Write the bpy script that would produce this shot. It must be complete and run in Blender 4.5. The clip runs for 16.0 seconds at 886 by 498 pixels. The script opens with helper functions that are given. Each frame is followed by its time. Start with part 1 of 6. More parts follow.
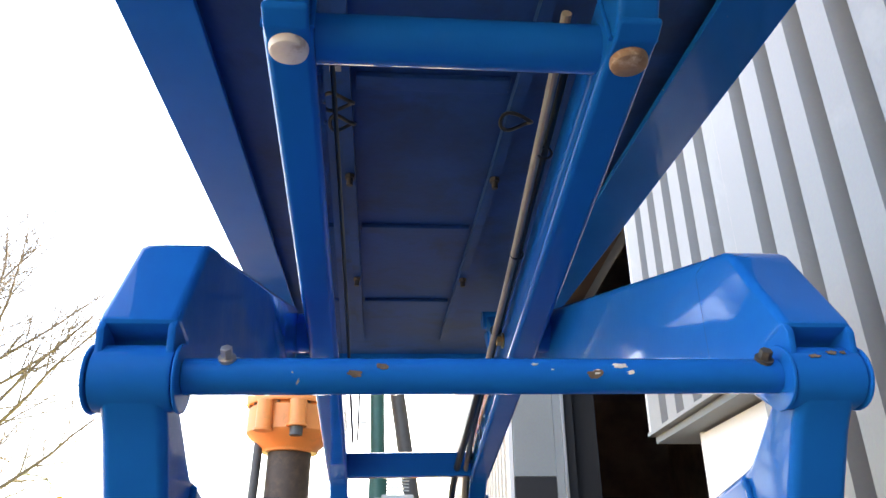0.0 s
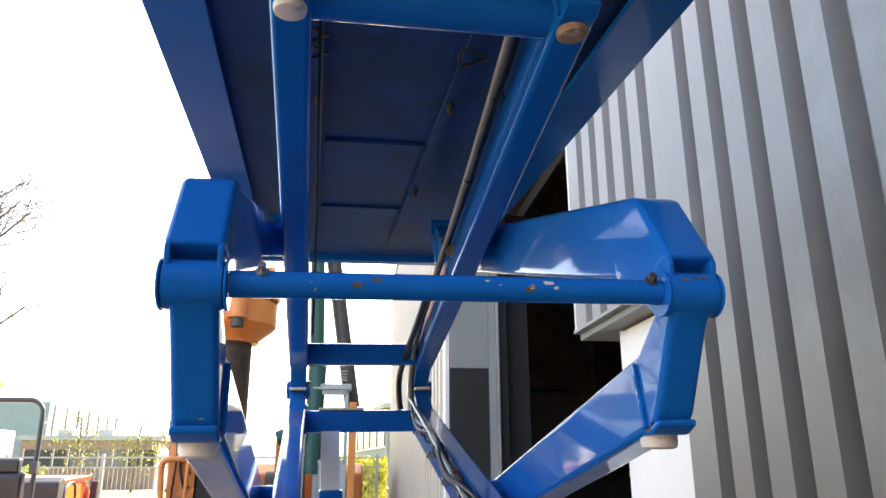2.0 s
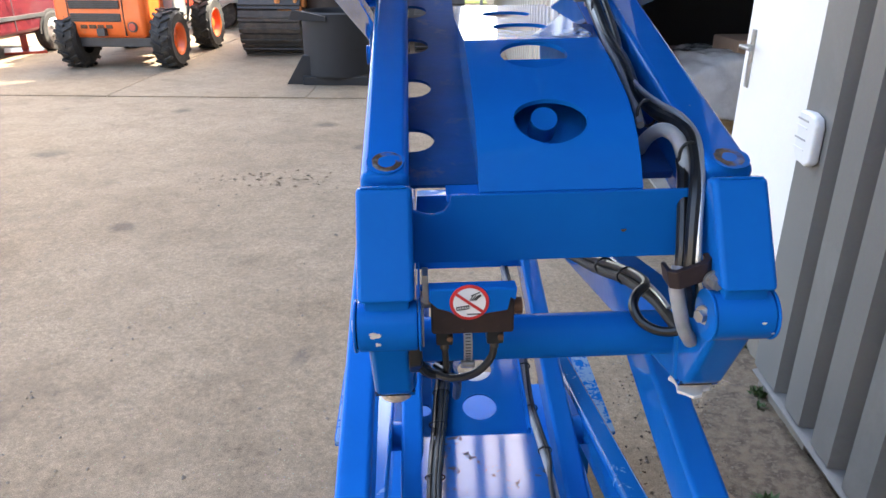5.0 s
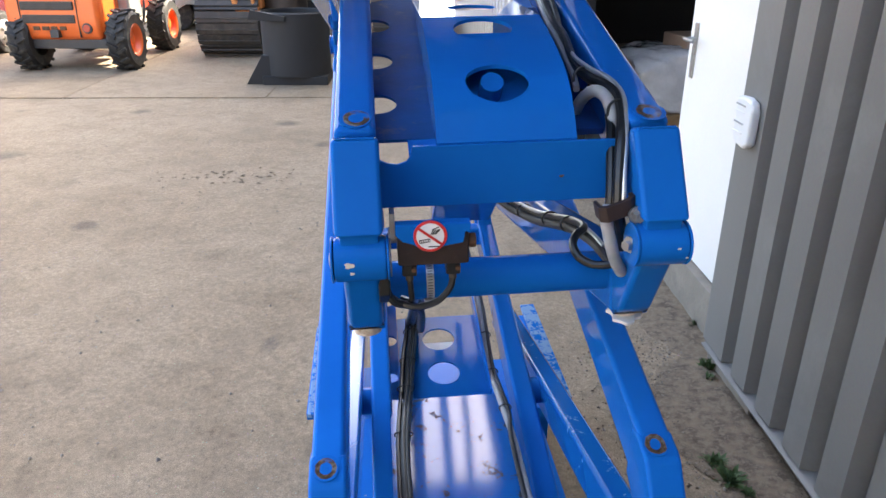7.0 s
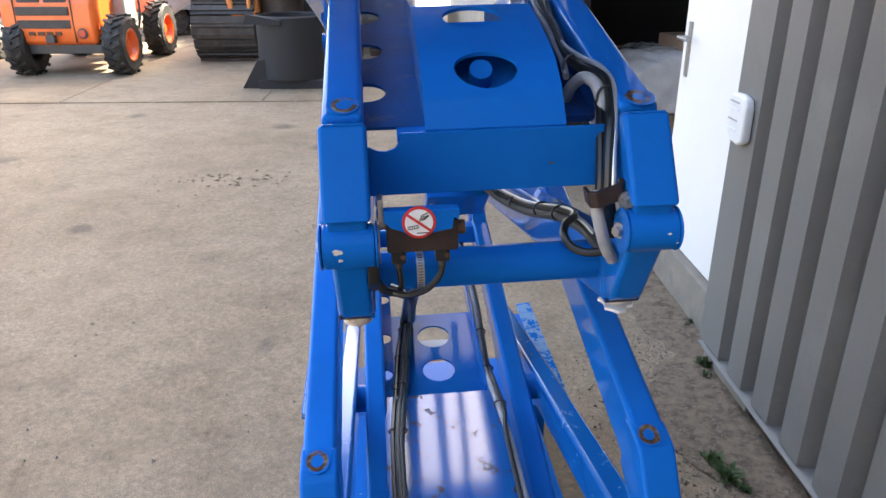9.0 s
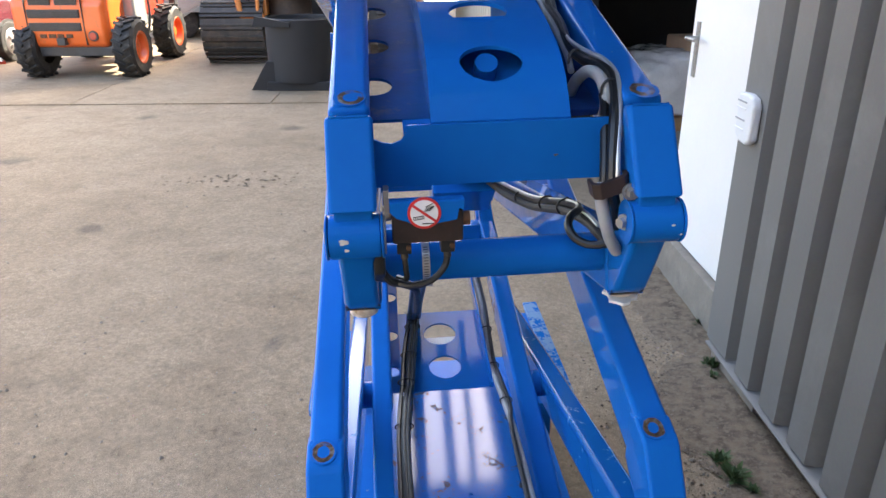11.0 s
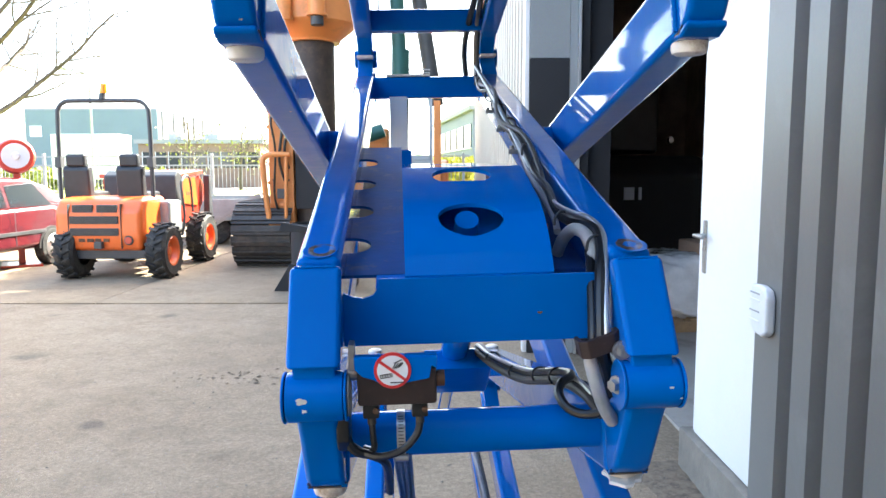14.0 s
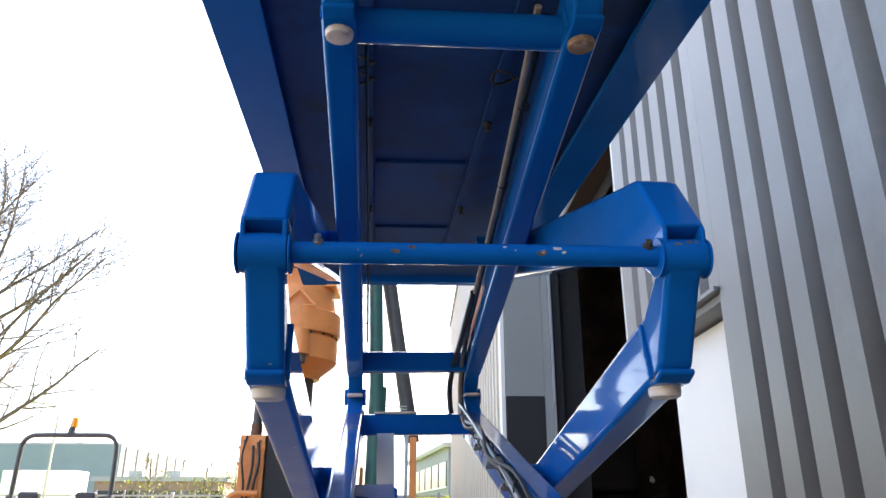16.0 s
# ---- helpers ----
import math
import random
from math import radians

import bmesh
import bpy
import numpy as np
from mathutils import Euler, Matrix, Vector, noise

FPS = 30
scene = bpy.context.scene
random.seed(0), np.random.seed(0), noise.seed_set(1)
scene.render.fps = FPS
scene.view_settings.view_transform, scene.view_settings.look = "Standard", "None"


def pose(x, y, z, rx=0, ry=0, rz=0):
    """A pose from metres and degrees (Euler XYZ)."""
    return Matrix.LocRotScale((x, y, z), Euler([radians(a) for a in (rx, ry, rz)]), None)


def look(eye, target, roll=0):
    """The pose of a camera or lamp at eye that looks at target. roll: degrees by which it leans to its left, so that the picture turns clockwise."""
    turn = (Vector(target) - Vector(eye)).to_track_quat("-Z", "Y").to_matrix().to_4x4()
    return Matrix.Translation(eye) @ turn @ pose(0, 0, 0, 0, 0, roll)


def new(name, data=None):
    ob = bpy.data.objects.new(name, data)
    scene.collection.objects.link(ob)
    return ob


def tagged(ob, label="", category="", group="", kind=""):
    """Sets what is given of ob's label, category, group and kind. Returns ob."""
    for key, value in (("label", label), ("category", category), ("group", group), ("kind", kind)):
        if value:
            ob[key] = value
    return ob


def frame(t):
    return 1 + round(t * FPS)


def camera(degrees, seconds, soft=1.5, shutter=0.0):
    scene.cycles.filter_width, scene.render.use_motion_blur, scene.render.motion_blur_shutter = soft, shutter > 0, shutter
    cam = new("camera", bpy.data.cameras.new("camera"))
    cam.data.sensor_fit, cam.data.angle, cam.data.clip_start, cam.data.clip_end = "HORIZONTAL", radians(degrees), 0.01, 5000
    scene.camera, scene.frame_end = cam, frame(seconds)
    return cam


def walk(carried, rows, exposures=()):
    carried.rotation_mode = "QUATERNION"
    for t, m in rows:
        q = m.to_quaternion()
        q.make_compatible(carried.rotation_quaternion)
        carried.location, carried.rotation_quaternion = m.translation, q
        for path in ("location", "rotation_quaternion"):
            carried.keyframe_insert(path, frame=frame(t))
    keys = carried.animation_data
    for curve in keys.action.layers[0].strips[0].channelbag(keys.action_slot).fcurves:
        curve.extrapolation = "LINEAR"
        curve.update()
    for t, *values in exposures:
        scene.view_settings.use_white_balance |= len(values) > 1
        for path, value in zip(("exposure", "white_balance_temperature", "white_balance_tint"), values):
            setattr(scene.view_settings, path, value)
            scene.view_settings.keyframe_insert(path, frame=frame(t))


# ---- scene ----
cam = camera(63.4, 16.0)
PATH = [
    (0, (0.091, 0.189, 1.701), (0.144, 1.997, 2.554), -0.2),
    (0.5, (0.084, 0.193, 1.705), (0.137, 2.094, 2.324), -0.2),
    (1, (0.061, 0.052, 1.673), (0.245, 1.938, 2.311), 0.1),
    (1.5, (0.03, -0.007, 1.654), (0.255, 1.88, 2.278), -0.1),
    (2, (0.047, 0.015, 1.668), (0.273, 1.913, 2.256), -0.1),
    (2.5, (0.039, 0.051, 1.705), (0.28, 2.017, 1.985), -0.1),
    (3, (0.043, 0.049, 1.728), (0.262, 2.035, 1.62), -0.1),
    (3.5, (0.033, 0.059, 1.726), (0.174, 2.014, 1.327), 0.1),
    (4, (0.044, 0.097, 1.716), (0.143, 1.999, 1.108), 0.1),
    (4.5, (0.038, 0.108, 1.711), (0.022, 1.946, 0.922), 0.2),
    (5, (0.04, 0.083, 1.679), (0.007, 1.921, 0.891), 0.3),
    (7.5, (0.041, -0.056, 1.656), (0.126, 1.784, 0.877), 0.2),
    (8, (0.037, -0.047, 1.647), (0.123, 1.795, 0.872), 0.1),
    (8.5, (0.048, -0.04, 1.643), (0.128, 1.802, 0.867), 0.1),
    (9, (0.051, -0.051, 1.641), (0.126, 1.792, 0.869), 0.0),
    (11.5, (0.056, -0.064, 1.628), (0.107, 1.783, 0.863), -0.1),
    (12, (0.065, -0.038, 1.625), (0.109, 1.808, 0.858), -0.1),
    (12.5, (0.077, 0.06, 1.621), (0.037, 1.903, 0.845), -0.1),
    (13, (0.092, 0.11, 1.574), (-0.124, 1.947, 0.813), 0.2),
    (13.5, (0.104, 0.056, 1.569), (-0.049, 1.953, 0.955), 0.2),
    (14, (0.107, -0.016, 1.562), (0.105, 1.972, 1.346), -0.1),
    (14.5, (0.084, -0.079, 1.572), (0.132, 1.913, 1.738), 0.3),
    (15, (0.084, -0.132, 1.571), (0.137, 1.812, 2.038), 0.0),
    (15.5, (0.079, -0.159, 1.565), (0.134, 1.71, 2.274), -0.2),
    (16, (0.072, -0.093, 1.555), (0.136, 1.783, 2.246), 0.1),
]
# seconds and stops: the clip's camera brightens towards the shade and darkens towards the sky
EXPOSURE = [(0.0, 3.6, 7750, 8), (0.5, 3.78, 7900, 8), (1.0, 3.8, 7850, 8), (1.5, 3.62, 7700, 8), (2.0, 3.10, 7650, 8), (3.0, 2.78, 7200, 8), (3.5, 2.92, 6900, 8), (4.0, 3.36, 6950, 5), (5.0, 3.4, 7150, 8), (8.0, 3.36, 7250, 8), (12.5, 3.28, 7350, 8), (13.0, 3.17, 7400, 8), (13.5, 3.4, 6900, 0), (14.0, 3.45, 6600, 3), (14.5, 2.55, 6900, 8), (15.0, 1.35, 7050, 8), (15.5, 2.12, 6200, 8), (16.0, 2.85, 7000, 8)]
walk(cam, [(t, look(eye, target, roll)) for t, eye, target, roll in PATH], EXPOSURE)

# ================= world and light =================
SUN_AZ, SUN_EL = 40.0, 43.0
world = bpy.data.worlds.new("yard_sky")
scene.world = world
world.use_nodes = True
wn = world.node_tree.nodes
wl = world.node_tree.links
wn.clear()
sky = wn.new("ShaderNodeTexSky")
sky.sky_type = "NISHITA"
sky.sun_disc = False
sky.sun_elevation = radians(SUN_EL)
sky.sun_rotation = radians(SUN_AZ)
sky.air_density, sky.dust_density, sky.ozone_density = 0.8, 3.5, 1.0
bg = wn.new("ShaderNodeBackground")
bg.inputs["Strength"].default_value = 0.15
wo = wn.new("ShaderNodeOutputWorld")
wl.new(sky.outputs[0], bg.inputs[0])
wl.new(bg.outputs[0], wo.inputs[0])
sun = new("sun", bpy.data.lights.new("sun", "SUN"))
sun.data.energy = 3.0
sun.data.angle = radians(0.6)
sun.data.color = (1.0, 0.95, 0.86)
az, el = radians(SUN_AZ), radians(SUN_EL)
SUN_DIR = Vector((math.sin(az) * math.cos(el), math.cos(az) * math.cos(el), math.sin(el)))
sun.matrix_world = look(SUN_DIR * 60, (0, 0, 0))


# ================= building blocks =================
def box(x0, x1, y0, y1, z0, z1, bev=0.0, seg=2):
    bm = bmesh.new()
    bmesh.ops.create_cube(bm, size=1.0)
    for v in bm.verts:
        v.co = Vector(((x0 + x1) / 2 + v.co.x * (x1 - x0), (y0 + y1) / 2 + v.co.y * (y1 - y0), (z0 + z1) / 2 + v.co.z * (z1 - z0)))
    if bev > 0:
        bmesh.ops.bevel(bm, geom=list(bm.edges), offset=bev, segments=seg, affect="EDGES", profile=0.5)
    return bm


def prism(pts, a0, a1, axis="x", bev=0.0, seg=2):
    """A polygon drawn across the axis and drawn out along it: (y, z) for x, (x, z) for y, (x, y) for z."""
    def put(p, a):
        return {"x": (a, p[0], p[1]), "y": (p[0], a, p[1]), "z": (p[0], p[1], a)}[axis]
    bm = bmesh.new()
    lo = [bm.verts.new(put(p, a0)) for p in pts]
    hi = [bm.verts.new(put(p, a1)) for p in pts]
    n = len(pts)
    bm.faces.new(lo)
    bm.faces.new(hi[::-1])
    for i in range(n):
        bm.faces.new((lo[i], hi[i], hi[(i + 1) % n], lo[(i + 1) % n]))
    bmesh.ops.recalc_face_normals(bm, faces=list(bm.faces))
    if bev > 0:
        bmesh.ops.bevel(bm, geom=list(bm.edges), offset=bev, segments=seg, affect="EDGES", profile=0.5)
    return bm


def cyl(p0, p1, r, seg=24, r2=None, bev=0.0):
    p0, p1 = Vector(p0), Vector(p1)
    d = p1 - p0
    bm = bmesh.new()
    bmesh.ops.create_cone(bm, cap_ends=True, segments=seg, radius1=r, radius2=r if r2 is None else r2, depth=d.length)
    if bev > 0:
        rim = [e for e in bm.edges if abs(e.verts[0].co.z - e.verts[1].co.z) < 1e-6]
        bmesh.ops.bevel(bm, geom=rim, offset=bev, segments=2, affect="EDGES", profile=0.5)
    m = Matrix.Translation((p0 + p1) / 2) @ d.to_track_quat("Z", "Y").to_matrix().to_4x4()
    bmesh.ops.transform(bm, matrix=m, verts=list(bm.verts))
    return bm


def spun(profile, centre=(0, 0, 0), axis="z", seg=28):
    """A profile of (radius, height) turned about an axis through centre."""
    bm = bmesh.new()
    rings = []
    for r, h in profile:
        ring = []
        for k in range(seg):
            a = 2 * math.pi * k / seg
            p = {"z": (r * math.cos(a), r * math.sin(a), h), "x": (h, r * math.cos(a), r * math.sin(a)), "y": (r * math.cos(a), h, r * math.sin(a))}[axis]
            ring.append(bm.verts.new(Vector(p) + Vector(centre)))
        rings.append(ring)
    for a, b in zip(rings, rings[1:]):
        for k in range(seg):
            bm.faces.new((a[k], a[(k + 1) % seg], b[(k + 1) % seg], b[k]))
    bm.faces.new(rings[0][::-1])
    bm.faces.new(rings[-1])
    bmesh.ops.remove_doubles(bm, verts=list(bm.verts), dist=1e-6)
    bmesh.ops.recalc_face_normals(bm, faces=list(bm.faces))
    return bm


def smooth_line(pts, steps=6):
    pts = [Vector(p) for p in pts]
    out = []
    for i in range(len(pts) - 1):
        p0, p1, p2, p3 = pts[max(i - 1, 0)], pts[i], pts[i + 1], pts[min(i + 2, len(pts) - 1)]
        for k in range(steps):
            t = k / steps
            out.append(0.5 * (2 * p1 + (p2 - p0) * t + (2 * p0 - 5 * p1 + 4 * p2 - p3) * t * t + (3 * p1 - p0 - 3 * p2 + p3) * t ** 3))
    out.append(pts[-1])
    return out


def pipe(pts, r, seg=10, steps=6, r_end=None):
    """A round tube along a smooth line through the points."""
    line = smooth_line(pts, steps) if steps > 1 else [Vector(p) for p in pts]
    bm = bmesh.new()
    rings = []
    up = Vector((0.13, 0.21, 0.97))
    for i, p in enumerate(line):
        d = (line[min(i + 1, len(line) - 1)] - line[max(i - 1, 0)]).normalized()
        side = d.cross(up)
        if side.length < 0.05:
            side = d.cross(Vector((1, 0, 0)))
        side.normalize()
        up = side.cross(d).normalized()
        rr = r if r_end is None else r + (r_end - r) * i / (len(line) - 1)
        rings.append([bm.verts.new(p + rr * (math.cos(2 * math.pi * k / seg) * side + math.sin(2 * math.pi * k / seg) * up)) for k in range(seg)])
    for a, b in zip(rings, rings[1:]):
        for k in range(seg):
            bm.faces.new((a[k], a[(k + 1) % seg], b[(k + 1) % seg], b[k]))
    bm.faces.new(rings[0][::-1])
    bm.faces.new(rings[-1])
    bmesh.ops.recalc_face_normals(bm, faces=list(bm.faces))
    return bm


def merged(*bms):
    out = bmesh.new()
    for b in bms:
        me = bpy.data.meshes.new("tmp")
        b.to_mesh(me)
        b.free()
        out.from_mesh(me)
        bpy.data.meshes.remove(me)
    return out


def turned(bm, m):
    bmesh.ops.transform(bm, matrix=m, verts=list(bm.verts))
    return bm


def plate_with_holes(x0, x1, y0, y1, holes, thick, n=28):
    """A level plate, top at z = 0, with round holes (x, y, radius)."""
    bm = bmesh.new()
    # strips along y: one strip for each hole, the rest plain
    cuts = sorted(holes, key=lambda c: c[1])
    edges = [y0]
    for a, b in zip(cuts, cuts[1:]):
        edges.append((a[1] + b[1]) / 2)
    edges.append(y1)
    for (hx, hy, hr), ya, yb in zip(cuts, edges, edges[1:]):
        ring = []
        outer = []
        for k in range(n):
            a = 2 * math.pi * (k + 0.5) / n
            c, s = math.cos(a), math.sin(a)
            ring.append((hx + hr * c, hy + hr * s))
            tx = ((x1 - hx) / c if c > 0 else (x0 - hx) / c) if abs(c) > 1e-6 else 1e9
            ty = ((yb - hy) / s if s > 0 else (ya - hy) / s) if abs(s) > 1e-6 else 1e9
            t = min(tx, ty)
            outer.append([hx + t * c, hy + t * s])
        # pull the nearest outer points onto the corners
        for cx, cy in ((x0, ya), (x1, ya), (x0, yb), (x1, yb)):
            k = min(range(n), key=lambda i: (outer[i][0] - cx) ** 2 + (outer[i][1] - cy) ** 2)
            outer[k] = [cx, cy]
        for z, flip in ((0.0, False), (-thick, True)):
            vi = [bm.verts.new((p[0], p[1], z)) for p in ring]
            vo = [bm.verts.new((p[0], p[1], z)) for p in outer]
            for k in range(n):
                f = (vi[k], vo[k], vo[(k + 1) % n], vi[(k + 1) % n])
                bm.faces.new(f[::-1] if flip else f)
        bm.verts.ensure_lookup_table()
        base = len(bm.verts) - 4 * n
        for k in range(n):
            a, b = base + k, base + (k + 1) % n
            pa, pb = outer[k], outer[(k + 1) % n]
            inner = any(abs(pa[1] - e) < 1e-7 and abs(pb[1] - e) < 1e-7 for e in edges[1:-1])
            bm.faces.new((bm.verts[a], bm.verts[b], bm.verts[b + 2 * n], bm.verts[a + 2 * n]))
            a, b = base + n + k, base + n + (k + 1) % n
            if inner:
                continue
            try:
                bm.faces.new((bm.verts[b], bm.verts[a], bm.verts[a + 2 * n], bm.verts[b + 2 * n]))
            except ValueError:
                pass
    bmesh.ops.remove_doubles(bm, verts=list(bm.verts), dist=1e-6)
    bmesh.ops.recalc_face_normals(bm, faces=list(bm.faces))
    return bm


def solid(name, bm, material, crease=35):
    me = bpy.data.meshes.new(name)
    bm.to_mesh(me)
    bm.free()
    if len(me.polygons):
        me.polygons.foreach_set("use_smooth", [True] * len(me.polygons))
        me.set_sharp_from_angle(angle=radians(crease))
    for m in material if isinstance(material, (list, tuple)) else (material,):
        me.materials.append(m)
    ob = new(name, me)
    if 6 < len(me.polygons) < 4000:
        # large flat faces keep their true direction beside rounded edges
        flat = ob.modifiers.new("flat_faces", "WEIGHTED_NORMAL")
        flat.keep_sharp = True
        flat.weight = 100
    return ob


def part(name, bm, material, parent, label="", crease=35):
    ob = solid(name, bm, material, crease)
    ob.parent = parent
    if label:
        tagged(ob, label)
    return ob


def thing(name, label, category, m=None, group="", kind=""):
    ob = new(name)
    ob.empty_display_size = 0.1
    if m is not None:
        ob.matrix_world = m
    return tagged(ob, label, category, group, kind)


def single(name, bm, material, label, category, group="", kind="", m=None, crease=35):
    ob = solid(name, bm, material, crease)
    if m is not None:
        ob.matrix_world = m
    return tagged(ob, label, category, group, kind)


# ================= materials =================
def nodes_of(name):
    m = bpy.data.materials.new(name)
    m.use_nodes = True
    return m, m.node_tree.nodes, m.node_tree.links, m.node_tree.nodes["Principled BSDF"]


def noise_tex(n, l, scale, detail=5.0, rough=0.6, coords=None, dist=0.0):
    t = n.new("ShaderNodeTexNoise")
    t.inputs["Scale"].default_value = scale
    t.inputs["Detail"].default_value = detail
    t.inputs["Roughness"].default_value = rough
    t.inputs["Distortion"].default_value = dist
    if coords is not None:
        l.new(coords, t.inputs["Vector"])
    return t


def ramp(n, l, fac, stops):
    r = n.new("ShaderNodeValToRGB")
    while len(r.color_ramp.elements) < len(stops):
        r.color_ramp.elements.new(0.5)
    for e, (p, c) in zip(r.color_ramp.elements, stops):
        e.position = p
        e.color = (*c, 1) if len(c) == 3 else c
    l.new(fac, r.inputs[0])
    return r


def mixed(n, l, fac, a, b, mode="MIX"):
    m = n.new("ShaderNodeMix")
    m.data_type = "RGBA"
    m.blend_type = mode
    for sock, v in ((m.inputs[0], fac), (m.inputs[6], a), (m.inputs[7], b)):
        if hasattr(v, "links"):
            l.new(v, sock)
        elif isinstance(v, (int, float)):
            sock.default_value = v
        else:
            sock.default_value = (*v, 1)
    return m.outputs[2]


def surface(name, colour, rough=0.5, metal=0.0, vary=0.12, scale=6.0, fine=60.0, bump=0.05, dirt=None, dirt_at=(0.6, 0.75), dirt_scale=4.0, coat=0.0, rough_var=0.12):
    """A painted, cast or worn surface: two scales of tone, fine relief and patches of dirt with shapes of their own."""
    m, n, l, b = nodes_of(name)
    co = n.new("ShaderNodeTexCoord").outputs["Object"]
    big = noise_tex(n, l, scale, 4, 0.6, co)
    small = noise_tex(n, l, fine, 3, 0.6, co)
    dark = tuple(c * (1 - vary) for c in colour)
    lite = tuple(min(1.0, c * (1 + vary)) for c in colour)
    r = ramp(n, l, big.outputs["Fac"], ((0.3, dark), (0.7, lite)))
    col = mixed(n, l, 0.12, r.outputs[0], small.outputs["Color"], "OVERLAY")
    if dirt:
        d = noise_tex(n, l, dirt_scale, 8, 0.68, co, 0.3)
        k = ramp(n, l, d.outputs["Fac"], ((dirt_at[0], (0, 0, 0)), (dirt_at[1], (1, 1, 1))))
        col = mixed(n, l, k.outputs[0], col, dirt)
    l.new(col, b.inputs["Base Color"])
    b.inputs["Metallic"].default_value = metal
    rr = n.new("ShaderNodeMapRange")
    rr.inputs["To Min"].default_value = max(0.02, rough - rough_var)
    rr.inputs["To Max"].default_value = min(1.0, rough + rough_var)
    l.new(big.outputs["Fac"], rr.inputs["Value"])
    l.new(rr.outputs[0], b.inputs["Roughness"])
    if coat:
        b.inputs["Coat Weight"].default_value = coat
        b.inputs["Coat Roughness"].default_value = 0.08
    if bump:
        bp = n.new("ShaderNodeBump")
        bp.inputs["Strength"].default_value = bump
        bp.inputs["Distance"].default_value = 0.01
        l.new(small.outputs["Fac"], bp.inputs["Height"])
        l.new(bp.outputs[0], b.inputs["Normal"])
    return m


def enamel_gloss(n, l, b, low=0.07, ior=1.5, soft=0.05):
    """A clear gloss coat that mirrors weakly face on and strongly at a slant."""
    lw = n.new("ShaderNodeLayerWeight")
    lw.inputs["Blend"].default_value = 0.5
    g = ramp(n, l, lw.outputs["Facing"], ((0.36, (low, low, low)), (0.74, (1, 1, 1))))
    l.new(g.outputs[0], b.inputs["Coat Weight"])
    b.inputs["Coat IOR"].default_value = ior
    b.inputs["Coat Roughness"].default_value = soft
    b.inputs["Specular IOR Level"].default_value = 0.02


def blue_paint():
    """Glossy blue machine enamel with an uneven sprayed film, dust and small chips to grey primer."""
    m, n, l, b = nodes_of("blue_enamel")
    co = n.new("ShaderNodeTexCoord").outputs["Object"]
    big = noise_tex(n, l, 5, 4, 0.55, co)
    tone = ramp(n, l, big.outputs["Fac"], ((0.3, (0.0001, 0.116, 0.440)), (0.7, (0.0001, 0.136, 0.508))))
    dust = noise_tex(n, l, 13, 8, 0.7, co, 0.4)
    dk = ramp(n, l, dust.outputs["Fac"], ((0.60, (0, 0, 0)), (0.82, (0.08, 0.08, 0.08))))
    col = mixed(n, l, dk.outputs[0], tone.outputs[0], (0.09, 0.17, 0.30))
    chip = noise_tex(n, l, 62, 4, 0.55, co, 0.5)
    ck = ramp(n, l, chip.outputs["Fac"], ((0.755, (0, 0, 0)), (0.765, (1, 1, 1))))
    col = mixed(n, l, ck.outputs[0], col, (0.30, 0.27, 0.25))
    l.new(col, b.inputs["Base Color"])
    rr = ramp(n, l, dust.outputs["Fac"], ((0.4, (0.28, 0.28, 0.28)), (0.8, (0.50, 0.50, 0.50))))
    l.new(rr.outputs[0], b.inputs["Roughness"])
    enamel_gloss(n, l, b)
    peel = noise_tex(n, l, 140, 2, 0.5, co)
    bp = n.new("ShaderNodeBump")
    bp.inputs["Strength"].default_value = 0.05
    bp.inputs["Distance"].default_value = 0.003
    l.new(peel.outputs["Fac"], bp.inputs["Height"])
    wave = noise_tex(n, l, 17, 2, 0.4, co)
    bp0 = n.new("ShaderNodeBump")
    bp0.inputs["Strength"].default_value = 0.25
    bp0.inputs["Distance"].default_value = 0.003
    l.new(wave.outputs["Fac"], bp0.inputs["Height"])
    l.new(bp0.outputs[0], bp.inputs["Normal"])
    bp2 = n.new("ShaderNodeBump")
    bp2.inputs["Strength"].default_value = 0.4
    bp2.inputs["Distance"].default_value = 0.001
    bp2.invert = True
    l.new(ck.outputs[0], bp2.inputs["Height"])
    l.new(bp.outputs[0], bp2.inputs["Normal"])
    l.new(bp2.outputs[0], b.inputs["Normal"])
    return m


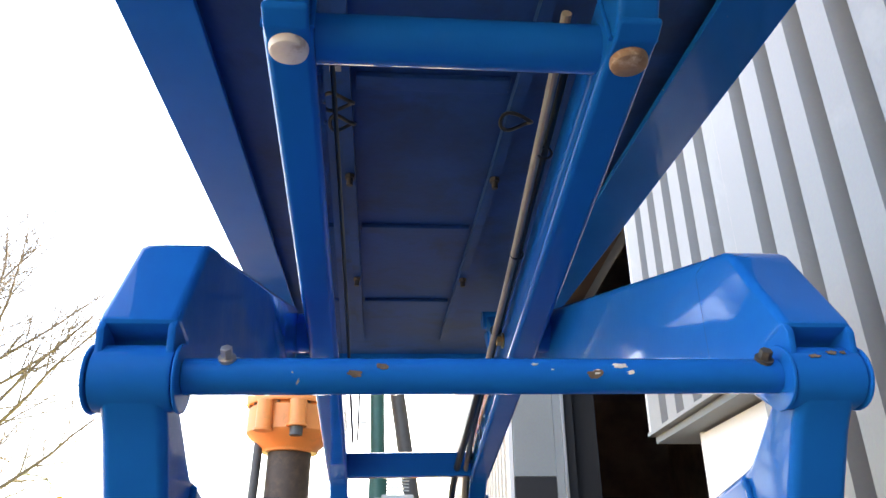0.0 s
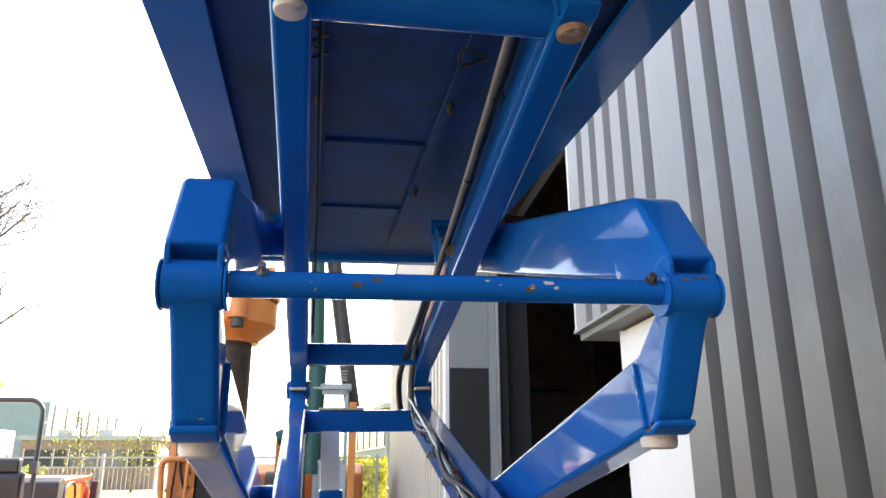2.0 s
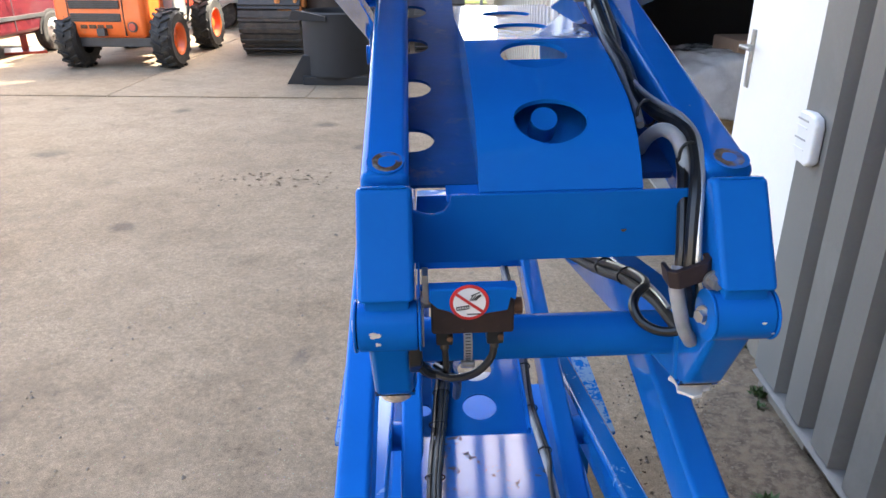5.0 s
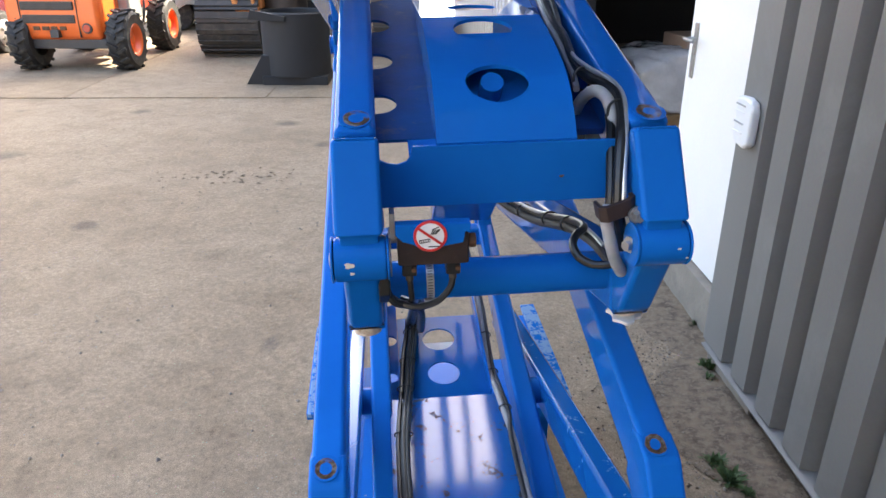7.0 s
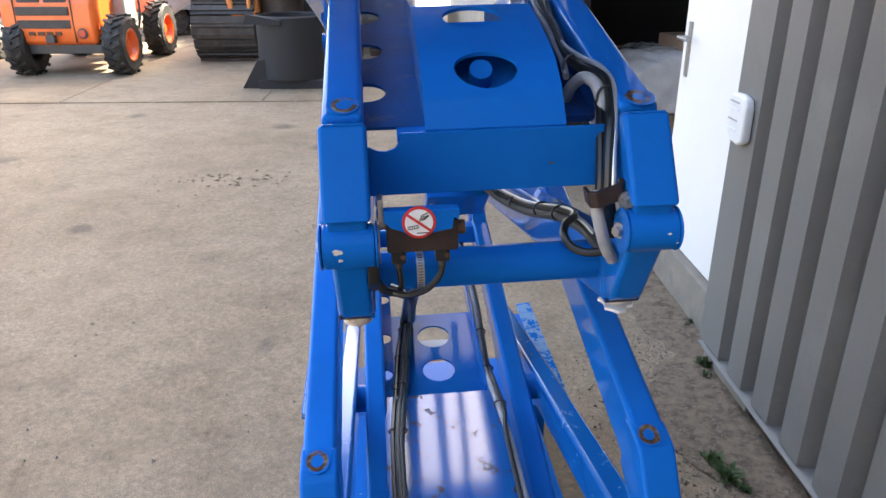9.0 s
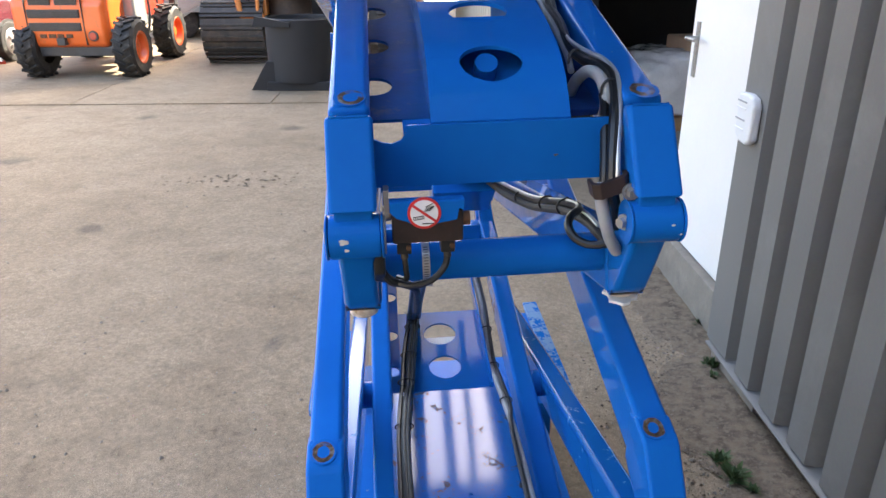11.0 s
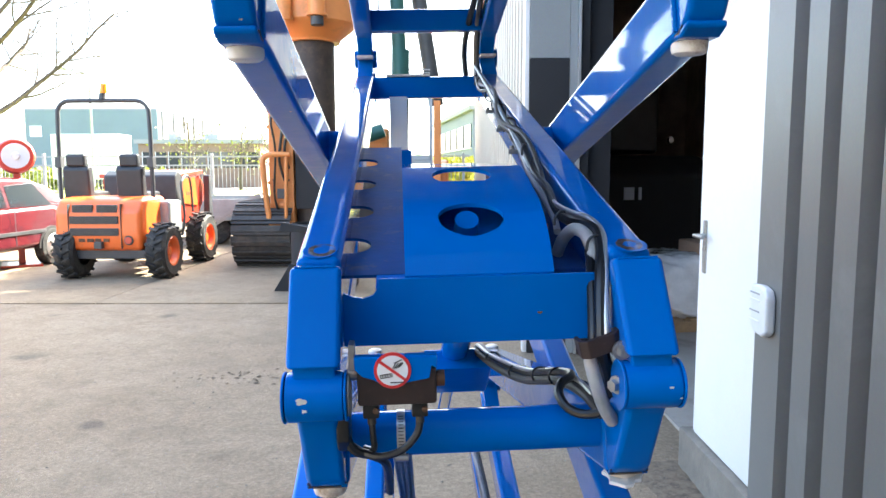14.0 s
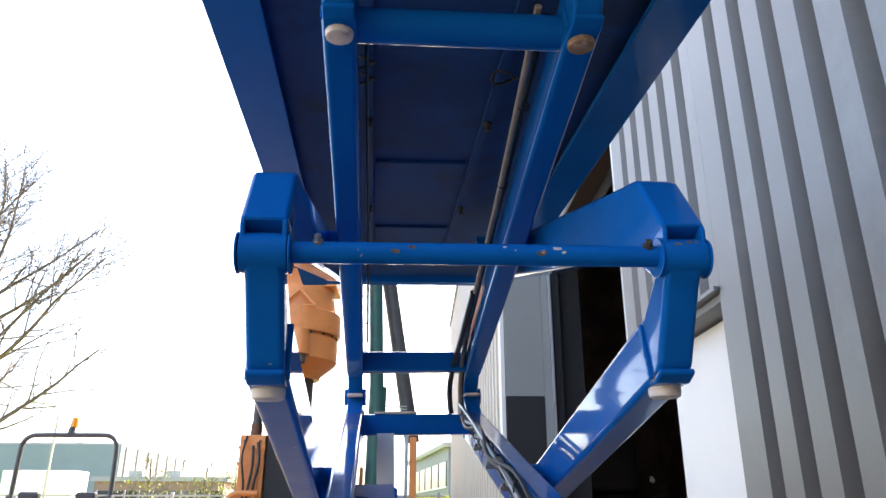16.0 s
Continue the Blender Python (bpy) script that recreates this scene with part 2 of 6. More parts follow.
def yard_ground():
    """Dusty, oil-stained yard of worn concrete with grit."""
    m, n, l, b = nodes_of("yard_dirt")
    co = n.new("ShaderNodeTexCoord").outputs["Object"]
    huge = noise_tex(n, l, 0.35, 5, 0.6, co)
    mid = noise_tex(n, l, 2.2, 8, 0.68, co, 0.3)
    fine = noise_tex(n, l, 38, 9, 0.78, co)
    grit = noise_tex(n, l, 160, 2, 0.6, co)
    a = ramp(n, l, huge.outputs["Fac"], ((0.3, (0.226, 0.170, 0.113)), (0.7, (0.294, 0.231, 0.163))))
    s = ramp(n, l, mid.outputs["Fac"], ((0.33, (0.70, 0.67, 0.64)), (0.55, (1, 1, 1)), (0.75, (1.0, 1.0, 1.0))))
    col = mixed(n, l, 0.55, a.outputs[0], s.outputs[0], "MULTIPLY")
    scuff = noise_tex(n, l, 6.5, 7, 0.7, co, 0.9)
    sk = ramp(n, l, scuff.outputs["Fac"], ((0.36, (0.62, 0.58, 0.53)), (0.50, (0.95, 0.94, 0.92)), (0.66, (1.12, 1.10, 1.06))))
    col = mixed(n, l, 0.38, col, sk.outputs[0], "MULTIPLY")
    f = ramp(n, l, fine.outputs["Fac"], ((0.32, (0.22, 0.22, 0.22)), (0.68, (0.78, 0.78, 0.78))))
    col = mixed(n, l, 0.55, col, f.outputs[0], "OVERLAY")
    sand = noise_tex(n, l, 230, 4, 0.75, co)
    sr = ramp(n, l, sand.outputs["Fac"], ((0.34, (0.10, 0.10, 0.10)), (0.66, (0.90, 0.90, 0.90))))
    col = mixed(n, l, 0.45, col, sr.outputs[0], "OVERLAY")
    peb = n.new("ShaderNodeTexVoronoi")
    peb.inputs["Scale"].default_value = 75
    l.new(co, peb.inputs["Vector"])
    pk = ramp(n, l, peb.outputs["Distance"], ((0.12, (1, 1, 1)), (0.26, (0, 0, 0))))
    sel = ramp(n, l, noise_tex(n, l, 21, 3, 0.6, co).outputs["Fac"], ((0.52, (0, 0, 0)), (0.62, (0.75, 0.75, 0.75))))
    both = mixed(n, l, 1.0, pk.outputs[0], sel.outputs[0], "MULTIPLY")
    tone = mixed(n, l, 0.5, (0.30, 0.27, 0.23), peb.outputs["Color"], "OVERLAY")
    col = mixed(n, l, both, col, tone)
    lane = n.new("ShaderNodeVectorMath")
    lane.operation = "MULTIPLY"
    lane.inputs[1].default_value = (0.8, 1.15, 1.0)
    l.new(co, lane.inputs[0])
    mud = noise_tex(n, l, 1.25, 8, 0.66, lane.outputs[0], 0.5)
    mk = ramp(n, l, mud.outputs["Fac"], ((0.54, (0, 0, 0)), (0.70, (0.42, 0.42, 0.42))))
    col = mixed(n, l, mk.outputs[0], col, (0.135, 0.103, 0.072))
    oil = noise_tex(n, l, 1.1, 6, 0.6, co, 0.8)
    ok = ramp(n, l, oil.outputs["Fac"], ((0.66, (0, 0, 0)), (0.76, (0.7, 0.7, 0.7))))
    col = mixed(n, l, ok.outputs[0], col, (0.085, 0.072, 0.062))
    blur = noise_tex(n, l, 7, 5, 0.65, co)
    for sx, sy, sr in ((-3.44, 5.97, 0.17), (-2.08, 4.29, 0.10), (-1.25, 7.1, 0.13), (-2.9, 7.7, 0.12), (-3.9, 4.6, 0.08), (-0.8, 6.3, 0.10)):
        dist = n.new("ShaderNodeVectorMath")
        dist.operation = "DISTANCE"
        dist.inputs[1].default_value = (sx, sy, 0.0)
        l.new(co, dist.inputs[0])
        wob = n.new("ShaderNodeMath")
        wob.operation = "MULTIPLY_ADD"
        wob.inputs[1].default_value = sr * 1.6
        l.new(blur.outputs["Fac"], wob.inputs[0])
        l.new(dist.outputs["Value"], wob.inputs[2])
        spot = ramp(n, l, wob.outputs[0], ((sr * 1.2, (0.6, 0.6, 0.6)), (sr * 1.9, (0, 0, 0))))
        col = mixed(n, l, spot.outputs[0], col, (0.085, 0.066, 0.048))
    l.new(col, b.inputs["Base Color"])
    b.inputs["Roughness"].default_value = 0.86
    b.inputs["Specular IOR Level"].default_value = 0.25
    bp = n.new("ShaderNodeBump")
    bp.inputs["Strength"].default_value = 0.5
    bp.inputs["Distance"].default_value = 0.012
    l.new(fine.outputs["Fac"], bp.inputs["Height"])
    bp2 = n.new("ShaderNodeBump")
    bp2.inputs["Strength"].default_value = 0.35
    bp2.inputs["Distance"].default_value = 0.003
    l.new(grit.outputs["Fac"], bp2.inputs["Height"])
    l.new(bp.outputs[0], bp2.inputs["Normal"])
    l.new(bp2.outputs[0], b.inputs["Normal"])
    return m


def glass_mat(name, tint=(0.8, 0.9, 0.9)):
    m, n, l, b = nodes_of(name)
    b.inputs["Base Color"].default_value = (*tint, 1)
    b.inputs["Transmission Weight"].default_value = 1.0
    b.inputs["Roughness"].default_value = 0.03
    b.inputs["IOR"].default_value = 1.45
    return m


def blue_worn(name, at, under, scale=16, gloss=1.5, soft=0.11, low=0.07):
    """Blue enamel scuffed through in blotches to what lies under it."""
    m, n, l, b = nodes_of(name)
    co = n.new("ShaderNodeTexCoord").outputs["Object"]
    d = noise_tex(n, l, scale, 8, 0.62, co, 0.5)
    e = noise_tex(n, l, scale * 4.3, 6, 0.6, co, 0.2)
    mixn = mixed(n, l, 0.35, d.outputs["Color"], e.outputs["Color"])
    k = ramp(n, l, mixn, ((at, (0, 0, 0)), (at + 0.03, (1, 1, 1))))
    col = mixed(n, l, k.outputs[0], (0.0002, 0.112, 0.40), under)
    l.new(col, b.inputs["Base Color"])
    r = ramp(n, l, k.outputs[0], ((0.0, (0.14, 0.14, 0.14)), (1.0, (0.6, 0.6, 0.6))))
    l.new(r.outputs[0], b.inputs["Roughness"])
    enamel_gloss(n, l, b, low, gloss, soft)
    g = b.inputs["Coat Weight"].links[0].from_socket
    intact = ramp(n, l, k.outputs[0], ((0.0, (1, 1, 1)), (1.0, (0.05, 0.05, 0.05))))
    l.new(mixed(n, l, 1.0, g, intact.outputs[0], "MULTIPLY"), b.inputs["Coat Weight"])
    return m


SCUFFED = blue_worn("scuffed_blue", 0.548, (0.05, 0.052, 0.058), 18, 1.62, 0.11, 0.9)
GLOSSY = blue_worn("glossy_blue", 0.70, (0.20, 0.22, 0.25), 26, 1.5, 0.08, 0.25)
# blue with recess shade in its base colour, pale dust patches on top
DUSTY_SHADE = surface("dusty_shaded_blue", (0.001, 0.058, 0.20), 0.42, vary=0.25, scale=9, dirt=(0.10, 0.12, 0.16), dirt_at=(0.57, 0.74), dirt_scale=26)
DUSTY_SHADE.node_tree.nodes["Principled BSDF"].inputs["Specular IOR Level"].default_value = 0.12
GREASY = blue_worn("greasy_blue", 0.49, (0.045, 0.034, 0.026), 45, 1.4)
RUBBED = blue_worn("rubbed_blue", 0.575, (0.13, 0.28, 0.50), 22, 1.5)
FLAKED = blue_worn("flaked_blue", 0.47, (0.15, 0.26, 0.42), 30, 1.3)
# darker copy of the blue enamel: shade under the deck is in its colour
SHADED_BLUE = surface("shaded_blue_underside", (0.014, 0.056, 0.19), 0.42, vary=0.25, scale=4, dirt=(0.018, 0.036, 0.08), dirt_at=(0.5, 0.75), dirt_scale=6)
SHADED_BLUE.node_tree.nodes["Principled BSDF"].inputs["Specular IOR Level"].default_value = 0.10


def ring_paint():
    """Blue enamel with a ring scuffed through to rust and pale primer."""
    m, n, l, b = nodes_of("ring_worn_blue")
    co = n.new("ShaderNodeTexCoord")
    off = n.new("ShaderNodeVectorMath")
    off.operation = "SUBTRACT"
    off.inputs[1].default_value = (0.5, 0.5, 0.5)
    l.new(co.outputs["Generated"], off.inputs[0])
    flat = n.new("ShaderNodeVectorMath")
    flat.operation = "MULTIPLY"
    flat.inputs[1].default_value = (2, 2, 0)
    l.new(off.outputs[0], flat.inputs[0])
    ln = n.new("ShaderNodeVectorMath")
    ln.operation = "LENGTH"
    l.new(flat.outputs[0], ln.inputs[0])
    wob = noise_tex(n, l, 30, 6, 0.65, co.outputs["Object"])
    add = n.new("ShaderNodeMath")
    add.operation = "MULTIPLY_ADD"
    add.inputs[1].default_value = 0.62
    l.new(wob.outputs["Fac"], add.inputs[0])
    l.new(ln.outputs["Value"], add.inputs[2])
    half = n.new("ShaderNodeMath")
    half.operation = "MULTIPLY"
    half.inputs[1].default_value = 0.5
    l.new(add.outputs[0], half.inputs[0])
    band = ramp(n, l, half.outputs[0], ((0.365, (0, 0, 0)), (0.385, (1, 1, 1)), (0.545, (1, 1, 1)), (0.575, (0, 0, 0))))
    inner = noise_tex(n, l, 70, 5, 0.6, co.outputs["Object"])
    worn = ramp(n, l, inner.outputs["Fac"], ((0.40, (0.045, 0.032, 0.024)), (0.52, (0.11, 0.065, 0.038)), (0.66, (0.20, 0.19, 0.17))))
    gaps = noise_tex(n, l, 24, 3, 0.5, co.outputs["Object"])
    keep = ramp(n, l, gaps.outputs["Fac"], ((0.30, (0, 0, 0)), (0.38, (1, 1, 1))))
    left = mixed(n, l, 1.0, band.outputs[0], keep.outputs[0], "MULTIPLY")
    col = mixed(n, l, left, (0.0002, 0.115, 0.42), worn.outputs[0])
    l.new(col, b.inputs["Base Color"])
    b.inputs["Roughness"].default_value = 0.35
    enamel_gloss(n, l, b)
    return m


RING = ring_paint()
BROWN_BOX = surface("brown_box", (0.030, 0.016, 0.013), 0.5, vary=0.25, scale=30, dirt=(0.07, 0.05, 0.04), dirt_at=(0.6, 0.75), dirt_scale=40)
BRASS = surface("brass", (0.45, 0.30, 0.12), 0.35, 0.8, vary=0.15, scale=40)
BEIGE = surface("dusty_beige_cable", (0.30, 0.25, 0.19), 0.6, vary=0.2, scale=20)
PRIMER = surface("pale_primer", (0.66, 0.63, 0.56), 0.45, vary=0.15, scale=40, dirt=(0.22, 0.19, 0.14), dirt_at=(0.55, 0.75), dirt_scale=30)
BLUE = blue_paint()
DIRT = yard_ground()
NYLON = surface("worn_nylon", (0.74, 0.69, 0.62), 0.55, vary=0.1, dirt=(0.28, 0.17, 0.08), dirt_at=(0.56, 0.72), dirt_scale=25, scale=30, fine=200)
STAINED = surface("stained_nylon", (0.30, 0.19, 0.11), 0.6, vary=0.3, scale=25, dirt=(0.55, 0.46, 0.36), dirt_at=(0.55, 0.7), dirt_scale=30)
STEEL = surface("bare_steel", (0.42, 0.41, 0.39), 0.38, 0.85, dirt=(0.16, 0.08, 0.04), dirt_at=(0.55, 0.7), dirt_scale=30)
WORN = surface("worn_primer", (0.15, 0.105, 0.07), 0.7, 0.0, vary=0.4, scale=50, dirt=(0.07, 0.05, 0.04), dirt_at=(0.5, 0.62), dirt_scale=60)
RUST = surface("rusty_steel", (0.13, 0.065, 0.035), 0.75, 0.2, vary=0.4, scale=40, dirt=(0.05, 0.03, 0.02), dirt_scale=20)
RUBBER = surface("black_rubber", (0.010, 0.010, 0.010), 0.32, vary=0.3, bump=0.08)
HOSE_GREY = surface("grey_hose", (0.33, 0.33, 0.33), 0.4, vary=0.15, scale=30)
CLAD = surface("grey_cladding", (0.172, 0.167, 0.158), 0.34, vary=0.05, scale=1.2, fine=90, bump=0.02, dirt=(0.24, 0.24, 0.225), dirt_at=(0.55, 0.8), dirt_scale=1.6)
CLAD_FAR = surface("beige_cladding", (0.42, 0.37, 0.30), 0.5, vary=0.06, scale=1.0, bump=0.02)
WHITE = surface("white_door_paint", (0.80, 0.77, 0.72), 0.4, vary=0.03, scale=2, dirt=(0.66, 0.63, 0.58), dirt_at=(0.62, 0.85), dirt_scale=2.5, bump=0.02)
PLASTIC_W = surface("white_plastic", (0.74, 0.73, 0.71), 0.38, vary=0.03)
CONC = surface("concrete", (0.215, 0.186, 0.150), 0.85, vary=0.2, scale=5, fine=70, bump=0.25, dirt=(0.14, 0.12, 0.10), dirt_at=(0.5, 0.75), dirt_scale=3)
DARK_IN = surface("dark_lining", (0.46, 0.36, 0.31), 0.8, vary=0.3, scale=1.5)
GREY_PANEL = surface("grey_panel", (0.25, 0.265, 0.265), 0.8, vary=0.05, scale=1)
BLACK_PANEL = surface("black_panel", (0.014, 0.014, 0.016), 0.7, vary=0.3, scale=2)
ALU = surface("aluminium", (0.55, 0.55, 0.54), 0.35, 0.8, vary=0.08)
ORANGE = surface("orange_enamel", (0.80, 0.145, 0.025), 0.35, vary=0.08, scale=3, coat=0.4, dirt=(0.42, 0.13, 0.05), dirt_at=(0.58, 0.8), dirt_scale=5)
RED = surface("red_enamel", (0.55, 0.05, 0.025), 0.35, vary=0.1, scale=3, coat=0.4)
YELLOW = surface("rig_yellow", (0.66, 0.235, 0.065), 0.45, vary=0.1, scale=2, dirt=(0.38, 0.18, 0.06), dirt_at=(0.55, 0.78), dirt_scale=4)
TYRE = surface("tyre_rubber", (0.022, 0.021, 0.02), 0.75, vary=0.3, scale=8, dirt=(0.10, 0.09, 0.075), dirt_at=(0.5, 0.75), dirt_scale=7)
TRACK = surface("track_steel", (0.055, 0.050, 0.046), 0.6, 0.3, vary=0.3, scale=6, dirt=(0.12, 0.10, 0.08), dirt_at=(0.5, 0.75), dirt_scale=5)
SEAT = surface("black_vinyl", (0.025, 0.026, 0.03), 0.5, vary=0.2)
DGREY = surface("dark_grey_paint", (0.05, 0.052, 0.055), 0.5, vary=0.2)
GREEN = surface("green_steel", (0.012, 0.085, 0.075), 0.5, vary=0.2, scale=3)
AMBER = surface("amber_lens", (0.85, 0.32, 0.02), 0.2, vary=0.05)
STICKER_W = surface("sticker_white", (0.78, 0.78, 0.76), 0.35, vary=0.03)
STICKER_R = surface("sticker_red", (0.62, 0.03, 0.03), 0.35, vary=0.05)
STICKER_K = surface("sticker_black", (0.03, 0.03, 0.03), 0.4, vary=0.05)
CARRED = surface("car_red", (0.10, 0.014, 0.020), 0.2, 0.1, vary=0.05, coat=0.9)
GLASS_DARK = surface("dark_glass", (0.02, 0.025, 0.03), 0.06, vary=0.1, bump=0)
WOOD = surface("pallet_wood", (0.35, 0.23, 0.12), 0.75, vary=0.25, scale=12, bump=0.15)
BEAM_WOOD = surface("brown_lintel", (0.05, 0.032, 0.022), 0.6, vary=0.2, scale=5)
SLAB = surface("slab_concrete", (0.34, 0.30, 0.255), 0.88, vary=0.12, scale=1.3, fine=50, bump=0.2, dirt=(0.20, 0.17, 0.14), dirt_at=(0.52, 0.72), dirt_scale=1.7)
SOIL = surface("dark_soil", (0.150, 0.110, 0.074), 0.95, vary=0.55, scale=16, fine=120, bump=0.8, dirt=(0.21, 0.165, 0.115), dirt_at=(0.48, 0.62), dirt_scale=45)
BARK = surface("bark", (0.085, 0.065, 0.05), 0.9, vary=0.3, scale=6, bump=0.3)
TWIG = surface("twig", (0.065, 0.052, 0.042), 0.9, vary=0.25, scale=4)
GRASS = surface("grass", (0.34, 0.38, 0.06), 0.85, vary=0.35, scale=1.5, fine=30, bump=0.4)
LEAF = surface("hedge_leaf", (0.25, 0.27, 0.045), 0.7, vary=0.45, scale=3)
GOLD_LEAF = surface("yellow_hedge_leaf", (0.46, 0.44, 0.065), 0.7, vary=0.4, scale=3)
WEED = surface("weed_leaf", (0.062, 0.105, 0.034), 0.7, vary=0.35, scale=20)
HALL_GREEN = surface("green_hall_cladding", (0.15, 0.21, 0.21), 0.6, vary=0.06, scale=0.4)
HALL_PALE = surface("pale_hall_cladding", (0.27, 0.28, 0.25), 0.6, vary=0.05, scale=0.4)
HALL_GREY = surface("grey_blue_facade", (0.13, 0.155, 0.185), 0.6, vary=0.06, scale=0.3)
HALL_WHITE = surface("white_hall", (0.68, 0.70, 0.72), 0.5, vary=0.04, scale=0.3)
RENDERED = surface("grey_render", (0.26, 0.24, 0.215), 0.9, vary=0.15, scale=1.5, bump=0.2)
BRICK = surface("brown_brick", (0.22, 0.15, 0.11), 0.85, vary=0.15, scale=2)
GALV = surface("galvanised", (0.30, 0.305, 0.29), 0.5, 0.2, vary=0.12)
WRAP = surface("wrap_film", (0.95, 0.95, 0.95), 0.16, vary=0.12, scale=7, bump=0.9, fine=16, coat=1.0)
CARD = surface("cardboard", (0.48, 0.33, 0.23), 0.8, vary=0.1)
KELLY = surface("dark_brown_steel", (0.045, 0.032, 0.026), 0.6, 0.2, vary=0.3, scale=6, dirt=(0.09, 0.06, 0.04), dirt_at=(0.5, 0.7), dirt_scale=5)
CAB = surface("pale_cab_paint", (0.34, 0.38, 0.40), 0.4, vary=0.08, scale=3)
CLEAR = glass_mat("clear_glass")
CHROME = surface("chrome", (0.75, 0.75, 0.75), 0.12, 1.0, vary=0.03, bump=0)

# ================= ground =================
def ground_sheet():
    bm = bmesh.new()
    far = 900.0
    bmesh.ops.create_grid(bm, x_segments=90, y_segments=90, size=1.0)
    for v in bm.verts:
        def spread(u):
            return math.copysign(abs(u) * 12 + max(0.0, abs(u) - 0.8) ** 2 * 25 * (far - 12), u)
        x, y = spread(v.co.x), spread(v.co.y) + 4
        z = 0.0
        if abs(x) < 14 and -10 < y < 18:
            z = 0.012 * (noise.noise(Vector((x * 0.9, y * 0.9, 0.3)))) - 0.006
        v.co = Vector((x, y, min(z, 0.0)))
    return bm


single("ground", ground_sheet(), DIRT, "dusty oil-stained concrete yard with loose grit", "ground", kind="structure")

# ================= hall with grey cladding =================
WX = 1.27
ROOF = 9.2


def cladding(name, y0, y1, z0, z1, x, material, pitch=0.228, flat=0.125, depth=0.056, start=None, label="grey trapezoidal steel wall cladding"):
    """Upright trapezoidal sheet, outer flats at x, between y0 and y1."""
    slope = (pitch - flat) * 0.24
    pts = [] if start is None else [(y1, 0.0)]
    y = y1 if start is None else start
    while y > y0:
        pts += [(y, 0.0), (y - flat, 0.0), (y - flat - slope, depth), (y - pitch + slope, depth)]
        y -= pitch
    pts.append((y, 0.0))
    while pts[-1][0] < y0:
        last = pts.pop()
        if pts[-1][0] > y0:
            f = (pts[-1][0] - y0) / (pts[-1][0] - last[0])
            pts.append((y0, pts[-1][1] + (last[1] - pts[-1][1]) * f))
            break
    bm = bmesh.new()
    lo = [bm.verts.new((x + d, yy, z0)) for yy, d in pts]
    hi = [bm.verts.new((x + d, yy, z1)) for yy, d in pts]
    lob = [bm.verts.new((x + d + 0.002, yy, z0)) for yy, d in pts]
    for i in range(len(pts) - 1):
        bm.faces.new((lo[i], lo[i + 1], hi[i + 1], hi[i]))
        bm.faces.new((lob[i], lob[i + 1], lo[i + 1], lo[i]))
    bmesh.ops.recalc_face_normals(bm, faces=list(bm.faces))
    ob = single(name, bm, material, label, "wall", kind="structure", crease=20)
    return ob


BACK = WX + 0.058
wall_near = cladding("wall_east", -9.0, 2.605, 0.10, ROOF, WX, CLAD, pitch=0.2160, flat=0.120, start=2.542)
part("backing", box(BACK, BACK + 0.22, -9.0, 2.60, 0.02, ROOF - 0.02), DARK_IN, wall_near)
part("drip_edge", prism([(WX - 0.012, 0.085), (WX + 0.05, 0.105), (WX + 0.05, 0.1), (WX - 0.012, 0.08)], -9.0, 2.60, "y"), CLAD, wall_near)
part("jamb", box(WX + 0.003, BACK + 0.12, 2.606, 2.625, 0.10, 2.40), CLAD, wall_near)
wall_over = cladding("wall_lintel", 2.606, 3.90, 2.405, ROOF, WX, CLAD, start=3.845)
part("backing", box(BACK, BACK + 0.2, 2.606, 3.90, 2.42, ROOF - 0.02), DARK_IN, wall_over)
part("drip_edge", box(WX - 0.02, WX + 0.045, 2.62, 3.90, 2.395, 2.412), CLAD, wall_over)
part("soffit", box(WX + 0.02, WX + 0.42, 2.626, 3.90, 2.36, 2.392), GREY_PANEL, wall_over)
part("corner_trim", box(WX + 0.0, WX + 0.25, 3.901, 3.93, 2.40, ROOF), ALU, wall_over)
single("plinth", merged(box(WX + 0.02, WX + 0.25, 2.18, 2.6, -0.2, 0.09, 0.006), box(WX + 0.14, WX + 0.3, -5, 2.18, -0.2, 0.09), box(WX + 0.08, WX + 0.4, 2.6, 3.66, -0.2, 0.22, 0.012)), CONC, "rough grey concrete plinth under the wall", "plinth", kind="structure")

# door leaf
DX = 1.395
door = thing("door_1", "plain white steel door, closed", "door", pose(0, 0, 0), kind="structure")
part("door_leaf", box(DX, DX + 0.05, 2.67, 3.565, 0.225, 2.345, 0.003), WHITE, door)
part("door_frame", merged(box(DX + 0.01, DX + 0.09, 2.627, 2.668, 0.222, 2.358), box(DX + 0.01, DX + 0.09, 3.567, 3.60, 0.222, 2.358)), WHITE, door)
part("handle_plate", box(DX - 0.008, DX, 3.475, 3.515, 1.06, 1.32, 0.002), STEEL, door)
part("lever", merged(cyl((DX - 0.008, 3.495, 1.245), (DX - 0.055, 3.495, 1.245), 0.010, 14), cyl((DX - 0.055, 3.505, 1.245), (DX - 0.055, 3.385, 1.245), 0.010, 14, bev=0.003)), STEEL, door, "satin steel lever handle")

# small white housing on the wall corner
wb = thing("wall_box", "white plastic detector box fixed to the wall corner", "sensor", pose(0, 0, 0))
part("housing", prism([(2.455, 0.99), (2.455, 1.115), (2.475, 1.145), (2.52, 1.155), (2.59, 1.15), (2.59, 1.00), (2.55, 0.975), (2.49, 0.97)], WX - 0.036, WX, "x", 0.012, 3), PLASTIC_W, wb)
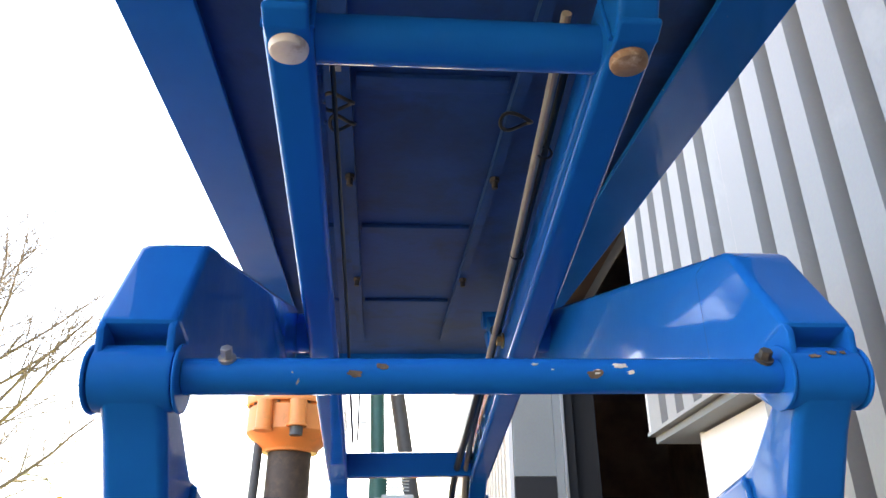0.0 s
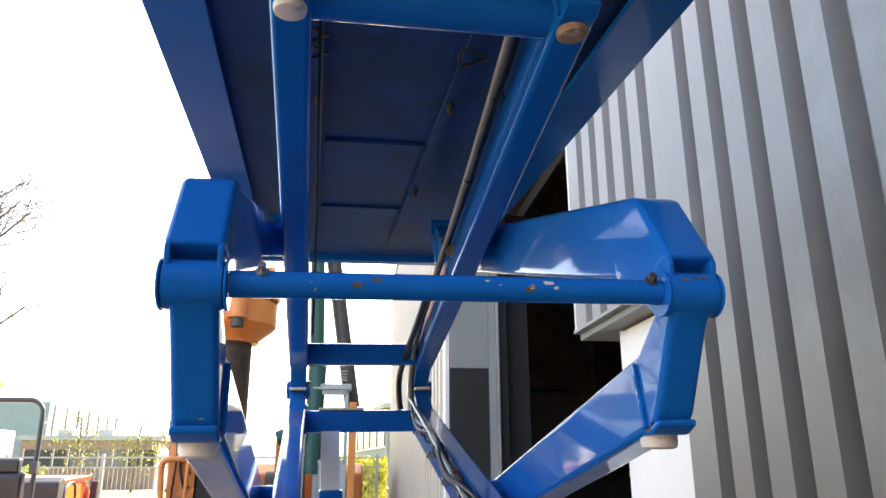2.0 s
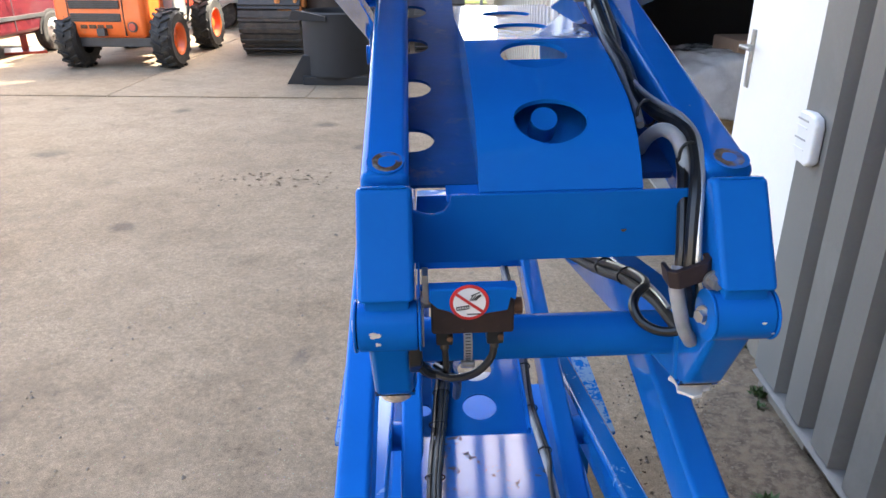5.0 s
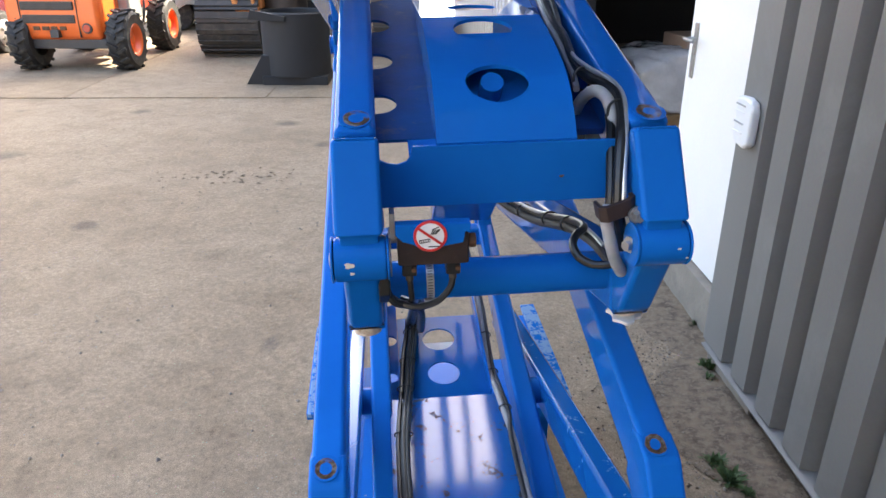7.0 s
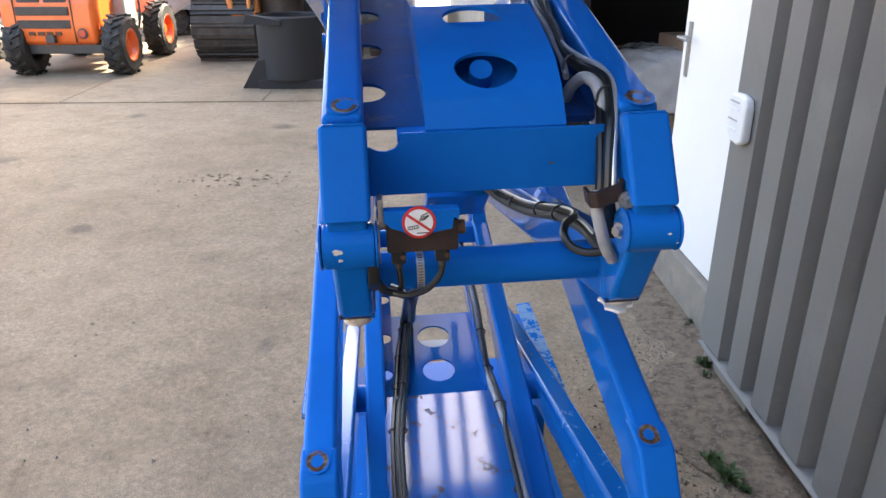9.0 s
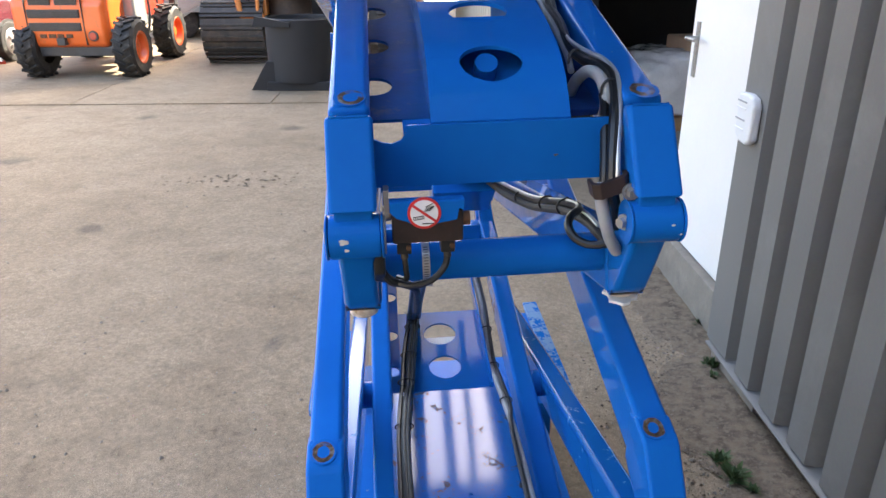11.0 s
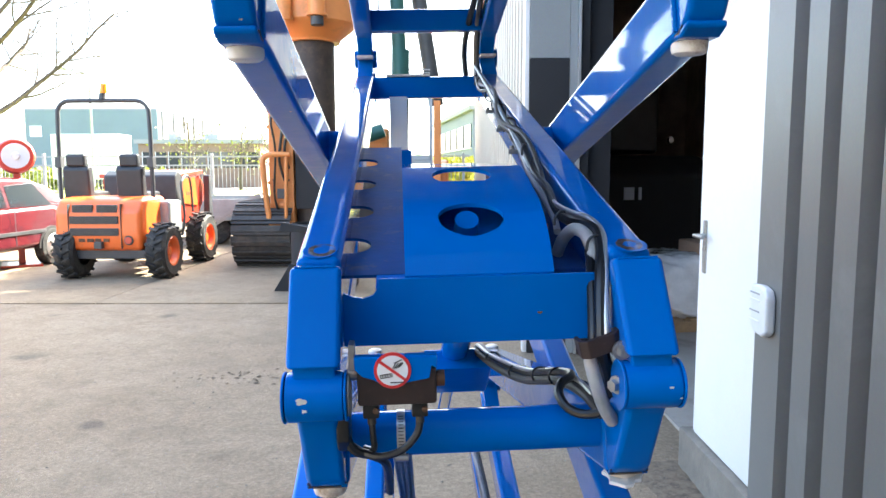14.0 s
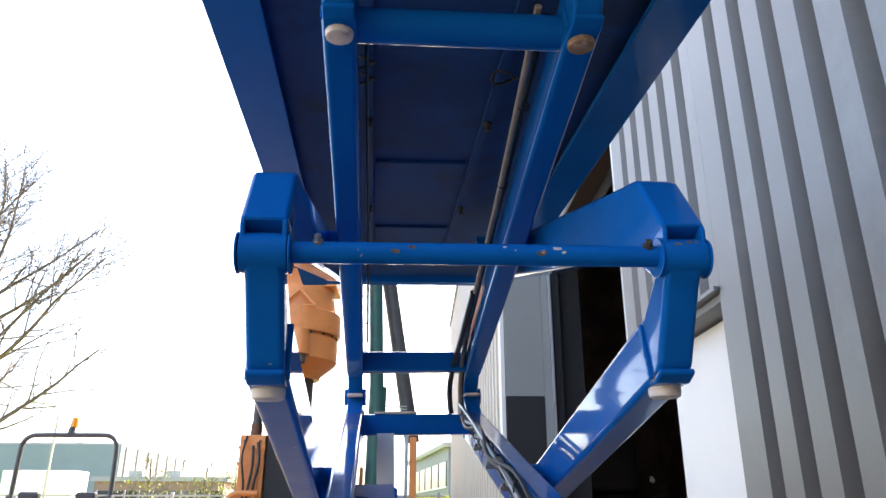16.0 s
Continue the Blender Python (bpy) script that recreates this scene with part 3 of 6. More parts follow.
for z in (1.02, 1.055, 1.095, 1.12):
    part("rib", box(WX - 0.039, WX - 0.035, 2.51, 2.585, z, z + 0.006, 0.001), HOSE_GREY if z in (1.055, 1.12) else PLASTIC_W, wb)

# opening, its frame and dark inside
OP0, OP1, OPZ = 3.93, 6.05, 3.92
single("wall_over_opening", merged(box(WX + 0.02, BACK + 0.2, OP0 + 0.002, OP1 - 0.002, OPZ, ROOF)), GREY_PANEL, "grey panels above the hall's tall opening", "wall", kind="structure")
single("opening_lintel", box(WX + 0.0, WX + 0.16, OP0 + 0.002, OP1 - 0.002, OPZ - 0.045, OPZ - 0.004, 0.004), BEAM_WOOD, "brown timber lintel over the tall opening", "lintel", kind="structure")
EX, EY1, EZ = 0.82, 16.5, 5.7      # lower part of the hall that stands forward beyond the opening
jamb = thing("opening_jamb", "grey and aluminium door guide beside the tall opening", "trim", pose(0, 0, 0), kind="structure")
part("guide", box(EX + 0.335, EX + 0.395, OP1 - 0.02, OP1 + 0.1, 0.0, OPZ + 1.5, 0.003), GREY_PANEL, jamb)
part("guide", box(EX + 0.397, EX + 0.42, OP1 - 0.05, OP1 + 0.1, 0.0, OPZ + 1.5, 0.003), ALU, jamb)
# black strip in place of the unlit hall beside the two real guides
part("guide", box(EX + 0.422, WX + 0.05, OP1 + 0.0, OP1 + 0.1, 0.0, OPZ - 0.05, 0.003), BLACK_PANEL, jamb)
single("wall_panel", box(EX + 0.004, EX + 0.333, OP1, OP1 + 0.15, 2.49, EZ, 0.004), GREY_PANEL, "flat grey wall panel facing the yard", "wall", kind="structure")
single("wall_panel_low", box(EX + 0.002, EX + 0.333, OP1 - 0.004, OP1 + 0.15, 0.0, 2.486, 0.004), BLACK_PANEL, "black lower wall panel", "wall", kind="structure")
single("corner_post", box(EX - 0.035, EX, OP1 + 0.02, OP1 + 0.14, 0.0, EZ, 0.003), PLASTIC_W, "pale corner strip of the hall wall", "trim", kind="structure")
wall_far = cladding("wall_far", OP1 + 0.16, EY1, 0.0, EZ, EX, CLAD_FAR, pitch=0.30, flat=0.15, depth=0.06, label="pale trapezoidal steel wall cladding")
part("backing", box(EX + 0.07, WX + 0.05, OP1 + 0.16, EY1, 0.0, EZ - 0.02), DARK_IN, wall_far)
part("eave", box(EX - 0.02, WX + 0.05, OP1 + 0.0, EY1 + 0.1, EZ + 0.002, EZ + 0.16, 0.01), GREY_PANEL, wall_far)
# hidden tall block, added only to cast shade over the far yard
part("shade_block", box(2.1, 11.0, EY1 + 0.21, 26.0, 0.0, ROOF, 0.02), GREY_PANEL, wall_far)
single("wall_upper", box(WX + 0.06, BACK + 0.2, OP1 + 0.0, EY1, OPZ, ROOF - 0.03), GREY_PANEL, "plain grey upper wall of the hall", "wall", kind="structure")

hall = thing("hall_shell", "dark inside of the hall", "interior", pose(0, 0, 0), kind="structure")
# unseen wall, set near the opening so bounced light brightens the inside
part("unseen_back_wall", box(5.6, 5.8, -9, EY1, 0, ROOF - 0.03), DARK_IN, hall)
part("side_wall", box(BACK + 0.22, 11.0, EY1, EY1 + 0.2, 0, ROOF - 0.03), DARK_IN, hall)
part("side_wall", box(BACK + 0.22, 11.0, -9.2, -9.0, 0, ROOF), DARK_IN, hall)
# this one is coloured black so that the hall's inside looks unlit
part("partition", box(WX + 0.06, BACK + 0.2, OP1 + 0.1, EY1, 0.0, OPZ - 0.004), BLACK_PANEL, hall)
part("partition", box(BACK + 0.22, 11.0, 2.3, 2.45, 0, ROOF), DARK_IN, hall)
single("ceiling", box(WX + 0.06, 11.2, -9.2, EY1 + 0.2, ROOF - 0.02, ROOF + 0.15), DARK_IN, "dark hall roof", "ceiling", kind="structure")
single("floor", box(WX + 0.26, 11.0, -9, EY1, -0.2, 0.012), SLAB, "dusty concrete hall floor", "floor", kind="structure")

# plain unseen wall added behind the camera to dim sky light and reflections
single("unseen_wall_south", box(-22, BACK + 0.22, -6.6, -6.2, 0, 5.6), RENDERED, "unseen plain grey wall added to shape front light and reflections", "wall", kind="structure")

# ================= scissor lift =================
LIFT = pose(0.149, 0.712, 1.335, 2.3, -1.2, 3.3)
AL, AH = 1.44, 0.496          # reach and rise of one stage, from pin to pin
NARROW, WIDE, WIDE_UP = 0.174, 0.243, 0.244   # half distances of the arm pairs
lift = thing("scissor_lift", "blue self-propelled scissor lift, half raised, with scuffed enamel", "scissor lift", LIFT)
BW, BH = 0.050, 0.084


def slab_between(a, b, height):
    """The four corners of a straight bar from a to b in (y, z)."""
    d = Vector((b[0] - a[0], b[1] - a[1])).normalized()
    n = Vector((-d.y, d.x)) * height / 2
    return [(a[0] + n.x, a[1] + n.y), (b[0] + n.x, b[1] + n.y), (b[0] - n.x, b[1] - n.y), (a[0] - n.x, a[1] - n.y)]


CAP = [(-0.021, 0.035), (0.041, 0.1290), (0.060, 0.1250), (0.060, 0.060), (0.040, 0.042), (0.004, 0.033)]
HEAD = [(-0.021, 0.040), (0.040, 0.1215), (0.052, 0.1285), (0.085, 0.1365), (0.112, 0.132), (0.112, 0.044), (0.026, -0.012), (0.006, 0.000), (0.006, 0.032)]
KNUCKLE = [(-0.012, 0.0), (-0.012, 0.040), (0.030, 0.075), (0.110, 0.095), (0.110, 0.058), (0.024, -0.004)]
POST = [(-0.024, 0.0), (0.022, 0.0), (0.080, -0.048), (0.120, -0.060), (0.118, -0.134), (0.060, -0.130), (0.044, -0.116), (0.000, -0.030)]


def shift(pts, dz):
    return [(y, z + dz) for y, z in pts]


PIN_UP = 0.0055      # the wide pair's near pins sit a little higher


def up_arm(xc, zn, near=True):
    """An arm that rises away from its near pin at height zn."""
    deep = (0.016 if zn > 0 else 0.006) if abs(xc) > 0.2 else 0.0
    rise = 0.034 * (AH - 0.1666) / (AL - 0.08)
    bar = slab_between((0.074, zn + 0.0833 + rise - deep / 2), (AL - 0.074, zn + AH - 0.0833 - rise - deep / 2), BH + deep)
    arm = part("scissor_arm", prism(bar, xc - BW / 2, xc + BW / 2, "x", 0.009, 3), BLUE, lift)
    w = BW / 2 + 0.0025
    gap = 0.007 if abs(xc) > 0.2 else 0.0
    if not gap:
        part("knuckle", prism(shift(KNUCKLE, zn), xc - BW / 2 + 0.003, xc + BW / 2 - 0.003, "x", 0.004), BLUE, arm)
    part("knuckle", prism(shift([(AL - y, AH - z) for y, z in KNUCKLE], zn), xc - BW / 2 + 0.003, xc + BW / 2 - 0.003, "x", 0.004), BLUE, arm)
    if gap:
        for s in (-1, 1):
            a = xc + s * (w - 0.0042)
            part("cheek", prism(shift([(-0.016, 0.0), (-0.020, 0.036), (-0.012, 0.050), (0.020, 0.080), (0.040, 0.080), (0.040, 0.0)], zn), a - 0.0030, a + 0.0030, "x", 0.0022), BLUE, arm)
    part("end_cap", prism(shift(HEAD if gap else CAP, zn), xc - w, xc + w, "x", 0.0065 if gap else 0.0058, 3), BLUE, arm)
    by, bz = (0.0855, 0.1362) if gap else (0.0415, 0.1282)
    bead = [(xc - (w - 0.006) + 2 * (w - 0.006) * k / 14, by + 0.0004 * math.sin(k * 2.3), zn + bz + 0.0003 * math.sin(k * 4.1)) for k in range(15)]
    part("weld_bead", pipe(bead, 0.0014, 7, 2), BLUE, arm)
    far = [(AL - y, AH - z) for y, z in CAP]
    part("end_cap", prism(shift(far, zn), xc - w, xc + w, "x", 0.007, 3), BLUE, arm)
    if not gap and xc < 0:
        part("thrust_washer", cyl((xc + 0.0332, 0.0, zn), (xc + 0.0352, 0.0, zn), 0.0225, 30, bev=0.0008), GALV, arm, "dull grey thrust washer")
    for yy, zz in ((0.0, zn + (PIN_UP if gap else 0.0)), (AL, zn + AH)):
        small = gap and yy == 0.0
        r, half = (0.0232, 0.0272) if small else (0.0258, 0.0295)
        part("pivot_barrel", cyl((xc - half, yy, zz), (xc + half, yy, zz), r, 32, bev=0.003), BLUE, arm)
        for s in (-1, 1):
            part("pin_flange", cyl((xc + s * (half + 0.0003), yy, zz), (xc + s * (half + 0.0033), yy, zz), r + 0.001, 32, bev=0.0014), BLUE, arm)
    return arm


def down_arm(xc, zn, paint=None):
    """An arm that falls away from its near pin at height zn."""
    bar = slab_between((0.075, zn - 0.092), (AL - 0.075, zn - AH + 0.092), BH)
    arm = part("scissor_arm", prism(bar, xc - BW / 2, xc + BW / 2, "x", 0.009, 3), paint or BLUE, lift)
    w = BW / 2 - 0.003
    part("end_post", prism(shift(POST, zn), xc - w, xc + w, "x", 0.0075, 4), BLUE, arm)
    far = [(AL - y, -AH - z) for y, z in POST]
    part("end_post", prism(shift(far, zn), xc - w, xc + w, "x", 0.006, 3), BLUE, arm)
    if zn > 0.1:
        part("foot_lip", prism(shift([(0.042, -0.1185), (0.062, -0.1255), (0.094, -0.1285), (0.098, -0.1370), (0.060, -0.1352), (0.042, -0.1260)], zn), xc - w - 0.0004, xc + w + 0.0004, "x", 0.0034, 3), BLUE, arm)
        for s in (-1, 1):
            a, b = Vector(bar[0]), Vector(bar[3])
            seam = []
            for k in range(17):
                p = a.lerp(b, 0.09 + 0.84 * k / 16)
                seam.append((xc + s * (BW / 2 - 0.0012), p.x + 0.002 + 0.0006 * math.sin(k * 2.7), p.y + 0.0005 * math.sin(k * 1.9)))
            part("weld_bead", pipe(seam, 0.0027, 8, 2), BLUE, arm)
    if abs(zn) < 0.01:
        part("worn_edge", prism(shift([(0.056, -0.1275), (0.060, -0.1312), (0.119, -0.1352), (0.1212, -0.130), (0.1205, -0.1275), (0.118, -0.1325), (0.0625, -0.1290)], zn), xc - w + 0.006, xc + w - 0.006, "x", 0.0004), WORN, arm, "bare worn edge with grease")
    if zn < 2 * AH - 0.01:
        edge = [(0.0555, -0.1215), (0.0655, -0.1290), (0.118, -0.1325), (0.1192, -0.1265), (0.1192, -0.1345), (0.060, -0.1310)]
        part("grease_line", prism(shift(edge, zn), xc - w - 0.0008, xc + w + 0.0008, "x", 0.0006), GREASY if abs(zn) < 0.01 else TRACK, arm, "dark greasy edge with bare steel")
    part("buffer_pad", spun([(0.001, -0.010), (0.015, -0.0095), (0.0188, -0.0072), (0.0200, -0.003), (0.0200, 0.010), (0.001, 0.010)], (xc, 0.088, zn - ((0.1405 if xc < 0 else 0.133) if abs(zn) < 0.01 else 0.1405 if zn < 2 * AH - 0.01 else 0.137)), "z", 28), STAINED if xc > 0 and zn > 1.5 * AH else NYLON, arm, "round nylon buffer, stained")
    part("buffer_pad", spun([(0.001, 0.010), (0.015, 0.0095), (0.0188, 0.0072), (0.0200, 0.003), (0.0200, -0.010), (0.001, -0.010)], (xc, AL - 0.088, zn - AH + 0.138), "z", 28), NYLON, arm, "off-white round nylon buffer, stained")
    return arm


for stage in range(-2, 2):
    z0 = stage * AH
    half_up = NARROW if stage % 2 == 0 else WIDE_UP
    half_down = NARROW if (stage + 1) % 2 == 0 else WIDE
    for s in (-1, 1):
        up_arm(s * half_up, z0)
        down_arm(s * half_down, z0 + AH, RUBBED if stage == -2 else None)
        part("middle_pivot", cyl((s * (min(half_up, half_down) + BW / 2 - 0.002), AL / 2, z0 + AH / 2), (s * (max(half_up, half_down) - BW / 2 + 0.002), AL / 2, z0 + AH / 2), 0.034, 28, bev=0.002), BLUE, lift)

# cross tubes
for zn, drop in ((0.0, 0.090), (2 * AH, 0.106)):
    part("cross_tube", cyl((-NARROW + 0.02, 0.112, zn - drop), (NARROW - 0.02, 0.112, zn - drop), 0.0265, 36), BLUE, lift)
TZ = AH + 0.007
part("cross_tube", cyl((-WIDE + 0.03, 0, TZ), (WIDE - 0.03, 0, TZ), 0.0128, 28), BLUE, lift)
part("cross_tube", cyl((-WIDE + 0.03, 0, -AH), (WIDE - 0.03, 0, -AH), 0.0135, 28), BLUE, lift)
for zn, half in ((AH, NARROW), (-AH, NARROW)):
    for dz in (0.090, -0.090):
        part("cross_beam", box(-half + 0.02, half - 0.02, AL - 0.125, AL - 0.075, zn + dz - 0.029, zn + dz + 0.029, 0.006), BLUE, lift)

# cover plates on the arm pair that starts at the lower knuckle
SL = math.atan2(AH - 0.176, AL - 0.12)


plate = prism([(-0.150, 0.030), (0.138, 0.030), (0.138, 0.108), (-0.108, 0.108), (-0.1095, 0.098), (-0.115, 0.090), (-0.126, 0.086), (-0.138, 0.088), (-0.150, 0.094)], 0.068, 0.074, "y", 0.0015)
for v in plate.verts:
    v.co.y += 0.006 * (0.108 - v.co.z) / 0.078
part("front_plate", plate, BLUE, lift)
GUARD = [(0.306, 0.221), (0.70, 0.214)]
ARCH = [(0.0, 0.072, 0.110), (0.030, 0.090, 0.134), (0.055, 0.107, 0.152), (0.095, 0.134, 0.171), (0.135, 0.163, 0.184), (0.185, 0.226, 0.203), (0.230, 0.267, 0.213), (0.270, 0.306, 0.221)]


def arched(u):
    """Place (y, z) on the rounded front of the cover plate, u along it."""
    for a, b in zip(ARCH, ARCH[1:]):
        if u <= b[0] + 1e-6:
            f = (u - a[0]) / (b[0] - a[0])
            return a[1] + (b[1] - a[1]) * f, a[2] + (b[2] - a[2]) * f
    return ARCH[-1][1], ARCH[-1][2]


def plate_along(a, b, x0, x1, holes, thick=0.005):
    """A holed plate between two places (y, z) on the lift; holes as (x, distance, radius)."""
    d = Vector((0, b[0] - a[0], b[1] - a[1]))
    bm = plate_with_holes(x0, x1, 0.0, d.length, holes, thick)
    return turned(bm, Matrix.Translation((0, a[0], a[1])) @ Matrix.Rotation(math.atan2(d.z, d.y), 4, "X"))


cover = plate_with_holes(-0.079, 0.089, 0.0, 0.270, [(0.001, 0.089, 0.039), (0.001, 0.222, 0.040)], 0.005, 44)
bmesh.ops.subdivide_edges(cover, edges=list(cover.edges), cuts=2, use_grid_fill=True)
for v in cover.verts:
    y, z = arched(min(max(v.co.y, 0.0), 0.270))
    v.co.y, v.co.z = y + 0.4 * v.co.z * (-1), z + v.co.z
part("cover_plate", cover, BLUE, lift, crease=50)
part("cover_plate", plate_along(GUARD[0], GUARD[1], -0.079, 0.089, [(0.006, 0.115, 0.038), (0.004, 0.265, 0.038)]), BLUE, lift)
SKIRT = [(p[1], p[2] - 0.006) for p in ARCH] + [(0.70, 0.207)]
side = plate_with_holes(-0.094, 0.0, 0.0, 0.60, [(-0.0680, 0.093 + 0.132 * k, 0.0258) for k in range(4)], 0.004)
# holed plate between arm and cover: dust over a base darkened for shade
part("side_plate", turned(side, Matrix.Translation((-0.0785, 0.106, 0.106)) @ Matrix.Rotation(SL, 4, "X")), DUSTY_SHADE, lift, "dusty blue plate with round holes, shade put into its base colour")
part("side_lip", prism([(0.076, 0.0985), (0.105, 0.1055), (0.105, 0.1015), (0.076, 0.0945)], -0.112, -0.0785, "x"), BLUE, lift)
part("side_plate", prism(SKIRT + [(0.70, 0.16), (0.32, 0.15), (0.10, 0.10)], -0.0785, -0.0755, "x"), BLUE, lift)
part("side_plate", prism(SKIRT + [(0.70, 0.12), (0.32, 0.10), (0.10, 0.06)], 0.0855, 0.0885, "x"), BLUE, lift)
# added dark plate that stands for the shaded gap right of the cover
part("shade_plate", prism([(0.150, 0.098), (0.155, 0.088), (0.60, 0.185), (0.60, 0.195)], 0.0892, 0.1475, "x", 0.001), SHADED_BLUE, lift)
ram = part("lift_ram", cyl((0.008, 0.16, 0.120), (0.008, 0.62, -0.16), 0.026, 28, bev=0.003), BLUE, lift, "blue hydraulic cylinder")
part("ram_eye", cyl((-0.002, 0.150, 0.163), (-0.002, 0.190, 0.120), 0.0150, 28, bev=0.002), BLUE, ram)
part("inner_plate", prism([(0.088, 0.090), (0.094, 0.085), (0.275, 0.196), (0.270, 0.203)], -0.076, 0.086, "x"), BLUE, lift)
part("rod", cyl((0.008, 0.60, -0.15), (0.008, 1.15, -0.49), 0.015, 20), CHROME, ram)
part("ram_yoke", prism([(0.62, -0.17), (0.56, -0.12), (0.50, -0.14), (0.60, -0.22)], -0.05, 0.07, "x", 0.005), BLUE, lift)

# plates low between the arms
DZ = -2 * AH
part("cover_plate", plate_along((0.32, DZ + 0.262), (0.69, DZ + 0.267), -0.155, 0.112, [(0.0, 0.02, 0.004)]), SCUFFED, lift, "blue cover plate scuffed to pale primer")
part("cover_plate", plate_along((0.07, DZ + 0.11), (0.318, DZ + 0.261), -0.155, 0.112, [(0.0, 0.02, 0.004)]), SCUFFED, lift, "blue cover plate scuffed to pale primer")
part("floor_plate", plate_along((0.70, DZ + 0.232), (1.035, DZ + 0.2895), -0.125, 0.098, [(-0.010, 0.116, 0.042), (-0.013, 0.246, 0.044)]), GLOSSY, lift)
part("side_flange", plate_along((0.70, DZ + 0.232), (1.30, DZ + 0.335), -0.176, -0.1255, [(-0.148, 0.11, 0.019), (-0.148, 0.25, 0.020), (-0.148, 0.42, 0.020)]), BLUE, lift)
part("channel_side", prism([(0.70, DZ + 0.232), (1.30, DZ + 0.335), (1.30, DZ + 0.375), (0.70, DZ + 0.275)], 0.0955, 0.1005, "x"), BLUE, lift)
part("flat_strip", prism([(0.912, DZ + 0.252), (0.944, DZ + 0.257), (0.944, DZ + 0.261), (0.912, DZ + 0.256)], -0.065, 0.040, "x"), STICKER_W, lift, "white flat strip under the plate")
part("side_step", box(0.352, 0.405, 1.02, 1.60, DZ - 0.03, DZ - 0.015, 0.004), FLAKED, lift, "blue chassis edge with flaking paint")
part("side_step", box(-0.405, -0.352, 1.02, 1.60, DZ - 0.03, DZ - 0.015, 0.004), FLAKED, lift, "blue chassis edge with flaking paint")

# platform above
PZ = 2 * AH + 0.055
# deck, ribs and channels take the blue that has shade in its colour
plat = part("platform", box(-0.413, 0.451, -0.25, 2.19, PZ + 0.030, PZ + 0.045, 0.002), SHADED_BLUE, lift, "blue platform underside, its shade put into a darker colour")
for a, b, c in ((-0.424, -0.414, -0.324), (0.462, 0.452, 0.362)):
    part("side_rail", prism([(a, PZ), (a, PZ + 0.13), (b, PZ + 0.13), (b, PZ + 0.012), (c, PZ + 0.012), (c, PZ)], -0.25, 2.19, "y", 0.002), BLUE, plat)
for y0, y1 in ((-0.249, -0.20), (2.14, 2.189)):
    part("end_beam", box(-0.40, 0.43, y0, y1, PZ + 0.003, PZ + 0.13, 0.003), BLUE, plat)
for s in (-1, 1):
    part("guide_channel", prism([(s * 0.13, PZ + 0.012), (s * 0.13, PZ + 0.029), (s * 0.136, PZ + 0.029), (s * 0.136, PZ + 0.018), (s * 0.150, PZ + 0.018), (s * 0.150, PZ + 0.012)], 0.10, 1.90, "y"), SHADED_BLUE, plat)
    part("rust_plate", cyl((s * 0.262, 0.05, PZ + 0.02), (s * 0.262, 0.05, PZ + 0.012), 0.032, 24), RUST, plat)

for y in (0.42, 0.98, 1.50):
    part("cross_rib", box(-0.122, 0.122, y, y + 0.035, PZ + 0.020, PZ + 0.0295, 0.002), SHADED_BLUE, plat)
for x, y, r in ((0.142, 0.50, 0.026), (-0.150, 0.46, 0.024), (-0.146, 0.52, 0.020)):
    loop = [(x + r * math.cos(a), y + 0.8 * r * math.sin(a), PZ - 0.002 + 0.006 * math.sin(2 * a)) for a in [2 * math.pi * k / 14 for k in range(16)]]
    part("cable_loop", pipe(loop, 0.0032, 7, 3), RUBBER, plat, "loose black cable loop under the deck")
part("cable_tag", box(-0.160, -0.142, 0.33, 0.40, PZ + 0.012, PZ + 0.0145, 0.0005), HOSE_GREY, plat, "pale cable tag")
for x, y in ((-0.140, 1.28), (0.140, 1.28), (-0.140, 0.72), (0.140, 0.72)):
    hook = part("hook_bolt", cyl((x, y, PZ + 0.03), (x, y, PZ - 0.012), 0.006, 12), TRACK, plat, "dark steel hook bolt")
    part("nut", cyl((x, y, PZ + 0.002), (x, y, PZ + 0.010), 0.010, 6), TRACK, hook)

# chassis below
part("chassis", box(-0.30, 0.30, -0.25, 1.05, DZ - 0.17, DZ - 0.06, 0.012), BLUE, lift)
part("chassis", box(-0.30, 0.30, 1.05, 1.45, DZ - 0.20, DZ - 0.15, 0.012), BLUE, lift)
for s in (-1, 1):
    part("axle_bracket", box(s * 0.30 - 0.03, s * 0.30 + 0.03, 1.0, 1.5, DZ - 0.16, DZ - 0.032, 0.006), BLUE, lift)
    part("side_mount", box(s * 0.352 - 0.06, s * 0.352 + 0.01, 1.05, 1.55, DZ - 0.06, DZ - 0.032, 0.004), BLUE, lift)
    for y in (-0.05, 1.40):
        part("wheel", cyl((s * 0.26, y, DZ - 0.20 - 0.05 * (y > 1)), (s * 0.335, y, DZ - 0.20 - 0.05 * (y > 1)), 0.14, 28, bev=0.02), TYRE, lift)

# ---- fittings on the lower knuckle ----
sb = part("sensor_box", box(-0.126, -0.044, -0.002, 0.036, -0.0135, 0.026, 0.003), BROWN_BOX, lift, "dark brown sensor box under a torn blue cover")
part("torn_cover", prism([(-0.128, 0.0400), (-0.043, 0.0392), (-0.044, 0.027), (-0.049, 0.030), (-0.0515, 0.0165), (-0.078, 0.012), (-0.094, 0.007), (-0.108, 0.016), (-0.120, 0.020), (-0.128, 0.028)], -0.0075, -0.0025, "y", 0.0008), BLUE, sb)
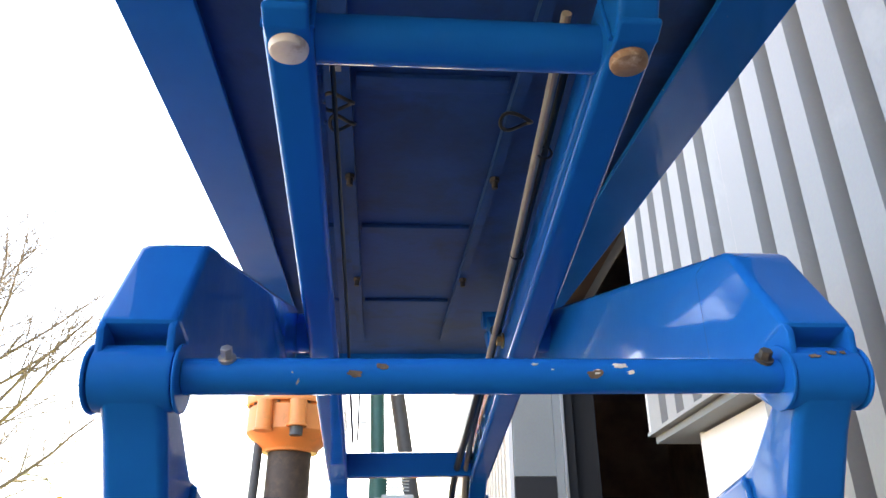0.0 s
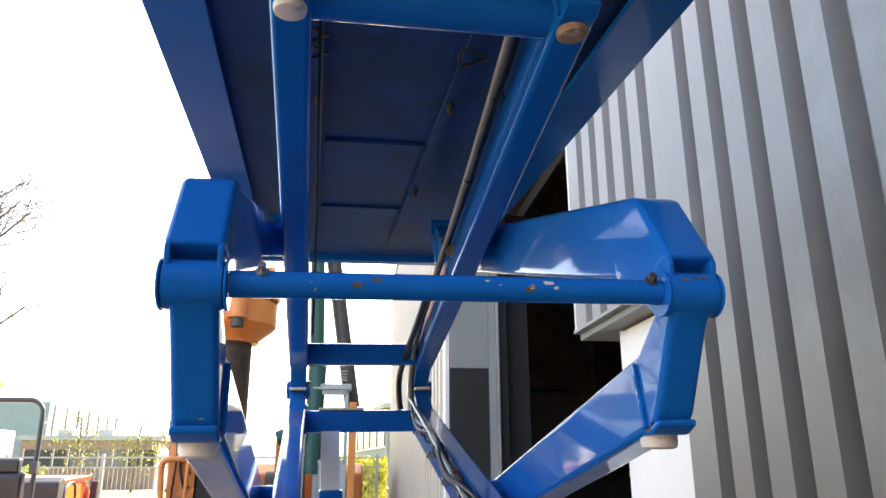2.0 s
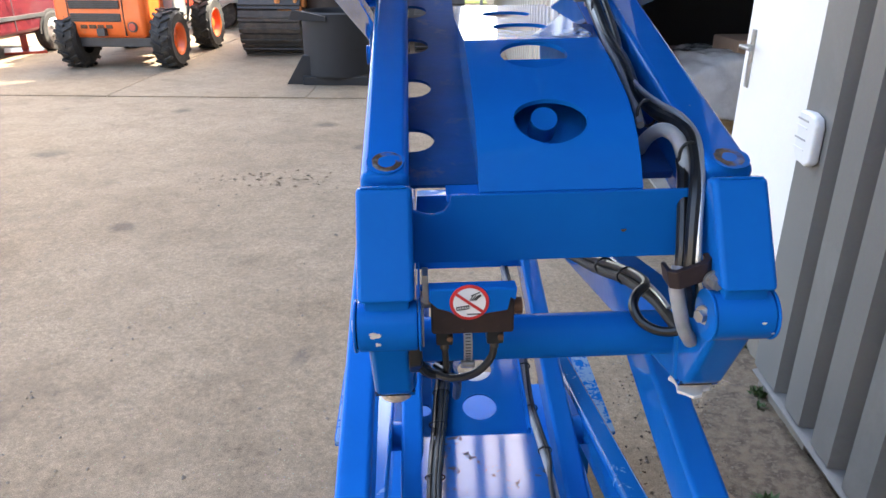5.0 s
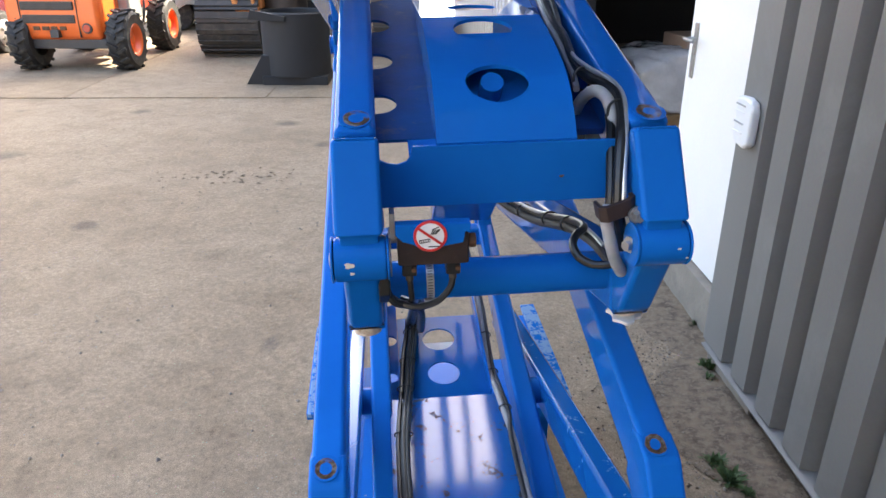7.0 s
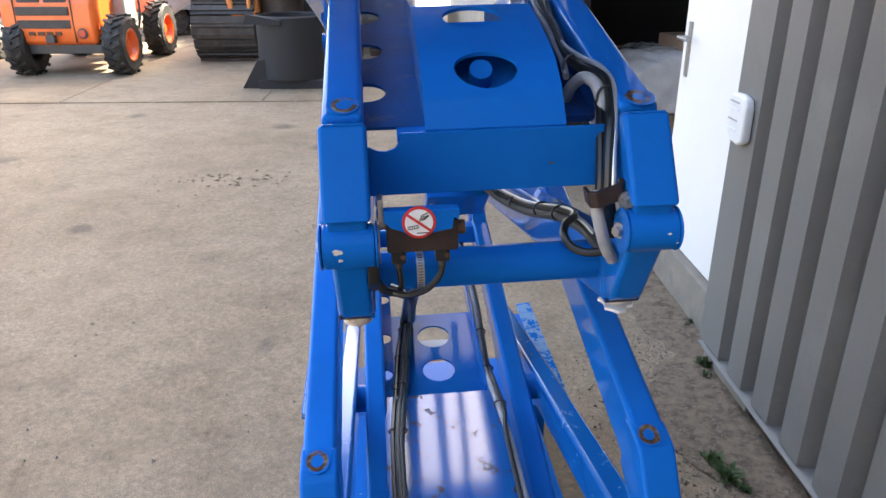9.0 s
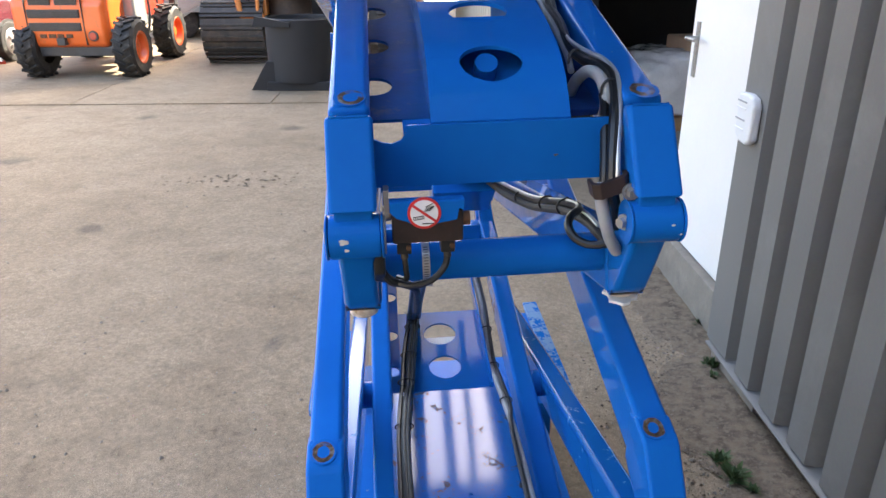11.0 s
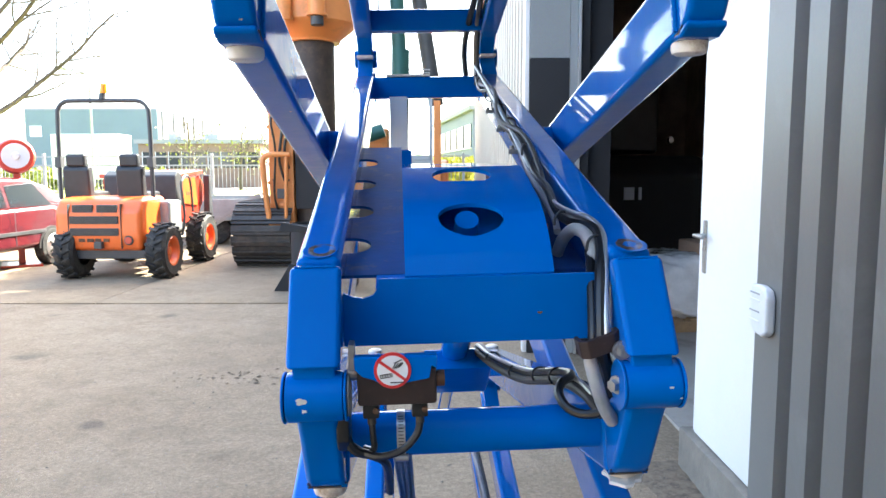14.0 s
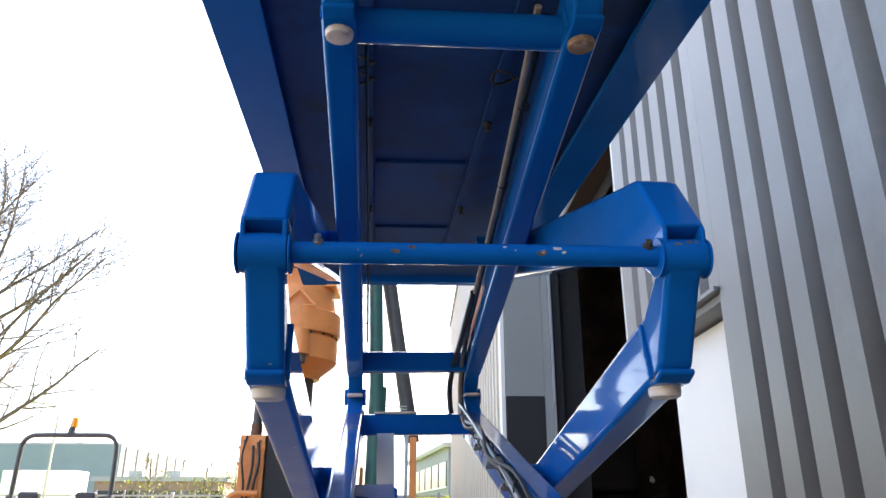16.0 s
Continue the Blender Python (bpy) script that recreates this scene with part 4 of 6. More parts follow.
part("cover_top", prism([(-0.006, 0.0365), (-0.006, 0.0405), (0.012, 0.0385), (0.012, 0.0345)], -0.128, -0.043, "x", 0.0008), BLUE, sb)
st = part("sticker", cyl((-0.089, -0.0075, 0.0265), (-0.089, -0.0088, 0.0265), 0.0190, 40), STICKER_R, sb, "round prohibition sticker, red ring on white")
part("disc", cyl((-0.089, -0.0086, 0.0265), (-0.089, -0.0094, 0.0265), 0.0158, 40), STICKER_W, st)
part("bar", turned(box(-0.0165, 0.0165, -0.0102, -0.0093, -0.0014, 0.0014), Matrix.Translation((-0.089, 0, 0.0265)) @ Matrix.Rotation(radians(38), 4, "Y")), STICKER_R, st)
part("picture", merged(*[turned(box(-0.0004, 0.0004, -0.0100, -0.0093, -0.0036, 0.0036), Matrix.Translation((-0.0870 + 0.0021 * k, 0, 0.0318)) @ Matrix.Rotation(radians(28 + 6 * k), 4, "Y")) for k in range(4)], turned(box(-0.0046, 0.0046, -0.0100, -0.0093, -0.0004, 0.0004), Matrix.Translation((-0.0832, 0, 0.0362)) @ Matrix.Rotation(radians(-24), 4, "Y")), turned(box(-0.0036, 0.0036, -0.0100, -0.0093, -0.0004, 0.0004), Matrix.Translation((-0.0812, 0, 0.0330)) @ Matrix.Rotation(radians(-40), 4, "Y"))), STICKER_K, st)
part("picture", turned(merged(box(-0.0062, 0.0062, -0.0100, -0.0093, 0.0014, 0.0020), box(-0.0062, 0.0062, -0.0100, -0.0093, -0.0020, -0.0014), box(-0.0062, -0.0056, -0.0100, -0.0093, -0.0014, 0.0014), box(0.0056, 0.0062, -0.0100, -0.0093, -0.0014, 0.0014), *[box(-0.0040 + 0.0026 * k, -0.0034 + 0.0026 * k, -0.0100, -0.0093, -0.0014, 0.0014) for k in range(4)]), Matrix.Translation((-0.0955, 0, 0.0212)) @ Matrix.Rotation(radians(-8), 4, "Y")), STICKER_K, st)
part("text_bar", box(-0.0915, -0.0785, -0.0100, -0.0093, 0.0136, 0.0146), STICKER_K, st)
part("roller_pin", cyl((-0.044, 0.012, 0.010), (-0.035, 0.012, 0.010), 0.0085, 20, bev=0.001), RUST, sb)
part("roller_pin", cyl((-0.136, 0.012, 0.020), (-0.126, 0.012, 0.020), 0.0085, 20, bev=0.001), STEEL, sb)
part("side_lug", prism([(0.0, 0.025), (0.0, 0.052), (0.02, 0.052), (0.02, 0.025)], -0.134, -0.128, "x", 0.001), STEEL, sb)
for x in (-0.113, -0.062):
    plug = part("connector", box(x - 0.0085, x + 0.0085, 0.002, 0.022, -0.029, -0.0135, 0.002), RUBBER, sb)
    part("gland", cyl((x, 0.013, -0.027), (x, 0.012, -0.038), 0.0046, 12), TRACK, plug)
    part("screw", cyl((x + 0.005, 0.003, -0.0195), (x + 0.005, -0.001, -0.0195), 0.003, 12), RUST, plug)
part("cable", pipe([(-0.113, 0.012, -0.036), (-0.112, 0.010, -0.052), (-0.112, 0.016, -0.068), (-0.122, 0.034, -0.074)], 0.0035, 8), RUBBER, sb)
part("cable", pipe([(-0.062, 0.012, -0.036), (-0.066, 0.008, -0.050), (-0.082, 0.006, -0.066), (-0.106, 0.008, -0.073), (-0.126, 0.016, -0.070), (-0.142, 0.025, -0.062)], 0.0042, 8), RUBBER, sb)
part("cable", pipe([(-0.152, 0.040, -0.020), (-0.144, 0.014, -0.042), (-0.133, 0.012, -0.066), (-0.114, 0.018, -0.076), (-0.10, 0.03, -0.092), (-0.098, 0.08, -0.15)], 0.0050, 8), RUBBER, sb)
part("dark_block", prism([(0.006, -0.012), (0.002, -0.052), (0.012, -0.068), (0.034, -0.066), (0.036, -0.010)], -0.150, -0.136, "x", 0.003), RUBBER, sb, "black block left of the sensor box")
sb.location = (-0.0055, 0, 0.001)
hc = part("hose_clamp", cyl((-0.094, 0.112, -0.090), (-0.084, 0.112, -0.090), 0.0278, 36), ALU, lift, "slotted steel hose clamp")
part("screw", cyl((-0.097, 0.092, -0.113), (-0.081, 0.092, -0.113), 0.0045, 12), STEEL, hc)
for k in range(15):
    a = radians(140 + 8 * k)
    part("slot", turned(box(-0.0030, 0.0030, -0.0005, 0.0005, 0.0276, 0.0283), Matrix.Translation((-0.089, 0.112, -0.090)) @ Matrix.Rotation(a - radians(115), 4, "X")), DGREY, hc)

part("cable_end", box(0.0935, 0.108, 0.196, 0.222, 0.128, 0.150, 0.004), RED, lift, "red plastic cable end")

# hose strap and bolts on the inner right side
strap = part("hose_strap", prism([(-0.021, 0.012), (-0.021, -0.010), (-0.013, -0.017), (0.018, -0.012), (0.026, -0.004), (0.026, 0.008), (0.020, 0.008), (0.019, -0.002), (0.012, -0.006), (-0.011, -0.010), (-0.016, -0.006), (-0.016, 0.012)], -0.010, 0.010, "z", 0.0015), BROWN_BOX, lift, "dark brown rubber hose strap")
strap.matrix_basis = Matrix.Translation((0.124, 0.020, 0.040)) @ Matrix.Rotation(radians(-14), 4, "Y")


def bolt(p, axis, r, h, parent, material=None):
    """A hexagon bolt with washer, its head towards axis."""
    p, axis = Vector(p), Vector(axis).normalized()
    b = part("bolt", cyl(p, p + axis * h, r, 6, bev=0.0008), material or STEEL, parent, "steel hexagon bolt")
    part("washer", cyl(p - axis * 0.001, p + axis * 0.002, r * 1.45, 20), material or STEEL, b)
    return b


bolt((0.147, 0.006, 0.036), (0.1, -1, 0), 0.0072, 0.011, lift)
bolt((0.141, 0.000, 0.000), (-1, -0.5, 0), 0.0068, 0.009, lift)
bolt((-0.2065, 0.0, 0.0), (-1, 0, 0), 0.007, 0.003, lift)
bolt((-0.184, -0.008, TZ + 0.010), (0, -0.75, 0.66), 0.0042, 0.010, lift)
bolt((0.202, -0.008, TZ + 0.010), (0, -0.75, 0.66), 0.0046, 0.009, lift, TRACK)
bolt((0.148, 0.77, 2 * AH - 0.247), (-1, 0, 0), 0.010, 0.012, lift, BRASS)
bolt((0.150, 0.62, AH * 0.5 - 0.02), (-1, 0, 0), 0.009, 0.010, lift)

# rusty rings where the arms rest on the pads, and chipped paint
def worn_patch(x, y, z, tilt, r, seed):
    """A thin uneven patch of paint, worn in a ring by the pad that rests on it."""
    n = 40
    pts = [(r * (1 + 0.10 * noise.noise(Vector((math.cos(6.2832 * k / n) * 2, math.sin(6.2832 * k / n) * 2, seed)))) * math.cos(6.2832 * k / n), 1.12 * r * math.sin(6.2832 * k / n)) for k in range(n)]
    return turned(prism(pts, -0.0006, 0.0003, "z"), Matrix.Translation((x, y, z)) @ Matrix.Rotation(tilt, 4, "X"))


def top_z(zn, y):
    return zn + 0.0833 + (y - 0.040) * math.tan(SL) + BH / 2 / math.cos(SL) + 0.0008


for zn, x, y, s in ((0.0, -0.173, 0.088, -1), (0.0, 0.177, 0.080, 1), (-AH, -0.246, 0.066, -1), (-AH, 0.238, 0.066, 1)):
    part("worn_patch", worn_patch(x, y, top_z(zn, y), SL, 0.0195, 3 + s + zn), RING, lift, "ring worn through the blue paint to rust and primer")


def chip(x, y, z, m, size, seed, mat):
    rnd = random.Random(seed)
    n = 22
    wide = rnd.uniform(1.0, 1.6)
    ph = rnd.uniform(0, 9)
    rad = [size * (0.75 + 0.55 * noise.noise(Vector((math.cos(6.2832 * k / n) * 1.6, math.sin(6.2832 * k / n) * 1.6, ph))) + rnd.uniform(-0.10, 0.10)) for k in range(n)]
    pts = [(wide * rad[k] * math.cos(6.2832 * k / n), 0.62 * rad[k] * math.sin(6.2832 * k / n)) for k in range(n)]
    bm = prism(pts, -0.0003, 0.0003, "z")
    part("paint_chip", turned(bm, Matrix.Translation((x, y, z)) @ m), mat, lift)


SLANT = Matrix.Rotation(math.atan2(0.0885, 0.061), 4, "X")
FRONT = Matrix.Rotation(radians(90), 4, "X")
for x, f, size, zn, mat in ((-0.190, 0.30, 0.003, 0.0, RUST), (0.184, 0.25, 0.0022, 0.0, STICKER_W), (0.242, 0.38, 0.0042, AH, WORN), (0.239, 0.28, 0.0034, AH, WORN), (0.252, 0.34, 0.0015, AH, WORN), (-0.25, 0.2, 0.002, AH, WORN)):
    chip(x, -0.021 + 0.061 * f - 0.0006, zn + 0.033 + 0.0885 * f + 0.0003, SLANT, size, int(900 * (x + f)), mat)
for x, z, size, mat in ((-0.186, 0.004, 0.006, PRIMER), (-0.183, -0.006, 0.0035, PRIMER), (0.190, 0.004, 0.002, PRIMER), (0.20, -0.008, 0.0018, PRIMER)):
    chip(x, -0.0258, z, FRONT, size, int(700 * (x + 1)), mat)
for x, z, size, mat in ((0.073, TZ - 0.001, 0.0062, WORN), (0.0745, TZ + 0.0005, 0.0035, PRIMER), (0.092, TZ + 0.005, 0.0050, PRIMER), (0.099, TZ + 0.0, 0.0026, PRIMER), (0.030, TZ + 0.006, 0.002, PRIMER), (0.042, TZ + 0.002, 0.0012, PRIMER), (-0.078, TZ + 0.004, 0.0045, WORN), (-0.097, TZ - 0.001, 0.0050, WORN), (0.233, TZ + 0.010, 0.0036, WORN), (0.248, TZ + 0.013, 0.0035, WORN), (0.257, TZ + 0.013, 0.003, WORN)):
    r = 0.0128 if abs(x) < 0.2 else 0.0232
    yy = -math.sqrt(max(0.0, r * r - (z - TZ) ** 2))
    chip(x, yy - 0.0002, z, Matrix.Rotation(radians(90) - (z - TZ) / r, 4, "X"), size, int(500 * (x + 2)), mat)
chip(0.072, 0.069, 0.064, FRONT, 0.0028, 5, RUST)
torn = []
for k in range(18):
    a = 6.2832 * k / 18
    far = 0.0215 + 0.0045 * math.sin(3 * a + 0.8) + 0.003 * math.sin(7 * a) + (0.004 if math.sin(a) < -0.2 else 0.0)
    torn.append((NARROW + far * math.cos(a), 0.082 + far * math.sin(a)))
part("torn_rim", prism(torn, -0.1450, -0.1405, "z", 0.001), PLASTIC_W, lift, "torn white rim of the nylon buffer")

# ---- hoses and cables ----
def run(label, material, r, pts, seg=10):
    return part("hose", pipe(pts, r, seg, 6), material, lift, label)


INNER = 0.143
def beside(y, dz=0.0):
    return 0.0833 + (y - 0.040) * math.tan(SL) + 0.030 + dz


run("thick grey conduit sleeve", HOSE_GREY, 0.0078, [(0.118, 0.190, 0.112), (0.121, 0.172, 0.132), (0.129, 0.150, 0.147), (0.138, 0.130, 0.144), (0.141, 0.112, 0.130), (0.139, 0.097, 0.113), (0.136, 0.084, 0.098)], 12)
run("thick grey conduit sleeve", HOSE_GREY, 0.0078, [(0.1235, 0.036, 0.037), (0.1225, 0.033, 0.030), (0.120, 0.029, 0.018), (0.124, 0.024, -0.003), (0.134, 0.028, -0.032), (0.148, 0.038, -0.056)], 12)
run("black hydraulic hose", RUBBER, 0.0066, [(0.139, 0.110, 0.126), (0.138, 0.098, 0.116), (0.133, 0.076, 0.098), (0.129, 0.056, 0.072), (0.126, 0.042, 0.050), (0.124, 0.034, 0.030)])
run("glossy black hydraulic hose", RUBBER, 0.0078, [(INNER, 1.33, beside(1.33)), (INNER, 1.10, beside(1.10, 0.008)), (INNER - 0.004, 0.85, beside(0.85)), (INNER - 0.006, 0.60, beside(0.60, -0.008)), (0.134, 0.42, 0.189), (0.134, 0.33, 0.169), (0.133, 0.26, 0.158), (0.138, 0.20, 0.152), (0.148, 0.160, 0.151), (0.154, 0.130, 0.145), (0.149, 0.092, 0.130), (0.140, 0.062, 0.112), (0.134, 0.042, 0.082), (0.131, 0.028, 0.052), (0.131, 0.024, 0.030), (0.142, 0.040, 0.002), (0.150, 0.052, -0.028)])
run("grey hydraulic hose", HOSE_GREY, 0.0046, [(INNER, 1.36, beside(1.36, 0.018)), (INNER - 0.008, 1.10, beside(1.10, 0.024)), (INNER - 0.010, 0.85, beside(0.85, 0.016)), (INNER - 0.014, 0.60, beside(0.60, 0.010)), (0.126, 0.42, 0.200), (0.125, 0.33, 0.178), (0.126, 0.25, 0.152), (0.120, 0.20, 0.138)])
run("thin bright cable", ALU, 0.0035, [(INNER - 0.01, 1.35, beside(1.35, 0.034)), (INNER - 0.016, 1.05, beside(1.05, 0.036)), (INNER - 0.018, 0.75, beside(0.75, 0.026)), (0.128, 0.45, 0.214), (0.132, 0.33, 0.180), (0.132, 0.26, 0.168), (0.141, 0.20, 0.162), (0.150, 0.162, 0.160), (0.157, 0.130, 0.150), (0.152, 0.092, 0.136), (0.144, 0.060, 0.116), (0.138, 0.038, 0.084), (0.135, 0.022, 0.052), (0.134, 0.020, 0.032)])
run("black hydraulic hose", RUBBER, 0.0062, [(INNER + 0.004, 1.34, beside(1.34, 0.012)), (INNER - 0.014, 1.16, beside(1.16, 0.014)), (INNER - 0.006, 0.98, beside(0.98, 0.030)), (INNER - 0.020, 0.76, beside(0.76, 0.008)), (INNER - 0.012, 0.58, beside(0.58, 0.018)), (0.130, 0.42, 0.208), (0.134, 0.33, 0.184), (0.131, 0.26, 0.162), (0.139, 0.20, 0.150), (0.146, 0.165, 0.146)])
run("black cable", RUBBER, 0.0040, [(INNER - 0.006, 1.36, beside(1.36, 0.030)), (INNER - 0.022, 1.14, beside(1.14, 0.006)), (INNER - 0.012, 0.92, beside(0.92, 0.038)), (INNER - 0.026, 0.72, beside(0.72, 0.020)), (INNER - 0.008, 0.54, beside(0.54, 0.030)), (0.137, 0.40, 0.208), (0.128, 0.31, 0.172), (0.134, 0.24, 0.160)])
run("thick black hose hanging at the joint", RUBBER, 0.0085, [(0.128, 0.95, 2 * AH - 0.29), (0.122, 1.12, 2 * AH - 0.35), (0.116, 1.30, 2 * AH - 0.41), (0.112, 1.42, AH + 0.03), (0.116, 1.43, AH - 0.05), (0.128, 1.38, AH - 0.09), (INNER - 0.004, 1.28, beside(1.28, 0.008))])
for y in (0.93, 0.75, 0.58):
    clip = part("hose_clip", box(INNER - 0.030, INNER + 0.008, y - 0.006, y + 0.006, beside(y, -0.012), beside(y, -0.004), 0.001), GALV, lift, "bent steel hose clip")
    part("screw", cyl((INNER - 0.024, y, beside(y, -0.004)), (INNER - 0.024, y, beside(y, 0.002)), 0.004, 10), STEEL, clip)
for y in (1.26, 1.20, 1.08, 1.02, 0.90, 0.84, 0.70, 0.62, 0.50, 0.215, 0.105):
    x = INNER - 0.008 if y > 0.4 else 0.131 if y > 0.2 else 0.146
    zc = beside(y, 0.012) if y > 0.4 else 0.148 if y > 0.2 else 0.130
    ring = [(x + 0.0115 * math.cos(a), y + 0.004 * math.sin(a), zc + 0.0145 * math.sin(a)) for a in [2 * math.pi * k / 12 for k in range(13)]]
    part("cable_tie", pipe(ring, 0.0018, 6, 2), RUBBER, lift)


def below(y, dz=0.0):
    return -0.092 - (y - 0.075) * (AH - 0.184) / (AL - 0.15) + 0.046 + dz


run("dusty dark hydraulic hose", TRACK, 0.0064, [(0.090, 1.30, below(1.30)), (0.075, 0.95, below(0.95, -0.02)), (0.050, 0.62, -0.145), (0.055, 0.50, -0.121), (0.074, 0.42, -0.118), (0.098, 0.33, -0.105), (0.106, 0.25, -0.079), (0.116, 0.19, -0.059), (0.122, 0.14, -0.047), (0.131, 0.11, -0.047), (0.136, 0.08, -0.049), (0.142, 0.058, -0.056)])
run("glossy black hydraulic hose", RUBBER, 0.0056, [(0.100, 1.30, below(1.30, 0.008)), (0.085, 0.95, below(0.95, -0.01)), (0.058, 0.62, -0.134), (0.062, 0.50, -0.111), (0.080, 0.42, -0.107), (0.102, 0.33, -0.093), (0.110, 0.25, -0.067), (0.119, 0.19, -0.047), (0.123, 0.14, -0.033), (0.118, 0.115, -0.029), (0.104, 0.100, -0.031), (0.098, 0.088, -0.040), (0.104, 0.074, -0.051), (0.119, 0.060, -0.055), (0.136, 0.050, -0.050), (0.146, 0.052, -0.040)])
run("thin bright cable", ALU, 0.0032, [(0.092, 1.30, below(1.30, 0.016)), (0.070, 0.85, below(0.85, -0.01)), (0.052, 0.60, -0.128), (0.060, 0.48, -0.108), (0.082, 0.40, -0.100), (0.100, 0.32, -0.086), (0.113, 0.24, -0.062), (0.122, 0.17, -0.042), (0.132, 0.12, -0.038), (0.138, 0.085, -0.042)])
for x, y, z in ((0.068, 0.47, -0.114), (0.092, 0.37, -0.106), (0.108, 0.255, -0.073), (0.118, 0.185, -0.052)):
    ring = [(x + 0.012 * math.cos(a), y, z + 0.0115 * math.sin(a)) for a in [2 * math.pi * k / 12 for k in range(13)]]
    part("cable_tie", pipe(ring, 0.0016, 6, 2), RUBBER, lift)


def deck(y, dz=0.0):
    """Height over the low plates."""
    return (DZ + 0.255 if y < 0.72 else DZ + 0.232 + (y - 0.70) * 0.172) + dz


for k, (dx, dz, r) in enumerate(((0.0, 0.0, 0.0062), (0.013, 0.0, 0.0055), (-0.012, 0.001, 0.0055), (0.003, 0.010, 0.0050), (0.012, 0.010, 0.0040))):
    run("black cable in a tied bundle", RUBBER, r, [(-0.091 + dx * 0.6, 0.13, -0.112), (-0.090 + dx * 0.7, 0.30, -0.215), (-0.087 + dx * 0.8, 0.62, -0.435), (-0.084 + dx, 0.90, deck(0.98, 0.075 + dz)), (-0.083 + dx, 0.99, deck(0.99, 0.030 + dz)), (-0.088 + dx, 0.95, deck(0.95, 0.018 + dz)), (-0.101 + dx * 1.1, 0.86, deck(0.86, 0.014 + dz)), (-0.113 + dx, 0.73, deck(0.72, 0.022 + dz)), (-0.122 + dx * 0.9, 0.62, deck(0.62, 0.021 + dz)), (-0.130 + dx * 0.8, 0.50, deck(0.50, 0.020 + dz)), (-0.131 + dx * 0.8, 0.30, deck(0.30, 0.018 + dz))])
run("grey hydraulic hose", HOSE_GREY, 0.0072, [(0.098, 1.30, deck(1.30, 0.05)), (0.112, 1.06, deck(1.06, 0.030)), (0.108, 0.90, deck(0.90, 0.020)), (0.105, 0.80, deck(0.80, 0.018)), (0.108, 0.70, deck(0.70, 0.022)), (0.114, 0.60, deck(0.60, 0.021)), (0.119, 0.50, deck(0.50, 0.020)), (0.118, 0.30, deck(0.30, 0.018))])
run("black hydraulic hose", RUBBER, 0.0055, [(0.110, 1.30, deck(1.30, 0.05)), (0.122, 1.06, deck(1.06, 0.030)), (0.119, 0.90, deck(0.90, 0.020)), (0.117, 0.80, deck(0.80, 0.018)), (0.119, 0.70, deck(0.70, 0.022)), (0.124, 0.60, deck(0.60, 0.021)), (0.111, 0.50, deck(0.50, 0.032)), (0.108, 0.30, deck(0.30, 0.022))])
for y, x in ((0.95, -0.088), (0.84, -0.103), (0.72, -0.114), (0.55, -0.126), (0.92, 0.114), (0.78, 0.112), (0.62, 0.118)):
    w = 0.0205 if x < 0 else 0.0145
    ring = [(x + w * math.cos(a), y, deck(min(y, 0.71) if y < 0.73 else y, 0.022) + 0.0105 * math.sin(a)) for a in [2 * math.pi * k / 12 for k in range(13)]]
    part("cable_tie", pipe(ring, 0.0018, 6, 2), RUBBER, lift)
part("plug", box(-0.088, -0.066, 0.99, 1.02, deck(1.0, 0.022), deck(1.0, 0.045), 0.003), GALV, lift, "grey cable plug")


def upper(y, dz=0.0):
    return 2 * AH - 0.092 - (y - 0.075) * (AH - 0.184) / (AL - 0.15) + dz


run("dusty beige cable along the upper arm", BEIGE, 0.0058, [(0.118, 0.10, upper(0.10, 0.03)), (0.124, 0.35, upper(0.35, 0.022)), (0.130, 0.60, upper(0.60, 0.02)), (0.132, 0.95, upper(0.95, 0.012)), (0.136, 1.20, upper(1.20, 0.0)), (0.138, 1.36, upper(1.36, -0.05)), (0.138, 1.38, AH - 0.06), (INNER, 1.36, beside(1.36))])
run("black cable along the upper arm", RUBBER, 0.0048, [(0.134, 0.12, upper(0.12, 0.035)), (0.138, 0.50, upper(0.50, 0.030)), (0.140, 0.95, upper(0.95, 0.020)), (0.142, 1.22, upper(1.22, 0.005)), (0.150, 1.40, upper(1.40, -0.04)), (0.150, 1.40, AH - 0.07), (INNER, 1.33, beside(1.33, 0.02))])
run("thin black cable", RUBBER, 0.003, [(-0.138, 0.14, upper(0.14, 0.03)), (-0.136, 0.60, upper(0.60, 0.025)), (-0.138, 1.25, upper(1.25, 0.015))])
for y in (0.30, 0.52, 0.75, 1.0, 1.22):
    ring = [(0.133 + 0.0095 * math.cos(a), y, upper(y, 0.022) + 0.0085 * math.sin(a)) for a in [2 * math.pi * k / 12 for k in range(13)]]
    part("cable_tie", pipe(ring, 0.0018, 6, 2), RUBBER, lift)

# bracket and pale plate under the far cross beam
part("strap_plate", prism([(AL - 0.135, AH - 0.115), (AL - 0.128, AH - 0.115), (AL - 0.185, AH - 0.262), (AL - 0.193, AH - 0.262)], -0.108, -0.060, "x", 0.001), STICKER_W, lift, "white strap plate")
part("ram_yoke", box(-0.112, -0.052, AL - 0.20, AL - 0.14, AH - 0.335, AH - 0.260, 0.006), BLUE, lift)
part("packing", box(-0.115, 0.005, AL - 0.128, AL - 0.078, AH - 0.0605, AH - 0.054, 0.001), PRIMER, lift)
for s in (-1, 1):
    part("slide_pad", box(s * NARROW - 0.022, s * NARROW + 0.022, AL - 0.085, AL - 0.035, AH - 0.004, AH + 0.003, 0.001), NYLON, lift, "white nylon slide pad")

